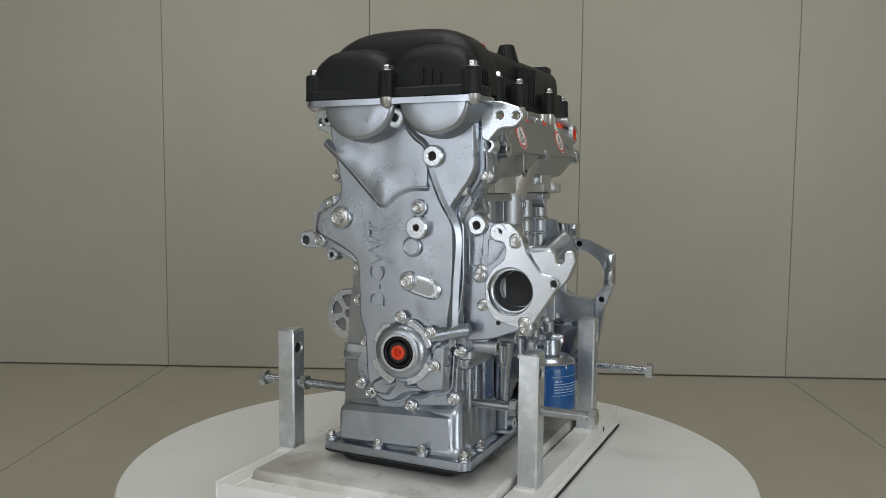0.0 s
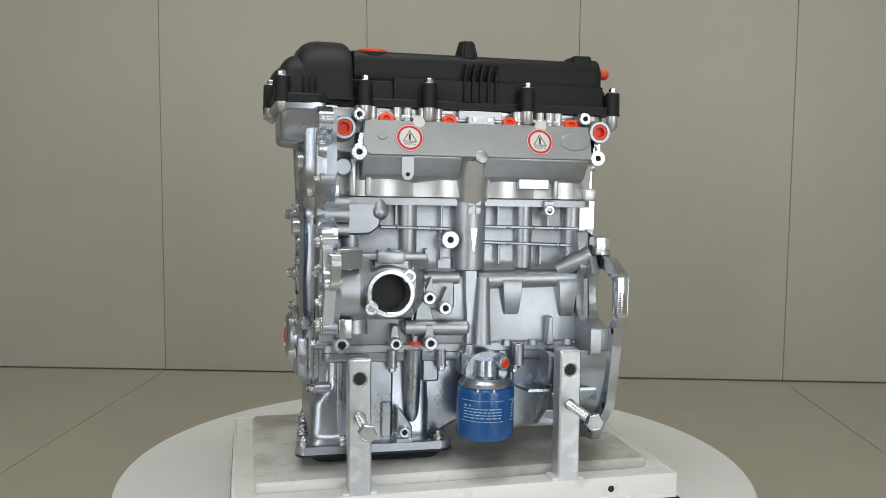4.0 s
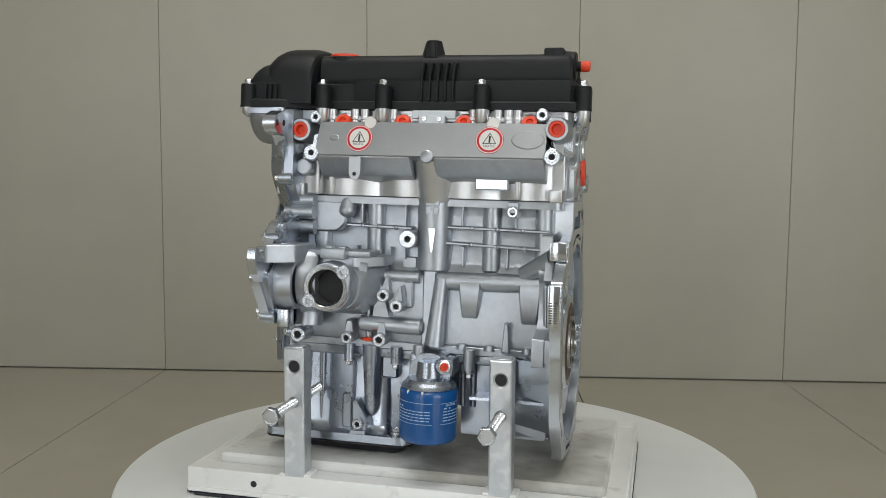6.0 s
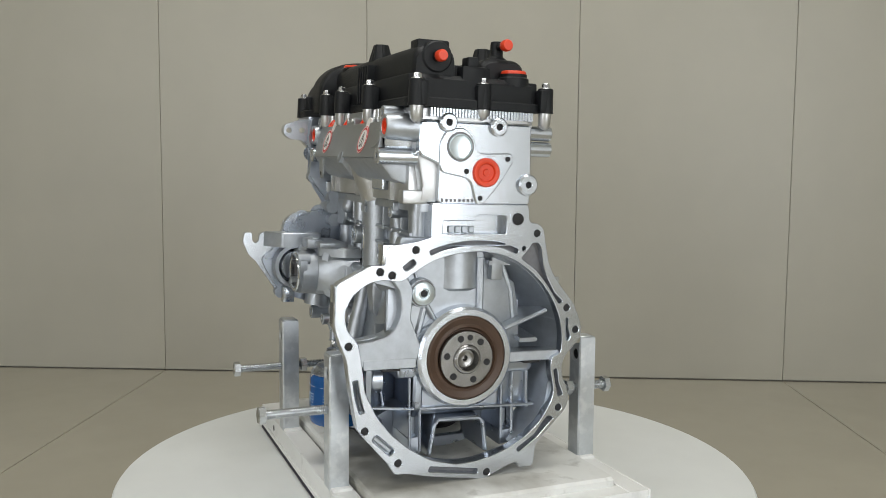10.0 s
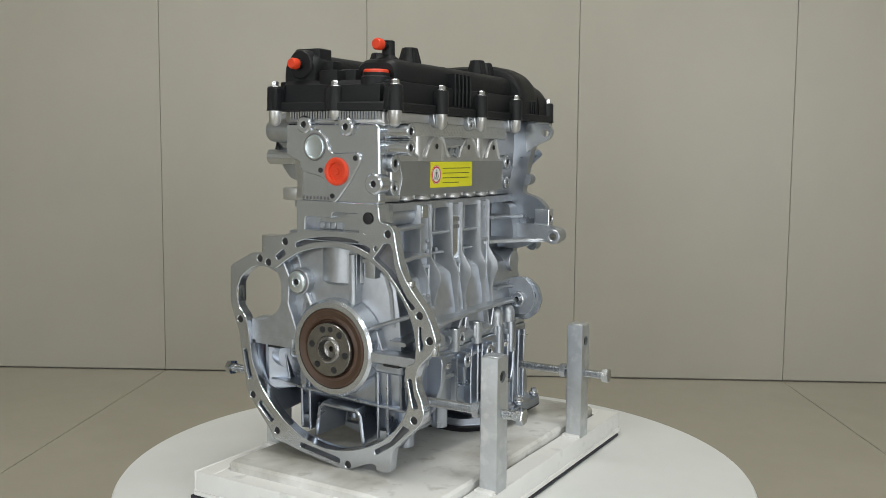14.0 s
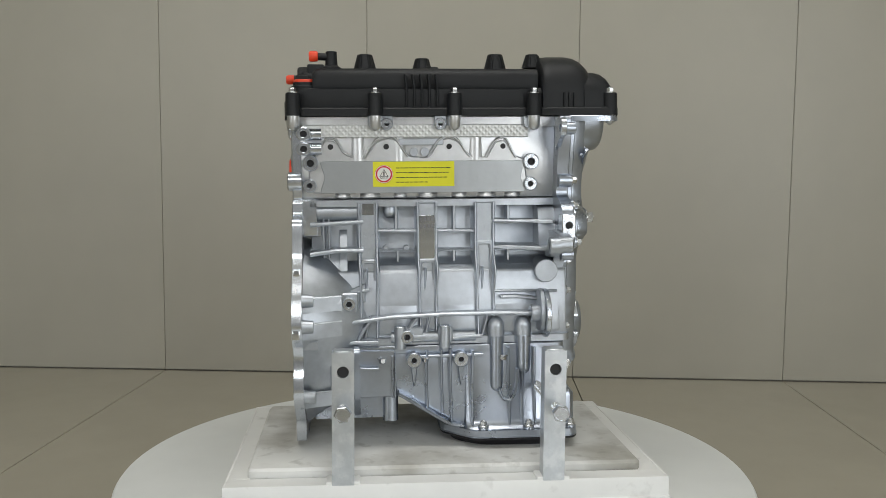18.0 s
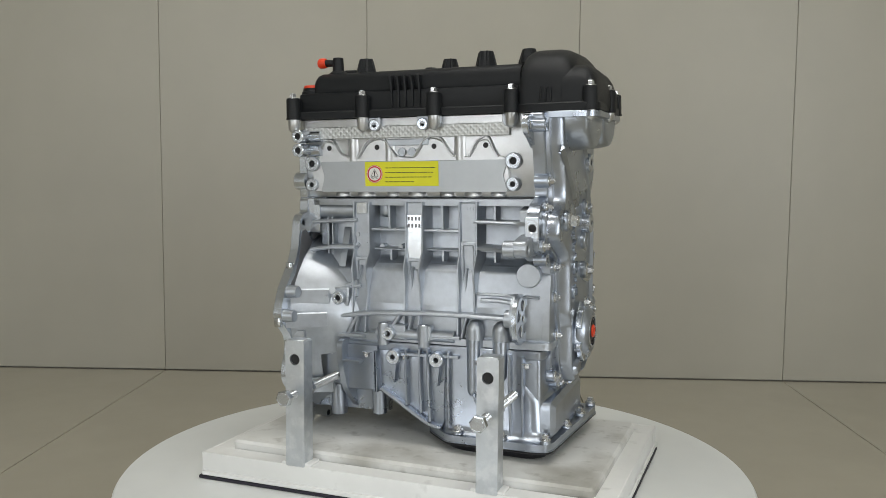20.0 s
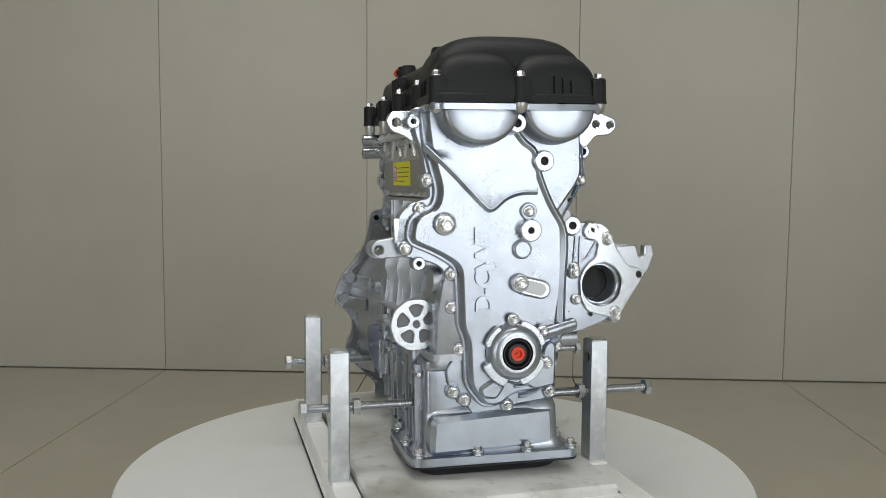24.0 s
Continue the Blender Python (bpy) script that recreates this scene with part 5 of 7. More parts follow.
    lathe(bm, on("rear", 0.2226, -0.062, 0.032), [(0.0196, 0.0), (0.0194, 0.0006), (0.0172, 0.0006)], 28)
    part("shadow_ring", bm, HOLEGREY, rear)
    bm = B()
    lathe(bm, on("rear", 0.2226, -0.0235, -0.001), [(0.0195, 0), (0.0195, 0.0025), (0.0182, 0.0045), (0.0150, 0.0048), (0.0124, 0.0038), (0.0112, 0.0007), (0.005, 0.0007), (0.0042, 0.0022), (0, 0.0022)], 32)
    part("plug", bm, RED, rear, "large orange-red plastic plug")
    for y, z, r in ((-0.080, 0.063, 0.0125), (-0.007, 0.060, 0.0125), (0.040, -0.016, 0.0145)):
        bm = B()
        boss(bm, (0.205, y, z), (0.2265, y, z), r, 0.0045, 0.012, ch=0.002)
        part("stud_boss", bm, MACH, rear)
    for y, z in ((0.008, 0.018), (-0.052, 0.0), (-0.031, -0.035)):
        hole_disc("rear", 0.2232, y, z, 0.0036, rear)
    for k in range(9):
        bm = B()
        box(bm, 0.2192, 0.2199, -0.086 + 0.0062 * k, -0.0825 + 0.0062 * k, -0.041, -0.0365)
        part("stamped_mark", bm, HOLEGREY, rear)
    for i in range(4):
        for j in range(2):
            bm = B()
            box(bm, 0.198, 0.2050, -0.068 + 0.0102 * i, -0.060 + 0.0102 * i, -0.0945 + 0.0115 * j, -0.0850 + 0.0115 * j, 0.001, 1)
            part("cast_mark", bm, CAST, rear)
    bm = B()
    pierced(bm, rounded([(-0.098, -0.1), (-0.098, DECK), (0.044, DECK), (0.044, -0.1)], 0.003), [rounded([(-0.082, -0.098), (-0.082, -0.066), (-0.034, -0.066), (-0.034, -0.058), (0.012, -0.058), (0.012, -0.098)], 0.004)], "x", 0.19, 0.2262, 0.001)
    box(bm, 0.185, 0.2080, -0.092, 0.03, -0.1, DECK)
    part("rear_bridge", bm, MACH, block)
    hole_disc("rear", 0.2274, 0.0285, -0.063, 0.0083, block)
    # stubs on the exhaust corner at the flywheel end
    bm = B()
    for z in (0.055, 0.033):
        boss(bm, (0.205, 0.03, z), (0.205, 0.083, z), 0.0105, 0.005, 0.012)
        cyl(bm, (0.18, 0.05, z), (0.207, 0.05, z), 0.009, n=18)
    parts("stub", bm, MACH, head)
    # exhaust side: knurled band, port arches, flange plate
    bm = B()
    prism(bm, rect(-0.135, 0.212, 0.050, RIM - 0.013, 0.002), "y", 0.03, 0.0525, 0.001)
    part("knurled_band", bm, KNURL, head, "diamond-textured cast band")
    bm = B()
    prism(bm, rounded([(0.200, -0.034), (0.200, 0.018), (0.188, 0.022), (0.178, 0.046), (0.160, 0.046), (0.146, 0.026), (0.116, 0.018), (0.098, 0.044), (0.080, 0.050), (0.066, 0.046), (0.050, 0.022), (0.018, 0.020), (0.002, 0.046), (-0.014, 0.050), (-0.030, 0.042), (-0.044, 0.022),
                       (-0.072, 0.020), (-0.084, 0.044), (-0.100, 0.046), (-0.112, 0.022), (-0.130, 0.018), (-0.136, -0.034)], 0.008, 3), "y", 0.02, 0.0475, 0.002)
    ports = part("exhaust_flange", bm, HEADMAT, head)
    for pts in ([(0.192, 0.019), (0.184, 0.030), (0.176, 0.045), (0.168, 0.049), (0.158, 0.045), (0.148, 0.028), (0.134, 0.021)], [(0.116, 0.019), (0.104, 0.040), (0.094, 0.049), (0.082, 0.052), (0.070, 0.049), (0.058, 0.032), (0.050, 0.021)],
                [(0.020, 0.020), (0.008, 0.040), (-0.002, 0.049), (-0.013, 0.052), (-0.026, 0.046), (-0.038, 0.028), (-0.046, 0.020)], [(-0.070, 0.019), (-0.080, 0.040), (-0.090, 0.048), (-0.100, 0.048), (-0.110, 0.028), (-0.116, 0.019)]):
        bm = B()
        ridge(bm, curve(pts), 0.0026, "y", 0.044, 0.0512, 0.0009, 0.0045)
        part("port_rim", bm, HEADMAT, ports)
    bm = B()
    for x in (0.126, 0.063, -0.054):
        cyl(bm, (x, 0.036, 0.0), (x, 0.036, 0.062), 0.013, n=20)
    parts("cast_column", bm, HEADMAT, head)
    bm = B()
    for x, z in ((0.1975, 0.0118), (0.199, -0.022), (-0.1394, 0.0123), (-0.1385, -0.022)):
        boss(bm, (x, 0.02, z), (x, 0.0535, z), 0.0125 if z > 0 else 0.0105, 0.0055 if z > 0 else 0.004, 0.012)
    parts("flange_lug", bm, CAST, head)
    bm = B()
    prism(bm, rounded([(0.184, 0.0145), (-0.131, 0.0145), (-0.123, -0.010), (-0.131, -0.034), (0.184, -0.034), (0.176, -0.010)], 0.005), "y", 0.046, 0.0498, 0.0006)
    plate = part("cover_plate", bm, GREYPLATE, head, "grey sheet-metal plate closing the exhaust ports")
    for x in (0.167, 0.083, -0.013, -0.096):
        hole_disc("exhaust", x, 0.0479, 0.036, 0.0042, ports)
    for x in (0.041, 0.024):
        bm = B()
        lathe(bm, on("exhaust", x, 0.0478, 0.028), [(0.0068, -0.002), (0.0065, 0.0012), (0.0052, 0.0012), (0.005, 0.0004), (0, 0.0004)], 18)
        part("cast_ring", bm, CAST, ports)
    bm = B()
    prism(bm, rect(-0.004, 0.064, 0.038, 0.048, 0.002), "y", 0.046, 0.050, 0.001)
    part("raised_mark", bm, CAST, ports)
    # ribbed joint face under the valve cover
    bm = B()
    for k in range(34):
        y = -0.106 + 0.0045 * k
        box(bm, 0.2185, 0.2270 - 0.03 * y, y, y + 0.0028, 0.070, RIM - 0.001)
    ribbed = part("ribbed_edge", bm, MACH, head)
    tagged(ribbed, kind="stuff")
    for x, r_ in ((0.150, 0.012), (0.108, 0.015), (0.062, 0.010), (0.020, 0.015), (-0.030, 0.012), (-0.072, 0.014), (-0.112, 0.012)):
        bm = B()
        cyl(bm, (x, 0.034, DECK + 0.001), (x, 0.034, DECK + 0.012), r_ * 1.1, r_, 20, 0.002)
        part("cast_column", bm, HEADMAT, head)
    # small lugs on the band under the valve cover
    bm = B()
    for x, z in ((0.082, 0.070), (0.001, 0.070), (0.101, 0.072), (-0.02, 0.072), (-0.135, 0.072)):
        boss(bm, (x, 0.03, z), (x, 0.060, z), 0.0095, 0.0035 if z == 0.070 else 0, 0.01)
        prism(bm, rect(x - 0.0095, x + 0.0095, z, RIM, 0.001), "y", 0.03, 0.059, 0.001)
    parts("rim_lug", bm, CAST, head)
    return head, cover_plate, plate


HEADMAT = mat("bright cast aluminium", (0.66, 0.67, 0.68), 0.34, 0.95, 0.10, 50, 0.25, 700, 0.08)


def knurl_material():
    m = mat("knurled cast aluminium", (0.60, 0.61, 0.60), 0.42, 0.9, 0.1, 60, 0.0)
    nt = m.node_tree
    tc = nt.nodes.new("ShaderNodeTexCoord")
    mp = nt.nodes.new("ShaderNodeMapping")
    mp.inputs["Rotation"].default_value = (0, radians(45), 0)
    nt.links.new(tc.outputs["Object"], mp.inputs["Vector"])
    h = []
    for d in ("X", "Z"):
        w = nt.nodes.new("ShaderNodeTexWave")
        w.bands_direction, w.inputs["Scale"].default_value = d, 46
        nt.links.new(mp.outputs[0], w.inputs["Vector"])
        h.append(w.outputs["Fac"])
    mx = nt.nodes.new("ShaderNodeMath")
    mx.operation = "MAXIMUM"
    nt.links.new(h[0], mx.inputs[0])
    nt.links.new(h[1], mx.inputs[1])
    bp = nt.nodes.new("ShaderNodeBump")
    bp.inputs["Strength"].default_value, bp.inputs["Distance"].default_value = 0.55, 0.0010
    nt.links.new(mx.outputs[0], bp.inputs["Height"])
    nt.links.new(bp.outputs[0], nt.nodes["Principled BSDF"].inputs["Normal"])
    return m


KNURL = knurl_material()
head, plate_in, plate_ex = build_head()


def build_valve_cover():
    bm = B()
    rim = rounded([(-0.258, -0.166), (-0.205, -0.166), (-0.170, -0.145), (-0.150, -0.136), (0.224, -0.138), (0.239, -0.126), (0.226, 0.050), (0.216, 0.064), (-0.140, 0.060), (-0.165, 0.074), (-0.260, 0.080), (-0.271, 0.068)], 0.012, 4)
    prism(bm, rim, "z", RIM, RIM + 0.012, 0.002)
    body = rounded([(-0.251, -0.158), (-0.205, -0.158), (-0.170, -0.138), (-0.150, -0.130), (0.220, -0.131), (0.232, -0.119), (0.220, 0.044), (0.210, 0.056), (-0.140, 0.053), (-0.165, 0.067), (-0.254, 0.073), (-0.264, 0.062)], 0.012, 4)
    prism(bm, body, "z", RIM + 0.008, RIM + 0.042, 0.006, 0.003)
    cover = part("valve_cover", bm, PLASTIC, engine, "black moulded plastic valve cover", sharp=30)

    # intake and exhaust cam humps
    def hump(y0, y1, top, x0, x1, r):
        bm = B()
        low = RIM + 0.03
        sec = rounded([(y0, low), (y0 + 0.003, top), (y1 - 0.003, top), (y1, low)], r, 6)
        rings = []
        for x, k in ((x0, 0.0), (x0 + 0.001, 0.0), (x1 - 0.010, 0.0), (x1 - 0.004, 0.35), (x1, 1.0)):
            ym = (y0 + y1) / 2
            rings.append([(x, ym + (u - ym) * (1 - 0.10 * k), low + (v - low) * (1 - 0.14 * k)) for u, v in sec])
        loft(bm, rings)
        return part("cam_hump", bm, PLASTIC, cover, sharp=30)
    hump(-0.128, -0.066, 0.1625, -0.150, 0.219, 0.020)
    hump(-0.022, 0.050, 0.1545, -0.150, 0.192, 0.022)
    bm = B()
    box(bm, -0.16, 0.205, -0.075, -0.01, RIM + 0.02, 0.140, 0.004)
    part("valley", bm, PLASTIC, cover)
    # shoulder steps of the long sides
    bm = B()
    box(bm, -0.095, 0.2195, -0.134, -0.11, RIM + 0.008, 0.124, 0.003)
    box(bm, -0.150, 0.2140, 0.03, 0.0565, RIM + 0.008, 0.1225, 0.003)
    part("shoulder", bm, PLASTIC, cover)

    # domes over the cam wheels at the timing end
    def dome(xs, y0, y1, top, power):
        bm = B()
        low = RIM + 0.006
        rings = []
        for x, t, sh in xs:
            ym, hw = (y0 + y1) / 2, (y1 - y0) / 2 - sh
            ring = []
            for k in range(33):
                a = math.pi * k / 32
                c, s_ = math.cos(a), math.sin(a)
                ring.append((x, ym + hw * math.copysign(abs(c) ** power, c), low + (top - low) * t * abs(s_) ** power))
            rings.append(ring)
        loft(bm, rings)
        return part("cam_wheel_dome", bm, PLASTIC, cover, sharp=30)
    dome([(-0.236, 0.50, 0.006), (-0.233, 0.70, 0.005), (-0.228, 0.83, 0.003), (-0.220, 0.925, 0.001), (-0.210, 0.98, 0.0), (-0.200, 1.0, 0.0), (-0.172, 1.0, 0.0), (-0.163, 0.985, 0.0), (-0.157, 0.94, 0.001), (-0.154, 0.86, 0.003)], -0.156, 0.070, 0.1765, 0.62)
    for y0, y1, top, dx in ((-0.157, -0.038, 0.1505, 0.003), (-0.048, 0.072, 0.1490, -0.007)):
        dome([(x + dx, t, sh) for x, t, sh in ((-0.260, 0.30, 0.005), (-0.2585, 0.52, 0.003), (-0.255, 0.72, 0.001), (-0.249, 0.87, 0.0), (-0.241, 0.965, 0.0), (-0.232, 1.0, 0.0), (-0.210, 1.0, 0.0))], y0, y1, top, 0.66)
    # screw towers
    towers = [("i", x, -0.147) for x in (-0.137, -0.046, 0.0975)] + [("i", 0.2365, -0.128)]
    towers += [("e", x, 0.064) for x in (0.099, -0.020, -0.141)] + [("e", 0.220, 0.066)]
    towers += [("t", -0.2615, -0.043), ("t", -0.250, -0.158), ("t", -0.257, 0.069), ("r", 0.224, -0.03)]
    for side, x, y in towers:
        bm = B()
        r = 0.0112
        lathe(bm, on("up", x, y, RIM), [(0, 0), (r * 1.08, 0), (r, 0.004), (r * 0.96, 0.0315), (r * 0.86, 0.0335), (0, 0.0335)], 22)
        for dx, dy in ((0.0, 0.012 if y < -0.05 else -0.012),):
            box(bm, x - r * 0.95, x + r * 0.95, min(y, y + dy), max(y, y + dy), RIM, RIM + 0.031, 0.002)
        tower = part("screw_tower", bm, PLASTIC, cover)
        share("bolt", BOLT_S, tower, on("up", x, y, RIM + 0.0325, 30 * x * 100))
        bm = B()
        d = 0.011 if side in "tr" else 0.019
        lathe(bm, on("up", x, y, RIM - d), [(0, -0.004), (0.0055, -0.001), (0.0086, 0.003), (0.0092, d - 0.0002), (0, d - 0.0002)], 18)
        part("screw_boss", bm, HEADMAT, head)
    # cooling fins between the towers
    for k in range(5):
        bm = B()
        prism(bm, rounded([(0.006 + 0.0115 * k, RIM + 0.012), (0.0095 + 0.0115 * k, RIM + 0.012), (0.0095 + 0.0115 * k, 0.128), (0.013 + 0.0115 * k, 0.148), (0.0095 + 0.0115 * k, 0.148), (0.006 + 0.0115 * k, 0.128)], 0.001, 2), "y", -0.115, -0.1385, 0.001)
        part("fin", bm, PLASTIC, cover)
        bm = B()
        prism(bm, rounded([(0.004 + 0.0115 * k, RIM + 0.014), (0.0075 + 0.0115 * k, RIM + 0.014), (0.0075 + 0.0115 * k, 0.125), (0.0095 + 0.0115 * k, 0.144), (0.006 + 0.0115 * k, 0.144), (0.004 + 0.0115 * k, 0.125)], 0.001, 2), "y", 0.04, 0.0605, 0.001)
        part("fin", bm, PLASTIC, cover)
    for k in range(3):
        for y0, y1, x in ((-0.1495, -0.1615, -0.222 + 0.008 * k), (0.058, 0.0725, -0.187 - 0.0075 * k)):
            bm = B()
            box(bm, x, x + 0.002, min(y0, y1), max(y0, y1), RIM + 0.012, RIM + 0.034, 0.0006, 1)
            part("fin", bm, PLASTIC, cover)
        bm = B()
        box(bm, -0.2605, -0.250, -0.094 - 0.012 * k, -0.0915 - 0.012 * k, RIM + 0.014, RIM + 0.036 - 0.003 * k, 0.0006, 1)
        part("fin", bm, PLASTIC, cover)
    # pegs on top, that hold a trim cover
    for x, y, z, h, w in ((0.0165, -0.105, 0.160, 0.023, 1.0), (0.113, 0.018, 0.152, 0.024, 1.0), (-0.088, 0.018, 0.152, 0.025, 1.0), (0.008, 0.004, 0.152, 0.0065, 0.8), (-0.150, 0.0, 0.160, 0.019, 0.9)):
        bm = B()
        rings = []
        for r_, hh in ((0.0165, 0.0), (0.0155, 0.003), (0.0105, h), (0.0095, h + 0.002)):
            rings.append([(x + r_ * w * k * math.cos(radians(a)), y + r_ * w * k * math.sin(radians(a)), z - 0.002 + hh) for a, k in ((60 * i + d, k) for i in range(6) for d, k in ((0, 1.13), (6, 1.13), (10, 1.0), (28, 1.0), (50, 1.0), (55, 1.13)))])
        loft(bm, rings)
        part("peg", bm, PLASTIC, cover)
    # oil filler with its orange lid, breather stubs with orange caps
    bm = B()
    lathe(bm, on("up", -0.121, -0.098, 0.151), [(0.026, 0), (0.026, 0.008), (0.024, 0.010), (0, 0.010)], 28)
    filler = part("filler_neck", bm, PLASTIC, cover)
    bm = B()
    lathe(bm, on("up", -0.121, -0.100, 0.158), [(0.0225, 0), (0.0225, 0.005), (0.021, 0.0065), (0.012, 0.0065), (0.011, 0.005), (0, 0.005)], 28)
    part("plug", bm, RED, filler, "flat orange-red plastic plug")
    bm = B()
    box(bm, 0.178, 0.206, -0.118, -0.072, 0.13, 0.1705, 0.003)
    cyl(bm, (0.2, -0.095, 0.147), (0.222, -0.095, 0.147), 0.0215, 0.0205, 28, 0.002)
    cyl(bm, (0.22, -0.095, 0.147), (0.238, -0.095, 0.147), 0.0072, n=16)
    stub = part("breather_stub", bm, PLASTIC, cover)
    bm = B()
    lathe(bm, on("rear", 0.2275, -0.095, 0.147), [(0.0068, 0), (0.0078, 0.002), (0.0078, 0.010), (0.0062, 0.0135), (0, 0.0135)], 20)
    part("plug", bm, RED, stub, "orange-red plastic cap")
    bm = B()
    lathe(bm, on("up", 0.164, 0.016, 0.150), [(0.016, 0), (0.015, 0.006), (0.0095, 0.010), (0.0085, 0.030), (0.0065, 0.031), (0, 0.031)], 20)
    cyl(bm, (0.164, 0.016, 0.172), (0.192, 0.018, 0.1735), 0.0055, n=14)
    elbow = part("vent_elbow", bm, PLASTIC, cover)
    bm = B()
    lathe(bm, on("rear", 0.184, 0.018, 0.1733), [(0.0062, 0), (0.0075, 0.001), (0.0082, 0.005), (0.0082, 0.011), (0.0066, 0.0135), (0, 0.0135)], 20)
    part("plug", bm, RED, elbow, "orange-red plastic cap")
    bm = B()
    lathe(bm, on("up", 0.204, 0.024, 0.115), [(0.021, 0), (0.021, 0.012), (0.0185, 0.014), (0.0185, 0.018), (0, 0.018)], 24)
    port = part("valve_port", bm, PLASTIC, cover)
    bm = B()
    lathe(bm, on("up", 0.204, 0.024, 0.132), [(0.0175, 0), (0.0175, 0.004), (0.016, 0.0055), (0, 0.0055)], 24)
    part("plug", bm, RED, port, "flat orange-red plastic plug")
    # sensor housing on the flywheel end
    bm = B()
    box(bm, 0.196, 0.2235, -0.060, -0.028, 0.112, 0.138, 0.003)
    box(bm, 0.200, 0.222, -0.052, -0.036, 0.136, 0.150, 0.002)
    box(bm, 0.19, 0.2245, -0.118, 0.045, RIM + 0.008, 0.118, 0.004)
    part("sensor_housing", bm, PLASTIC, cover)
    return cover


cover = build_valve_cover()


def build_timing_cover():
    out = rounded([(0.087, 0.081), (0.084, 0.050), (0.075, 0.020), (0.066, -0.025), (0.064, -0.040), (0.092, -0.048), (0.108, -0.062), (0.113, -0.106), (0.104, -0.119), (0.064, -0.128), (0.046, -0.139), (0.045, -0.216), (0.036, -0.232), (0.034, -0.263), (0.046, -0.278), (0.042, -0.302),
                   (0.021, -0.325), (0.004, -0.350), (-0.030, -0.353), (-0.051, -0.335), (-0.108, -0.330), (-0.112, -0.274), (-0.122, -0.240), (-0.158, -0.236), (-0.197, -0.222), (-0.219, -0.205), (-0.238, -0.172), (-0.243, -0.157), (-0.213, -0.135), (-0.196, -0.107), (-0.180, -0.084), (-0.134, -0.074),
                   (-0.128, -0.062), (-0.150, -0.036), (-0.164, -0.018), (-0.160, 0.026), (-0.166, 0.044), (-0.160, 0.081)], 0.008, 3)
    inner = rounded([(0.075, 0.081), (0.070, 0.030), (0.055, -0.030), (0.060, -0.052), (0.092, -0.066), (0.098, -0.098), (0.058, -0.116), (0.030, -0.134), (0.028, -0.218), (0.020, -0.236), (0.018, -0.300),
                     (-0.004, -0.330), (-0.026, -0.330), (-0.046, -0.315), (-0.102, -0.312), (-0.108, -0.235), (-0.120, -0.160), (-0.120, -0.084), (-0.112, -0.066), (-0.140, -0.030), (-0.150, -0.012), (-0.148, 0.081)], 0.012, 4)
    bm = B()
    pierced(bm, out, [circ(-0.188, -0.170, 0.0312, 32)], "x", -0.176, -0.1945, 0.0015)
    prism(bm, inset(inner, -0.004), "x", -0.19, -0.2015, 0.0014)
    prism(bm, inner, "x", -0.2, -0.2185, 0.0035, 0.002)
    cov = part("timing_cover", bm, DIE, engine, "satin die-cast timing cover")
    # halves of the cam wheel housings
    for y, r in ((0.006, 0.054), (-0.104, 0.051)):
        bm = B()
        ring = lambda k, dz: [(y + (r * k) * math.cos(radians(a)), min(RIM - 0.001, RIM - 0.001 - (r * 0.98 - dz) * abs(math.sin(radians(a))) ** 0.9)) for a in range(180, 361, 9)]
        rings = [[(x, u, v) for u, v in ring(k, dz)] for x, k, dz in ((-0.195, 1.06, -0.004), (-0.225, 1.03, -0.002), (-0.243, 1.0, 0.0), (-0.2485, 0.975, 0.0015), (-0.2515, 0.93, 0.004), (-0.2525, 0.88, 0.007), (-0.2528, 0.5, 0.026))]
        loft(bm, rings)
        part("cam_wheel_housing", bm, DIE, cov)
    bm = B()
    prism(bm, rounded([(-0.258, -0.166), (-0.19, -0.166), (-0.19, 0.078), (-0.260, 0.080), (-0.271, 0.068)], 0.01), "z", RIM - 0.009, RIM - 0.0004, 0.001)
    part("top_rim", bm, DIE, cov)
    # raised ribs
    lines = [[(0.076, 0.030), (0.040, -0.004), (-0.004, -0.050), (-0.014, -0.056), (-0.022, -0.052), (-0.036, -0.041), (-0.058, -0.034), (-0.082, -0.034)],
             [(-0.050, 0.050), (-0.062, 0.034), (-0.078, 0.020), (-0.082, -0.004), (-0.100, -0.050), (-0.118, -0.082), (-0.122, -0.110), (-0.118, -0.160), (-0.114, -0.232), (-0.10, -0.244)],
             [(-0.118, -0.084), (-0.134, -0.058), (-0.152, -0.030), (-0.158, -0.010), (-0.154, 0.040)]]
    for ln, w, a0, a1 in zip(lines, (0.004, 0.0035, 0.003), (-0.2175, -0.2175, -0.190), (-0.2230, -0.2230, -0.2040)):
        bm = B()
        ridge(bm, curve(ln), w, "x", a0, a1, 0.0014, w + 0.009)
        part("rib", bm, DIE, cov)
    # wedge between the cam wheel housings, leaning back upwards
    bm = B()
    low_line = curve([(0.070, 0.024), (0.040, -0.004), (0.014, -0.031), (-0.004, -0.050), (-0.014, -0.056), (-0.022, -0.052), (-0.036, -0.041), (-0.058, -0.034), (-0.080, -0.034)], 3)
    rings = []
    for u, v in low_line:
        top = 0.034 - 0.012 * abs(u + 0.01) / 0.08
        rings.append([(-0.212, u, v), (-0.2222, u, v), (-0.2226, u, v + 0.002), (-0.2196, u, v + (top - v) * 0.5), (-0.2188, u, top), (-0.212, u, top)])
    loft(bm, rings)
    part("wedge", bm, DIE, cov)
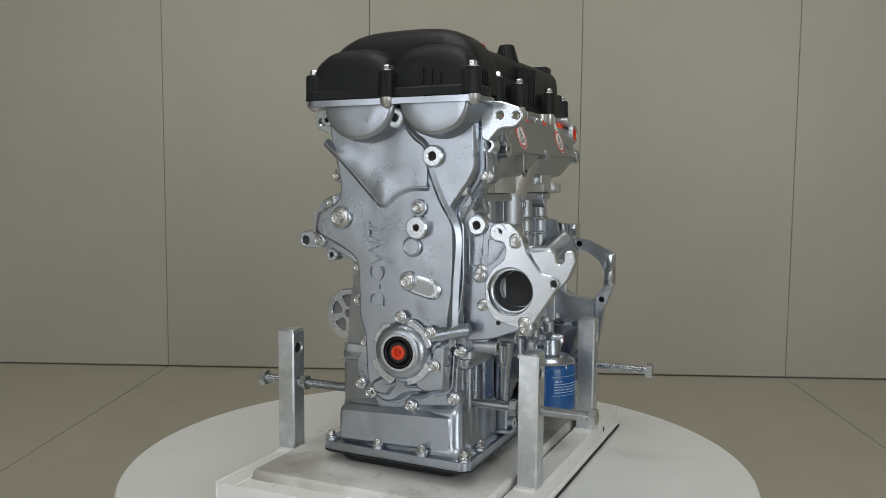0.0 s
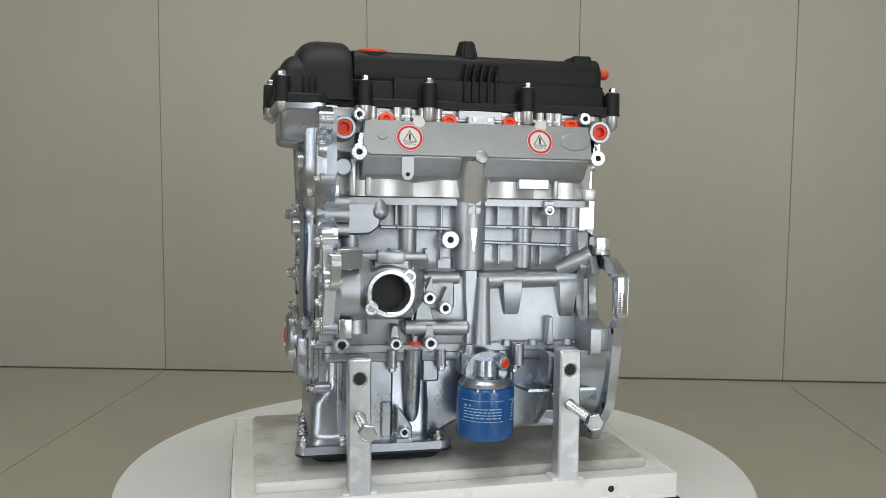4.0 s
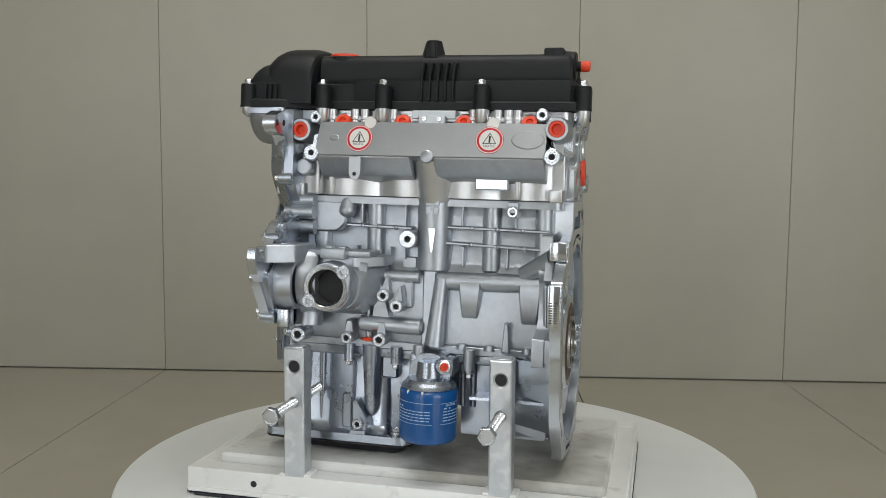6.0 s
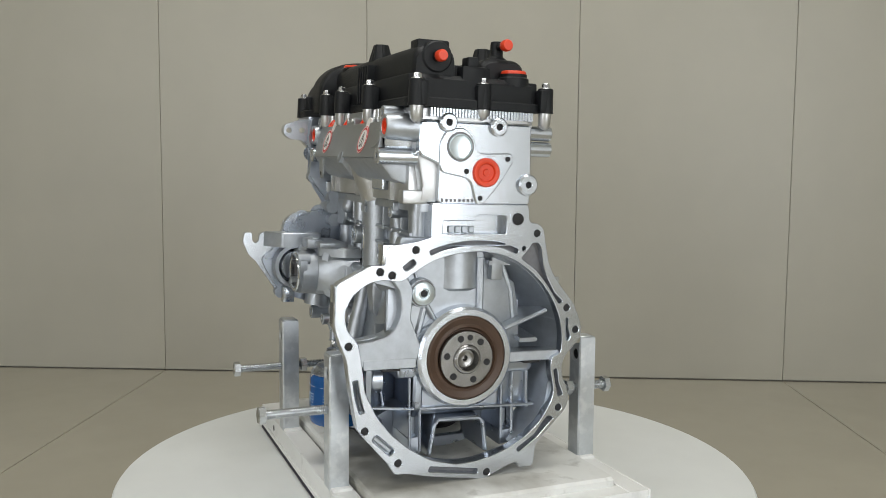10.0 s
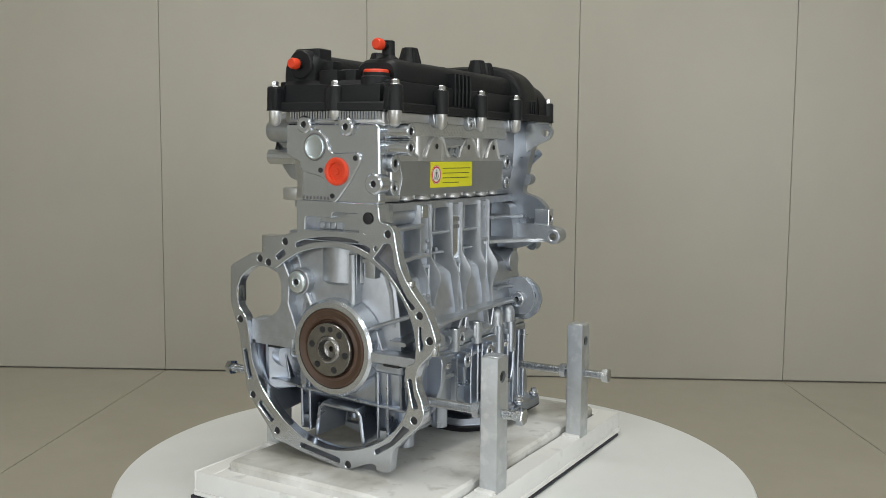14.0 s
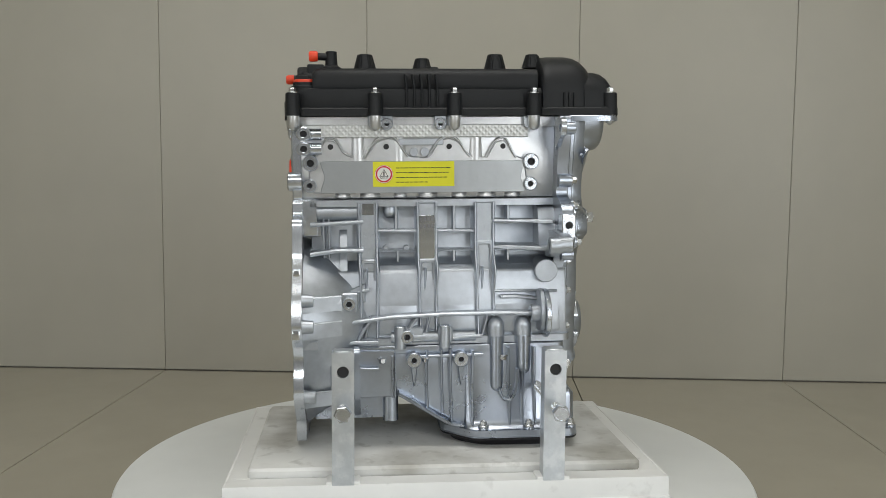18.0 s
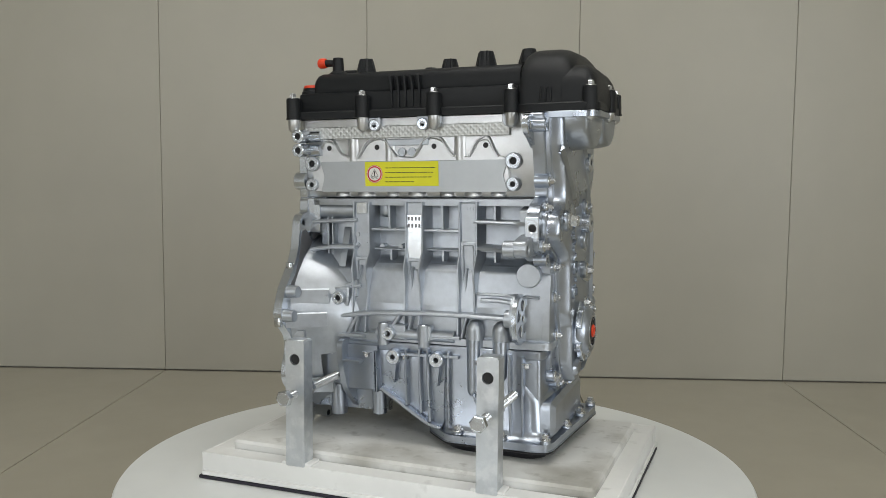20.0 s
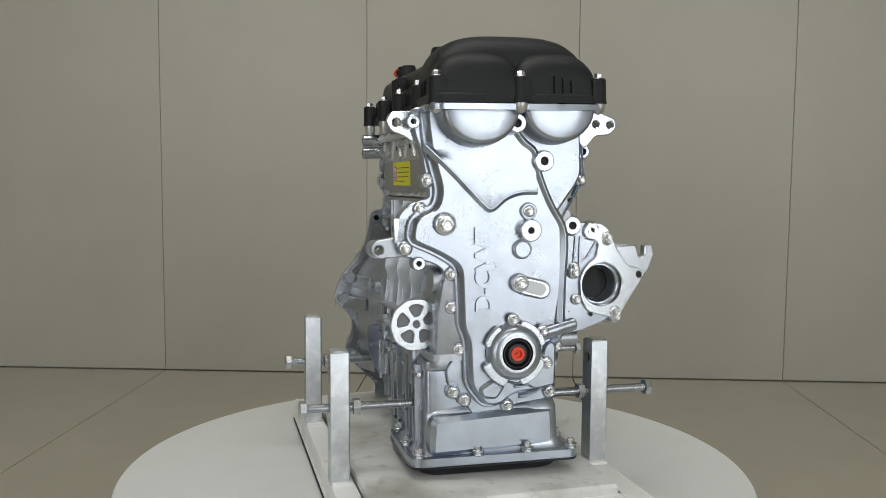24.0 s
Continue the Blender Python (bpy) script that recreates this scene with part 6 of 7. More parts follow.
    # bosses
    for y, z, r, x, hole in ((-0.090, 0.007, 0.0145, -0.2265, 0.0058), (-0.068, -0.061, 0.0118, -0.2235, 0.0), (-0.068, -0.087, 0.0155, -0.2315, 0.0045), (-0.058, -0.113, 0.0135, -0.2245, 0.0), (0.051, -0.075, 0.0155, -0.2245, 0.0),
                             (-0.045, 0.057, 0.013, -0.2445, 0.0055), (-0.053, -0.159, 0.013, -0.2265, 0.0), (-0.142, -0.084, 0.0135, -0.201, 0.0055), (-0.172, -0.093, 0.0125, -0.199, 0.005), (-0.158, 0.020, 0.0105, -0.201, 0.005)):
        bm = B()
        boss(bm, (-0.19, y, z), (x, y, z), r + 0.003, hole, 0.012, r, 24, 0.0015)
        part("boss", bm, MACH if hole else DIE, cov)
    for y, z, x, me in ((-0.068, -0.061, -0.2235, BOLT_S), (0.051, -0.075, -0.2245, BOLT_L), (-0.053, -0.159, -0.2265, BOLT_M)):
        bolt("front", x, y, z, me, cov)
    bm = B()
    lathe(bm, on("front", -0.2243, -0.058, -0.113), [(0.0118, 0), (0.0112, 0.0012), (0.010, 0.0), (0, 0)], 24)
    part("cast_ring", bm, DIE, cov)
    bm = B()
    prism(bm, slot(-0.060, -0.163, -0.086, -0.170, 0.0135), "x", -0.215, -0.2245, 0.003)
    pad = part("tensioner_window", bm, MACH, cov)
    bm = B()
    prism(bm, slot(-0.066, -0.1645, -0.083, -0.1692, 0.0085), "x", -0.222, -0.2252, 0.0)
    part("window_recess", bm, GREYPLATE, pad)
    # rim screws
    for y, z in ((0.036, -0.145), (0.037, -0.191), (0.027, -0.250), (0.036, -0.310), (0.079, -0.055), (0.068, -0.017), (0.100, -0.108), (0.020, -0.322), (-0.042, -0.335), (-0.106, -0.320), (-0.116, -0.254), (-0.196, -0.106), (-0.155, -0.020), (-0.209, -0.217), (-0.145, -0.151)):
        bm = B()
        boss(bm, (-0.178, y, z), (-0.1985, y, z), 0.0105, 0, 0.01, 0.0098, 18)
        part("screw_boss", bm, DIE, cov)
        bolt("front", -0.1982, y, z, BOLT_S, cov)
    for y, z in ((0.086, 0.062), (0.082, -0.129)):
        bm = B()
        boss(bm, (-0.18, y, z), (-0.199, y, z), 0.0095, 0.0035, 0.01)
        part("screw_boss", bm, DIE, cov)
    # engine lifting lug on the exhaust corner
    bm = B()
    pierced(bm, rounded([(0.070, 0.078), (0.112, 0.077), (0.120, 0.064), (0.112, 0.050), (0.098, 0.046), (0.070, 0.028)], 0.006), [circ(0.105, 0.062, 0.006, 16)], "x", -0.172, -0.180, 0.001)
    part("lifting_lug", bm, MACH, cov)
    bm = B()
    pierced(bm, rounded([(-0.150, 0.030), (-0.150, 0.078), (-0.178, 0.076), (-0.206, 0.066), (-0.208, 0.052), (-0.196, 0.042), (-0.176, 0.042), (-0.160, 0.024)], 0.006), [circ(-0.198, 0.057, 0.0048, 12), circ(-0.176, 0.058, 0.0048, 12)], "x", -0.185, -0.205, 0.0015)
    part("lifting_lug", bm, MACH, cov)
    # crankshaft seal housing
    bm = B()
    prism(bm, rounded([(-0.044 + 0.040 * math.cos(radians(a)) * k, -0.254 + 0.040 * math.sin(radians(a)) * k) for a, k in ((0, 1.02), (30, 1.05), (60, 1.0), (85, 1.22), (95, 1.22), (120, 1.05), (140, 1.3), (152, 1.3), (175, 1.0), (195, 1.3), (207, 1.3), (230, 1.1), (265, 1.25), (300, 1.15), (330, 1.25))], 0.006), "x", -0.21, -0.2275, 0.004, 0.003)
    lathe(bm, on("front", -0.222, -0.044, -0.254), [(0.0400, 0), (0.0375, 0.009), (0.0330, 0.0145), (0.0285, 0.0165), (0.0225, 0.0165), (0.0216, 0.008), (0, 0.008)], 48)
    seal = part("seal_housing", bm, DIE, cov)
    bm = B()
    lathe(bm, on("front", -0.2383, -0.044, -0.254), [(0.0260, -0.002), (0.0257, 0.0005), (0.0222, 0.0005), (0.0216, -0.006)], 40)
    part("seal_rim", bm, MACH, seal)
    for a0, a1, r1 in ((100, 172, 0.046), (196, 262, 0.047), (285, 345, 0.049), (12, 62, 0.045)):
        bm = B()
        prism(bm, rounded([(-0.044 + r * math.cos(radians(a)), -0.254 + r * math.sin(radians(a))) for r, a in [(0.0370, a0), (r1, a0 + 4)] + [(r1, a0 + (a1 - a0) * k / 4) for k in (1, 2, 3)] + [(r1, a1 - 4), (0.0370, a1)] + [(0.0370, a1 - (a1 - a0) * k / 4) for k in (1, 2, 3)]], 0.003, 2), "x", -0.222, -0.2296, 0.0012)
        part("milled_face", bm, MACH, seal)
    bm = B()
    prism(bm, rounded([(-0.062, -0.304), (-0.056, -0.294), (-0.080, -0.276), (-0.088, -0.244), (-0.102, -0.240), (-0.108, -0.248), (-0.106, -0.306), (-0.074, -0.311)], 0.007), "x", -0.21, -0.2245, 0.003, 0.002)
    cyl(bm, (-0.2190, -0.070, -0.236), (-0.2150, -0.139, -0.2205), 0.0105, 0.0090, 20, 0.003)
    prism(bm, rounded([(0.010, -0.300), (0.006, -0.318), (-0.020, -0.322), (-0.036, -0.300), (-0.014, -0.286)], 0.008), "x", -0.21, -0.2245, 0.004, 0.003)
    part("cast_relief", bm, DIE, cov)
    for r, a0, a1, top_ in ((0.041, 275, 395, -0.2235), (0.056, 285, 372, -0.2215)):
        bm = B()
        ridge(bm, [(-0.052 + r * math.cos(radians(-a - 90 + 15)), -0.262 + r * math.sin(radians(-a - 90 + 15))) for a in range(a0 - 270, a1 - 270, 8)], 0.0035, "x", -0.215, top_, 0.0014, 0.008)
        part("rib", bm, DIE, cov)
    bm = B()
    lathe(bm, on("front", -0.2352, -0.044, -0.254), [(0.0214, -0.001), (0.0205, 0), (0.0198, 0.003), (0.0185, 0.003), (0.0175, 0.0005), (0.0162, 0.002), (0.0150, 0.0), (0.0135, 0.003), (0.0102, 0.003), (0.0098, 0)], 36)
    part("front_seal", bm, BLACK, seal, "black rubber crankshaft seal")
    bm = B()
    lathe(bm, on("front", -0.2352, -0.044, -0.254), [(0.0099, 0), (0.0099, 0.0045), (0.0090, 0.0055), (0.0056, 0.0055), (0.0050, 0.001), (0.0022, 0.001), (0.0019, 0.004), (0, 0.004)], 32)
    part("plug", bm, RED, seal, "orange-red plastic plug")
    for a, r in ((88, 0.046), (146, 0.050), (201, 0.050)):
        bolt("front", -0.2262, -0.044 + r * math.cos(radians(a)), -0.254 + r * math.sin(radians(a)), BOLT_S, seal)
    # cast name, reading upwards
    m = Matrix.Translation((-0.2184, -0.013, -0.139)) @ Matrix(((0, 0, -1), (0, 1, 0), (1, 0, 0))).to_4x4()
    lettering("D-CVVT", 0.033, 0.0036, DIE, cov, m)
    # oil pump and coolant flange: the thick ring round the bore
    star = rounded([(-0.166, -0.084), (-0.183, -0.080), (-0.200, -0.091), (-0.210, -0.118), (-0.230, -0.146), (-0.246, -0.147), (-0.255, -0.158), (-0.248, -0.169), (-0.229, -0.196), (-0.214, -0.219), (-0.199, -0.218), (-0.165, -0.208), (-0.154, -0.188), (-0.1525, -0.160), (-0.164, -0.140), (-0.180, -0.129), (-0.183, -0.110), (-0.166, -0.098)], 0.007, 3)
    bm = B()
    pierced(bm, star, [circ(-0.188, -0.170, 0.0308, 40), circ(-0.177, -0.0895, 0.0052, 14), circ(-0.247, -0.158, 0.0046, 12)], "x", -0.184, -0.1992, 0.0012)
    pump = part("pump_flange", bm, MACH, cov, "bright machined pump flange with a deep bore")
    bm = B()
    lathe(bm, on("front", -0.192, -0.188, -0.170), [(0.0311, 0.007), (0.0306, 0.0065), (0.0302, -0.0045), (0.0290, -0.0055), (0.0272, -0.0055), (0.0258, -0.0085), (0.0248, -0.0330), (0, -0.0330)], 48)
    part("bore_ring", bm, MACH, pump)
    # near-black end disc, shade of the deep bore in its colour
    bm = B()
    lathe(bm, on("front", -0.1596, -0.188, -0.170), [(0.0244, 0.0012), (0.0238, 0.0002), (0, 0.0002)], 36)
    part("bore", bm, HOLE, pump)
    for y, z in ((-0.196, -0.102), (-0.208, -0.210)):
        bolt("front", -0.1990, y, z, BOLT_S, pump)
    for y, z, r_ in ((-0.177, -0.0895, 0.0052), (-0.247, -0.158, 0.0046), (-0.171, -0.2125, 0.003)):
        hole_disc("front", -0.1975, y, z, r_ * 0.98, pump)
    for y, z in ((-0.1465, -0.144), (-0.149, -0.190)):
        bolt("front", -0.1948, y, z, BOLT_S, cov)
    bm = B()
    pierced(bm, rounded([(-0.128, -0.094), (-0.150, -0.096), (-0.146, -0.140), (-0.128, -0.140)], 0.004), [rounded([(-0.131, -0.098), (-0.147, -0.099), (-0.1435, -0.137), (-0.131, -0.137)], 0.003)], "x", -0.193, -0.1968, 0.0008)
    pierced(bm, rounded([(-0.154, -0.098), (-0.184, -0.106), (-0.166, -0.132), (-0.152, -0.140)], 0.004), [rounded([(-0.157, -0.102), (-0.179, -0.108), (-0.164, -0.130), (-0.155, -0.135)], 0.003)], "x", -0.193, -0.1968, 0.0008)
    part("raised_frame", bm, DIE, cov)
    return cov


timing = build_timing_cover()


def build_coolant_housing():
    """The cast housing on the intake side, with the thermostat opening."""
    bm = B()
    prism(bm, rounded([(-0.134, -0.130), (-0.160, -0.118), (-0.180, -0.122), (-0.196, -0.146), (-0.200, -0.170), (-0.192, -0.196), (-0.178, -0.212), (-0.150, -0.225), (-0.130, -0.215)], 0.01), "x", -0.154, -0.128, 0.006, 0.004)
    pierced(bm, circ(-0.188, -0.170, 0.0375, 36), [circ(-0.188, -0.170, 0.0312, 36)], "x", -0.150, -0.178)
    prism(bm, rounded([(-0.118, -0.130), (-0.156, -0.126), (-0.167, -0.140), (-0.169, -0.190), (-0.160, -0.210), (-0.118, -0.222)], 0.012), "x", -0.16, -0.060, 0.008)
    # neck that widens from the round mouth into a blunt box at the block
    rings = []
    for y, cx, a, b, n in ((-0.1725, -0.1030, 0.0370, 0.0345, 2.2), (-0.164, -0.1010, 0.0425, 0.0355, 2.6), (-0.140, -0.0985, 0.0505, 0.0365, 3.4), (-0.112, -0.0970, 0.0580, 0.0395, 3.6)):
        rings.append([(cx + a * math.copysign(abs(math.cos(w)) ** (2 / n), math.cos(w)), y, -0.173 + b * math.copysign(abs(math.sin(w)) ** (2 / n), math.sin(w))) for w in [radians(9 * k + 1) for k in range(40)]])
    loft(bm, rings)
    prism(bm, rounded([(-0.125, -0.108), (-0.037, -0.108), (-0.041, -0.138), (-0.076, -0.172), (-0.125, -0.172)], 0.004), "z", -0.1445, -0.1285, 0.003)
    box(bm, -0.150, -0.050, -0.176, -0.13, -0.130, -0.1215, 0.002)
    cyl(bm, (-0.150, -0.150, -0.20), (-0.150, -0.155, -0.235), 0.02, n=20)
    h = part("coolant_housing", bm, CAST, engine)
    bm = B()
    pierced(bm, rounded([(-0.1392, -0.1937), (-0.1321, -0.2018), (-0.1258, -0.2018), (-0.1006, -0.209), (-0.0736, -0.1883), (-0.0699, -0.1568), (-0.0727, -0.1451), (-0.0862, -0.1424), (-0.1077, -0.1388), (-0.1366, -0.1568)], 0.014, 4), [circ(-0.1055, -0.173, 0.0262, 40)], "y", -0.190, -0.2025, 0.0012)
    lathe(bm, on("intake", -0.1055, -0.196, -0.173), [(0.038, -0.04), (0.0345, 0), (0.0262, 0)], 36)
    part("thermostat_flange", bm, CAST, h)
    bm = B()
    lathe(bm, on("intake", -0.1055, -0.2022, -0.173), [(0.0325, 0), (0.0318, 0.0022), (0.0270, 0.0022), (0.0260, 0.0012), (0.0256, -0.006)], 48)
    part("thermostat_ring", bm, POLISH, h, "bright turned ring")
    # bore wall in darkened grey, its inner shade painted in
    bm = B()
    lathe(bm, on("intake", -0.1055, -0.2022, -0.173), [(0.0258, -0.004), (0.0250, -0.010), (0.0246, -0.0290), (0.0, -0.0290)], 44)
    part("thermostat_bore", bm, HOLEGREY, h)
    # near-black disc that paints the shade at the bore's end
    bm = B()
    lathe(bm, on("intake", -0.1055, -0.2022, -0.173), [(0.0240, -0.0270), (0.0232, -0.0282), (0, -0.0282)], 32)
    part("bore", bm, HOLE, h)
    for x, z in ((-0.0805, -0.150), (-0.1315, -0.193)):
        bm = B()
        boss(bm, (x, -0.185, z), (x, -0.2045, z), 0.0098, 0.0042, 0.01)
        part("boss", bm, CAST, h)
    # mounting pad with its open slot
    bm = B()
    pierced(bm, rounded([(-0.1835, -0.236), (-0.180, -0.240), (-0.146, -0.214), (-0.142, -0.15), (-0.1835, -0.15)], 0.004), [slot(-0.172, -0.205, -0.162, -0.205, 0.0062)], "z", -0.138, -0.1135, 0.0015)
    part("mount_pad", bm, CAST, h)
    bm = B()
    prism(bm, rounded([(-0.212, -0.118), (-0.224, -0.1165), (-0.241, -0.115), (-0.246, -0.119), (-0.2475, -0.130), (-0.253, -0.134), (-0.2585, -0.130), (-0.259, -0.116), (-0.2705, -0.1155), (-0.2735, -0.131), (-0.264, -0.153), (-0.249, -0.166), (-0.224, -0.140)], 0.0035, 3), "x", -0.180, -0.1935, 0.0015)
    part("mount_horn", bm, MACH, h)
    bm = B()
    box(bm, -0.122, -0.084, -0.188, -0.16, -0.134, -0.118, 0.003)
    cyl(bm, (-0.114, -0.172, -0.13), (-0.114, -0.172, -0.116), 0.008, n=16)
    cyl(bm, (-0.094, -0.172, -0.13), (-0.094, -0.172, -0.116), 0.008, n=16)
    part("top_boss", bm, CAST, h)
    bm = B()
    box(bm, -0.176, -0.158, -0.21, -0.19, -0.232, -0.206, 0.002)
    part("square_lug", bm, MACH, h)
    # upper coolant neck bosses towards the timing end
    for x, y, z in ((-0.186, -0.128, -0.070), (-0.19, -0.124, -0.052), (-0.172, -0.124, -0.092)):
        bm = B()
        cyl(bm, (-0.2, y, z), (-0.155, y, z), 0.011, n=18)
        part("boss", bm, CAST, h)
    # row of drilled rail bosses
    for x, r, hr in ((-0.166, 0.0115, 0.0055), (-0.090, 0.009, 0.004), (-0.040, 0.010, 0.0045)):
        bm = B()
        boss(bm, (x, -0.11, -0.250), (x, -0.160, -0.250), r, hr, 0.012)
        prism(bm, [(x - r * 0.9, -0.25), (x + r * 0.9, -0.25), (x + r * 0.5, -0.225), (x - r * 0.5, -0.225)], "y", -0.11, -0.148, 0.002)
        part("boss", bm, CAST, block)
    for x in (0.018, 0.092):
        bm = B()
        lathe(bm, on("up", x, -0.150, -0.285), [(0, 0), (0.0085, 0), (0.0085, 0.03), (0.0075, 0.031), (0.004, 0.031), (0.004, 0.026), (0, 0.026)], 18)
        part("rail_column", bm, CAST, block)
    for x, z in ((-0.020, -0.285), (-0.092, -0.285), (0.090, -0.29)):
        bm = B()
        cyl(bm, (x, -0.138, -0.262), (x, -0.138, z), 0.0075, n=14)
        part("rail_column", bm, DIE, lower)
        share("bolt", BOLT_S, lower, on("down", x, -0.138, z))
    return h


coolant = build_coolant_housing()


def build_oil_filter():
    bm = B()
    x, y = 0.039, -0.168
    cyl(bm, (x, y + 0.03, -0.29), (x, y, -0.291), 0.030, 0.030, 28)
    box(bm, x - 0.034, x + 0.022, -0.158, -0.10, -0.2985, -0.264, 0.006)
    box(bm, x - 0.016, x + 0.034, -0.168, -0.10, -0.294, -0.268, 0.005)
    lathe(bm, Matrix.Translation((x, y, -0.312)), [(0, 0.004), (0.0385, 0.004), (0.0395, 0.006), (0.037, 0.010), (0.033, 0.0125), (0.031, 0.016), (0.019, 0.018), (0.017, 0.040), (0, 0.040)], 36)
    cyl(bm, (x + 0.006, y + 0.03, -0.277), (x + 0.024, y - 0.012, -0.277), 0.0125, 0.0102, 24)
    h = part("filter_housing", bm, DIE, engine)
    bm = B()
    d = Vector((0.022, -0.042, 0)).normalized()
    p = Vector((x + 0.024, y - 0.012, -0.277))
    lathe(bm, aim(p, p + d)[0], [(0.0062, -0.002), (0.0062, 0.002), (0.0055, 0.003), (0.003, 0.003), (0.0025, 0.001), (0, 0.001)], 22)
    part("plug", bm, RED, h, "orange-red plastic plug")
    bm = B()
    lathe(bm, aim(p, p + d)[0], [(0.0108, -0.003), (0.0106, 0.0008), (0.0100, 0.0012), (0.0064, 0.0012), (0.0062, -0.001)], 28)
    part("plug_rim", bm, MACH, h)
    bm = B()
    prof = [(0, -0.3915), (0.030, -0.3915), (0.033, -0.390), (0.0385, -0.3875), (0.0405, -0.384), (0.0412, -0.379), (0.0412, -0.322), (0.0405, -0.3175), (0.0385, -0.3145), (0.030, -0.3135), (0, -0.3135)]
    lathe(bm, Matrix.Translation((x, y, 0)), prof, 56)
    f = part("oil_filter", bm, BLUE, engine, "blue enamelled spin-on oil filter with pale print")
    f.matrix_basis = pose(0, 0, 0.006)
    # print on the can: a ruled frame and lines of small words
    def band(z0, z1, a0, a1, name="print"):
        bm = B()
        n = max(2, int(abs(a1 - a0) / 5))
        vs = []
        for i in range(n + 1):
            a = radians(a0 + (a1 - a0) * i / n)
            vs.append([bm.verts.new((x + 0.0414 * math.cos(a), y + 0.0414 * math.sin(a), z)) for z in (z0, z1)])
        for a, b in zip(vs, vs[1:]):
            bm.faces.new((a[0], b[0], b[1], a[1]))
        part(name, bm, BLUEINK, f)
    rng = random.Random(4)
    for a0, a1 in ((-158, -68), (-52, 5)):
        band(-0.3305, -0.3298, a0, a1, "ruled_line")
        band(-0.3596, -0.3589, a0, a1, "ruled_line")
        rows = 5
        for r in range(rows):
            z = -0.3375 - 0.0042 * r
            a = a0 + 6
            if r == 0:
                band(z - 0.001, z + 0.0012, a + 2, a + 9)
                band(z - 0.001, z + 0.0012, a + 14, a + 18)
                continue
            while a < a1 - 10:
                w = rng.uniform(5, 13)
                band(z - 0.0007, z + 0.0007, a, min(a1 - 4, a + w))
                a += w + 2.2
    for a in (-122, -88):
        bm = B()
        c = Vector((math.cos(radians(a)), math.sin(radians(a)), 0))
        m = Matrix.Translation((x + 0.0385 * c.x, y + 0.0385 * c.y, -0.3155))
        box(bm, -0.002, 0.002, -0.002, 0.002, -0.008, 0.002, 0.0008, 1)
        bmesh.ops.transform(bm, matrix=m, verts=bm.verts)
        part("crimp", bm, STEEL, f)
    m = Matrix.Translation((x + 0.0414 * math.cos(radians(-28)), y + 0.0414 * math.sin(radians(-28)), -0.3345)) @ Matrix.Rotation(radians(62), 4, "Z") @ FACE["intake"].to_4x4()
    lettering("CAUTION", 0.0042, 0.0003, BLUEINK, f, m @ Matrix.Translation((0, 0, -0.0003)))
    # side wall of the lower case towards the bell, with its plug
    bm = B()
    prism(bm, rounded([(0.055, -0.264), (0.206, -0.264), (0.206, -0.325), (0.180, -0.345), (0.055, -0.345)], 0.008), "y", -0.098, -0.1085, 0.003)
    part("side_wall", bm, DIE, lower)
    bm = B()
    prism(bm, [(0.2060, -0.176), (0.2060, -0.169), (0.125, -0.098), (0.116, -0.104)], "z", -0.264, -0.336, 0.002)
    part("bell_wall", bm, DIE, lower)
    bm = B()
    lathe(bm, on("intake", 0.1835, -0.172, -0.283), [(0.0148, -0.006), (0.0148, 0.001), (0.0135, 0.003), (0.010, 0.003), (0.009, 0.0), (0, 0.0)], 28)
    part("plug", bm, RED, lower, "orange-red plastic plug")
    bm = B()
    lathe(bm, on("intake", 0.1835, -0.172, -0.283), [(0.0205, -0.020), (0.0190, 0.0045), (0.0182, 0.0052), (0.0160, 0.0052), (0.0152, 0.0045), (0.0150, -0.004)], 28)
    part("plug_boss", bm, DIE, lower)
    for z in (-0.292, -0.314):
        bm = B()
        prism(bm, slot(0.095, z, 0.135, z, 0.0022), "y", -0.10, -0.112, 0.001)
        part("rib", bm, DIE, lower)


build_oil_filter()


def sticker_round(parent, m, r):
    """A round warning label: red ring, white field, black triangle with a bolt."""
    bm = B()
    lathe(bm, m, [(r, 0), (r, 0.0003), (r * 0.99, 0.0004), (0, 0.0004)], 48)
    s = part("warning_sticker", bm, REDINK, parent, "round red and white warning sticker")
    bm = B()
    lathe(bm, m, [(r * 0.96, 0.00041), (r * 0.96, 0.0005), (r * 0.90, 0.0005), (r * 0.90, 0.00041)], 48)
    part("white_ring", bm, WHITEPAPER, s)
    bm = B()
    lathe(bm, m, [(r * 0.74, 0.0004), (r * 0.74, 0.00052), (0, 0.00052)], 40)
    part("white_field", bm, WHITEPAPER, s)

    def flat(pts, h, material, name, holes=()):
        bm = B()
        pierced(bm, pts, list(holes), "z", 0.00045, h)
        bmesh.ops.transform(bm, matrix=m, verts=bm.verts)
        part(name, bm, material, s)
    tri = [(-0.50 * r, -0.28 * r), (0.50 * r, -0.28 * r), (0, 0.56 * r)]
    flat(tri, 0.0007, INK, "triangle", [inset(tri, 0.10 * r)])
    flat([(-0.06 * r, -0.2 * r), (0.06 * r, -0.2 * r), (0.07 * r, 0.30 * r), (-0.07 * r, 0.30 * r)], 0.0007, INK, "bolt_mark")
    lettering("NOTIC", 0.27 * r, 0.0001, INK, s, m @ Matrix.Translation((0, -0.52 * r, 0.0006)))
    return s


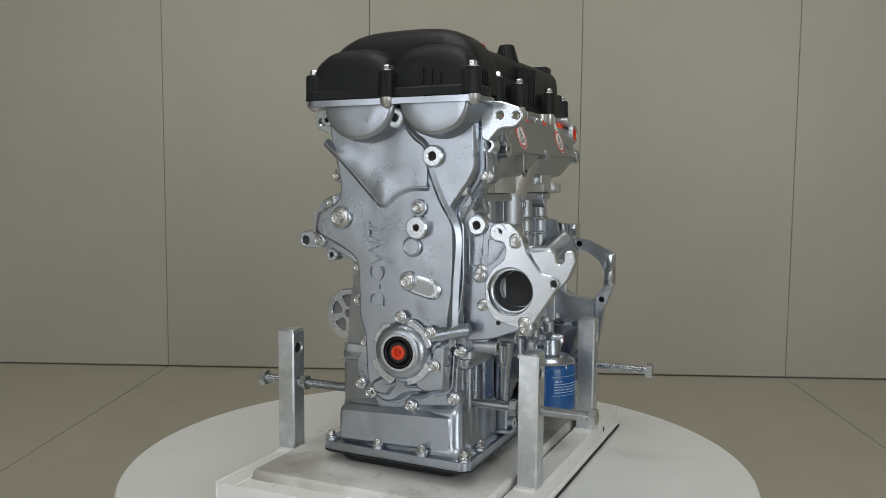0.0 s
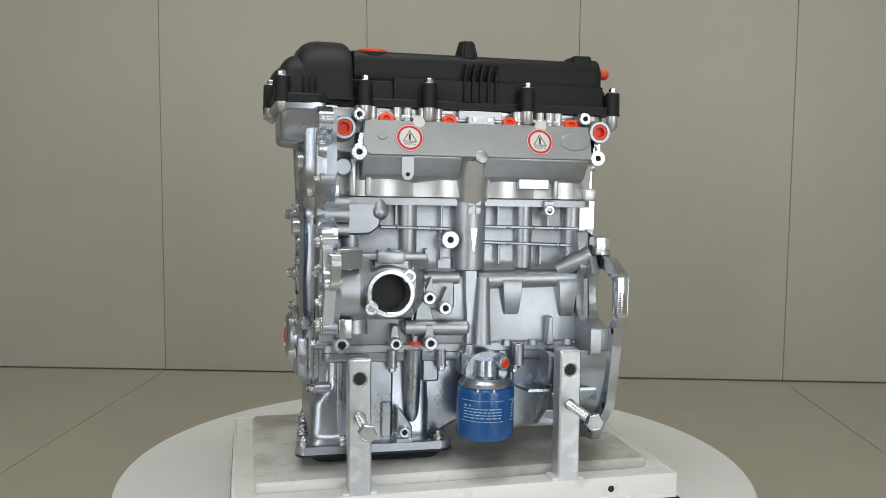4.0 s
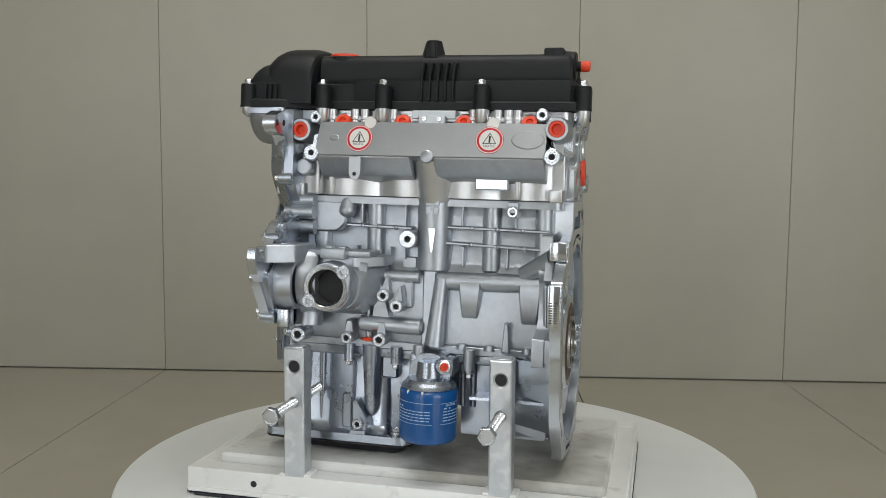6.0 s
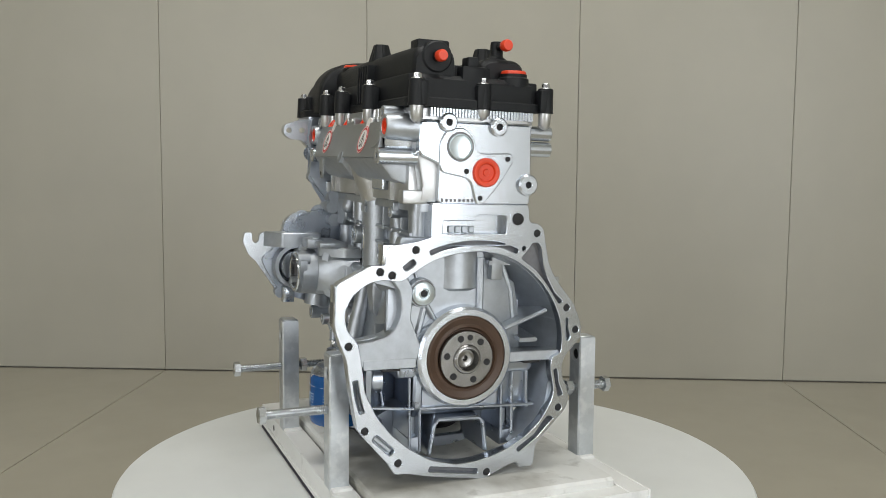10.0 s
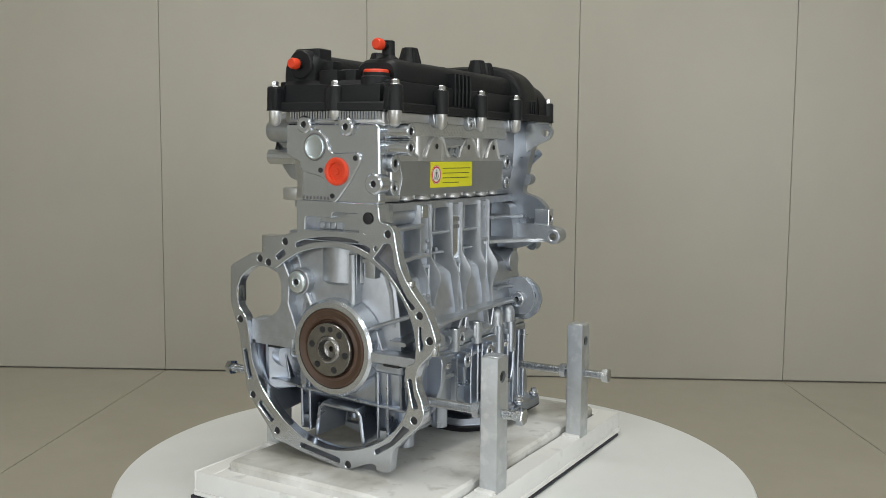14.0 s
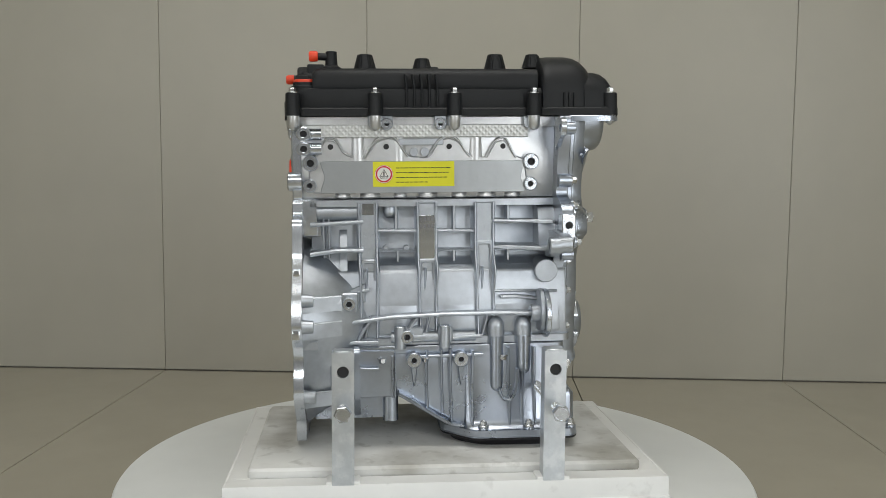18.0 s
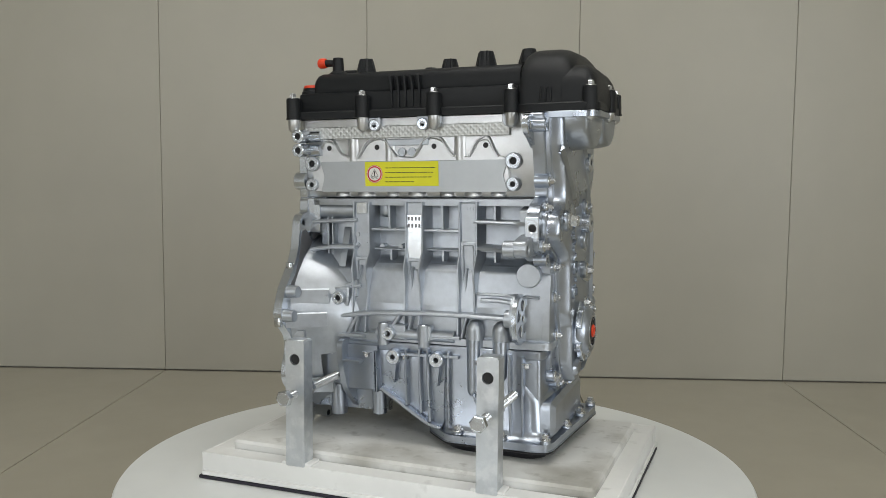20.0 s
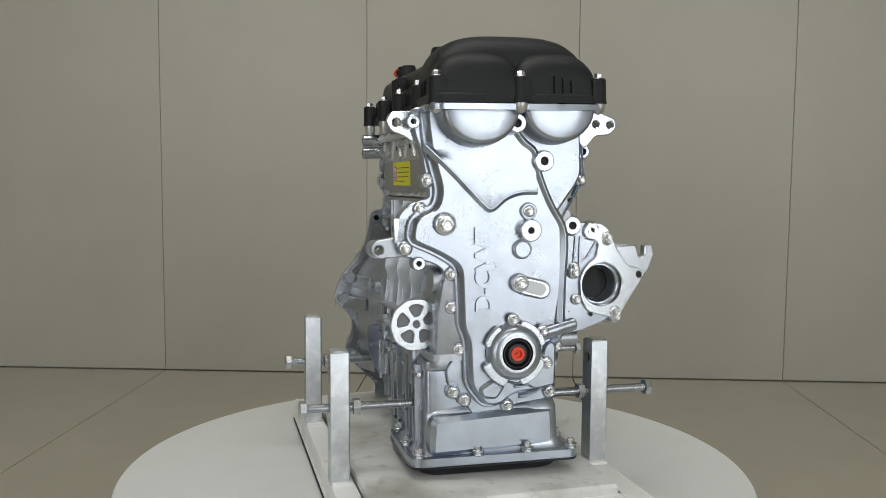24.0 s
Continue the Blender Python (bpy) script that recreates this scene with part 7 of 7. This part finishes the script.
def build_stickers():
    front = Matrix.Translation((0, -0.0024, 0)) @ FACE["intake"].to_4x4()
    for x in (-0.102, 0.087):
        sticker_round(plate_in, front @ Matrix.Translation((x, 0.001, 0)), 0.0198)
    for x, r in ((-0.088, 0.0085), (0.09, 0.0085)):
        bm = B()
        lathe(bm, front @ Matrix.Translation((x, 0.025, -0.003)), [(r, 0), (r, 0.003), (0, 0.003)], 20)
        part("paper_tab", bm, WHITEPAPER, plate_in, "torn white paper tab")
    bm = B()
    lathe(bm, front @ Matrix.Translation((0.0, -0.024, -0.004)), [(0.009, 0), (0.009, 0.005), (0.007, 0.006), (0, 0.006)], 20)
    part("spigot", bm, CAST, plate_in)
    # yellow label on the exhaust plate
    m = on("exhaust", 0.0415, 0.0499, -0.0055)
    w, h = 0.062, 0.019
    bm = B()
    box(bm, -w, w, -h, h, 0, 0.0004)
    bmesh.ops.transform(bm, matrix=m, verts=bm.verts)
    lab = part("yellow_label", bm, YELLOW, plate_ex, "yellow paper label with small black print")
    rng = random.Random(7)
    for r in range(4):
        u = -0.027
        end = (0.056, 0.056, 0.054, 0.026)[r]
        while u < end - 0.004:
            k = rng.uniform(0.003, 0.009)
            bm = B()
            box(bm, u, min(end, u + k), 0.0087 - 0.0072 * r, 0.0099 - 0.0072 * r, 0.0004, 0.00055)
            bmesh.ops.transform(bm, matrix=m, verts=bm.verts)
            part("print", bm, INK, lab)
            u += k + 0.0011
    sticker_round(plate_ex, m @ Matrix.Translation((-0.0455, 0, 0.0003)), 0.0138)


build_stickers()


# ---- what turns ----
def motions():
    """Everything on the turntable goes round together, clockwise from above."""
    def angle(t):
        return 66.04 - 13.362 * t
    seconds = [0.5 * k for k in range(49)]
    walk(turntable, [(t, pose(0, 0, TABLE, 0, 0, angle(t))) for t in seconds])
    walk(stand, [(t, pose(0, 0, TABLE + 0.0005, 0, 0, angle(t))) for t in seconds])
    walk(slab, [(t, pose(0, 0, TABLE, 0, 0, angle(t))) for t in seconds])
    walk(engine, [(t, pose(0, 0, EYE, 0, 0, angle(t)) @ pose(0, 0, 0, -1.2, 0.9, 0)) for t in seconds])


motions()
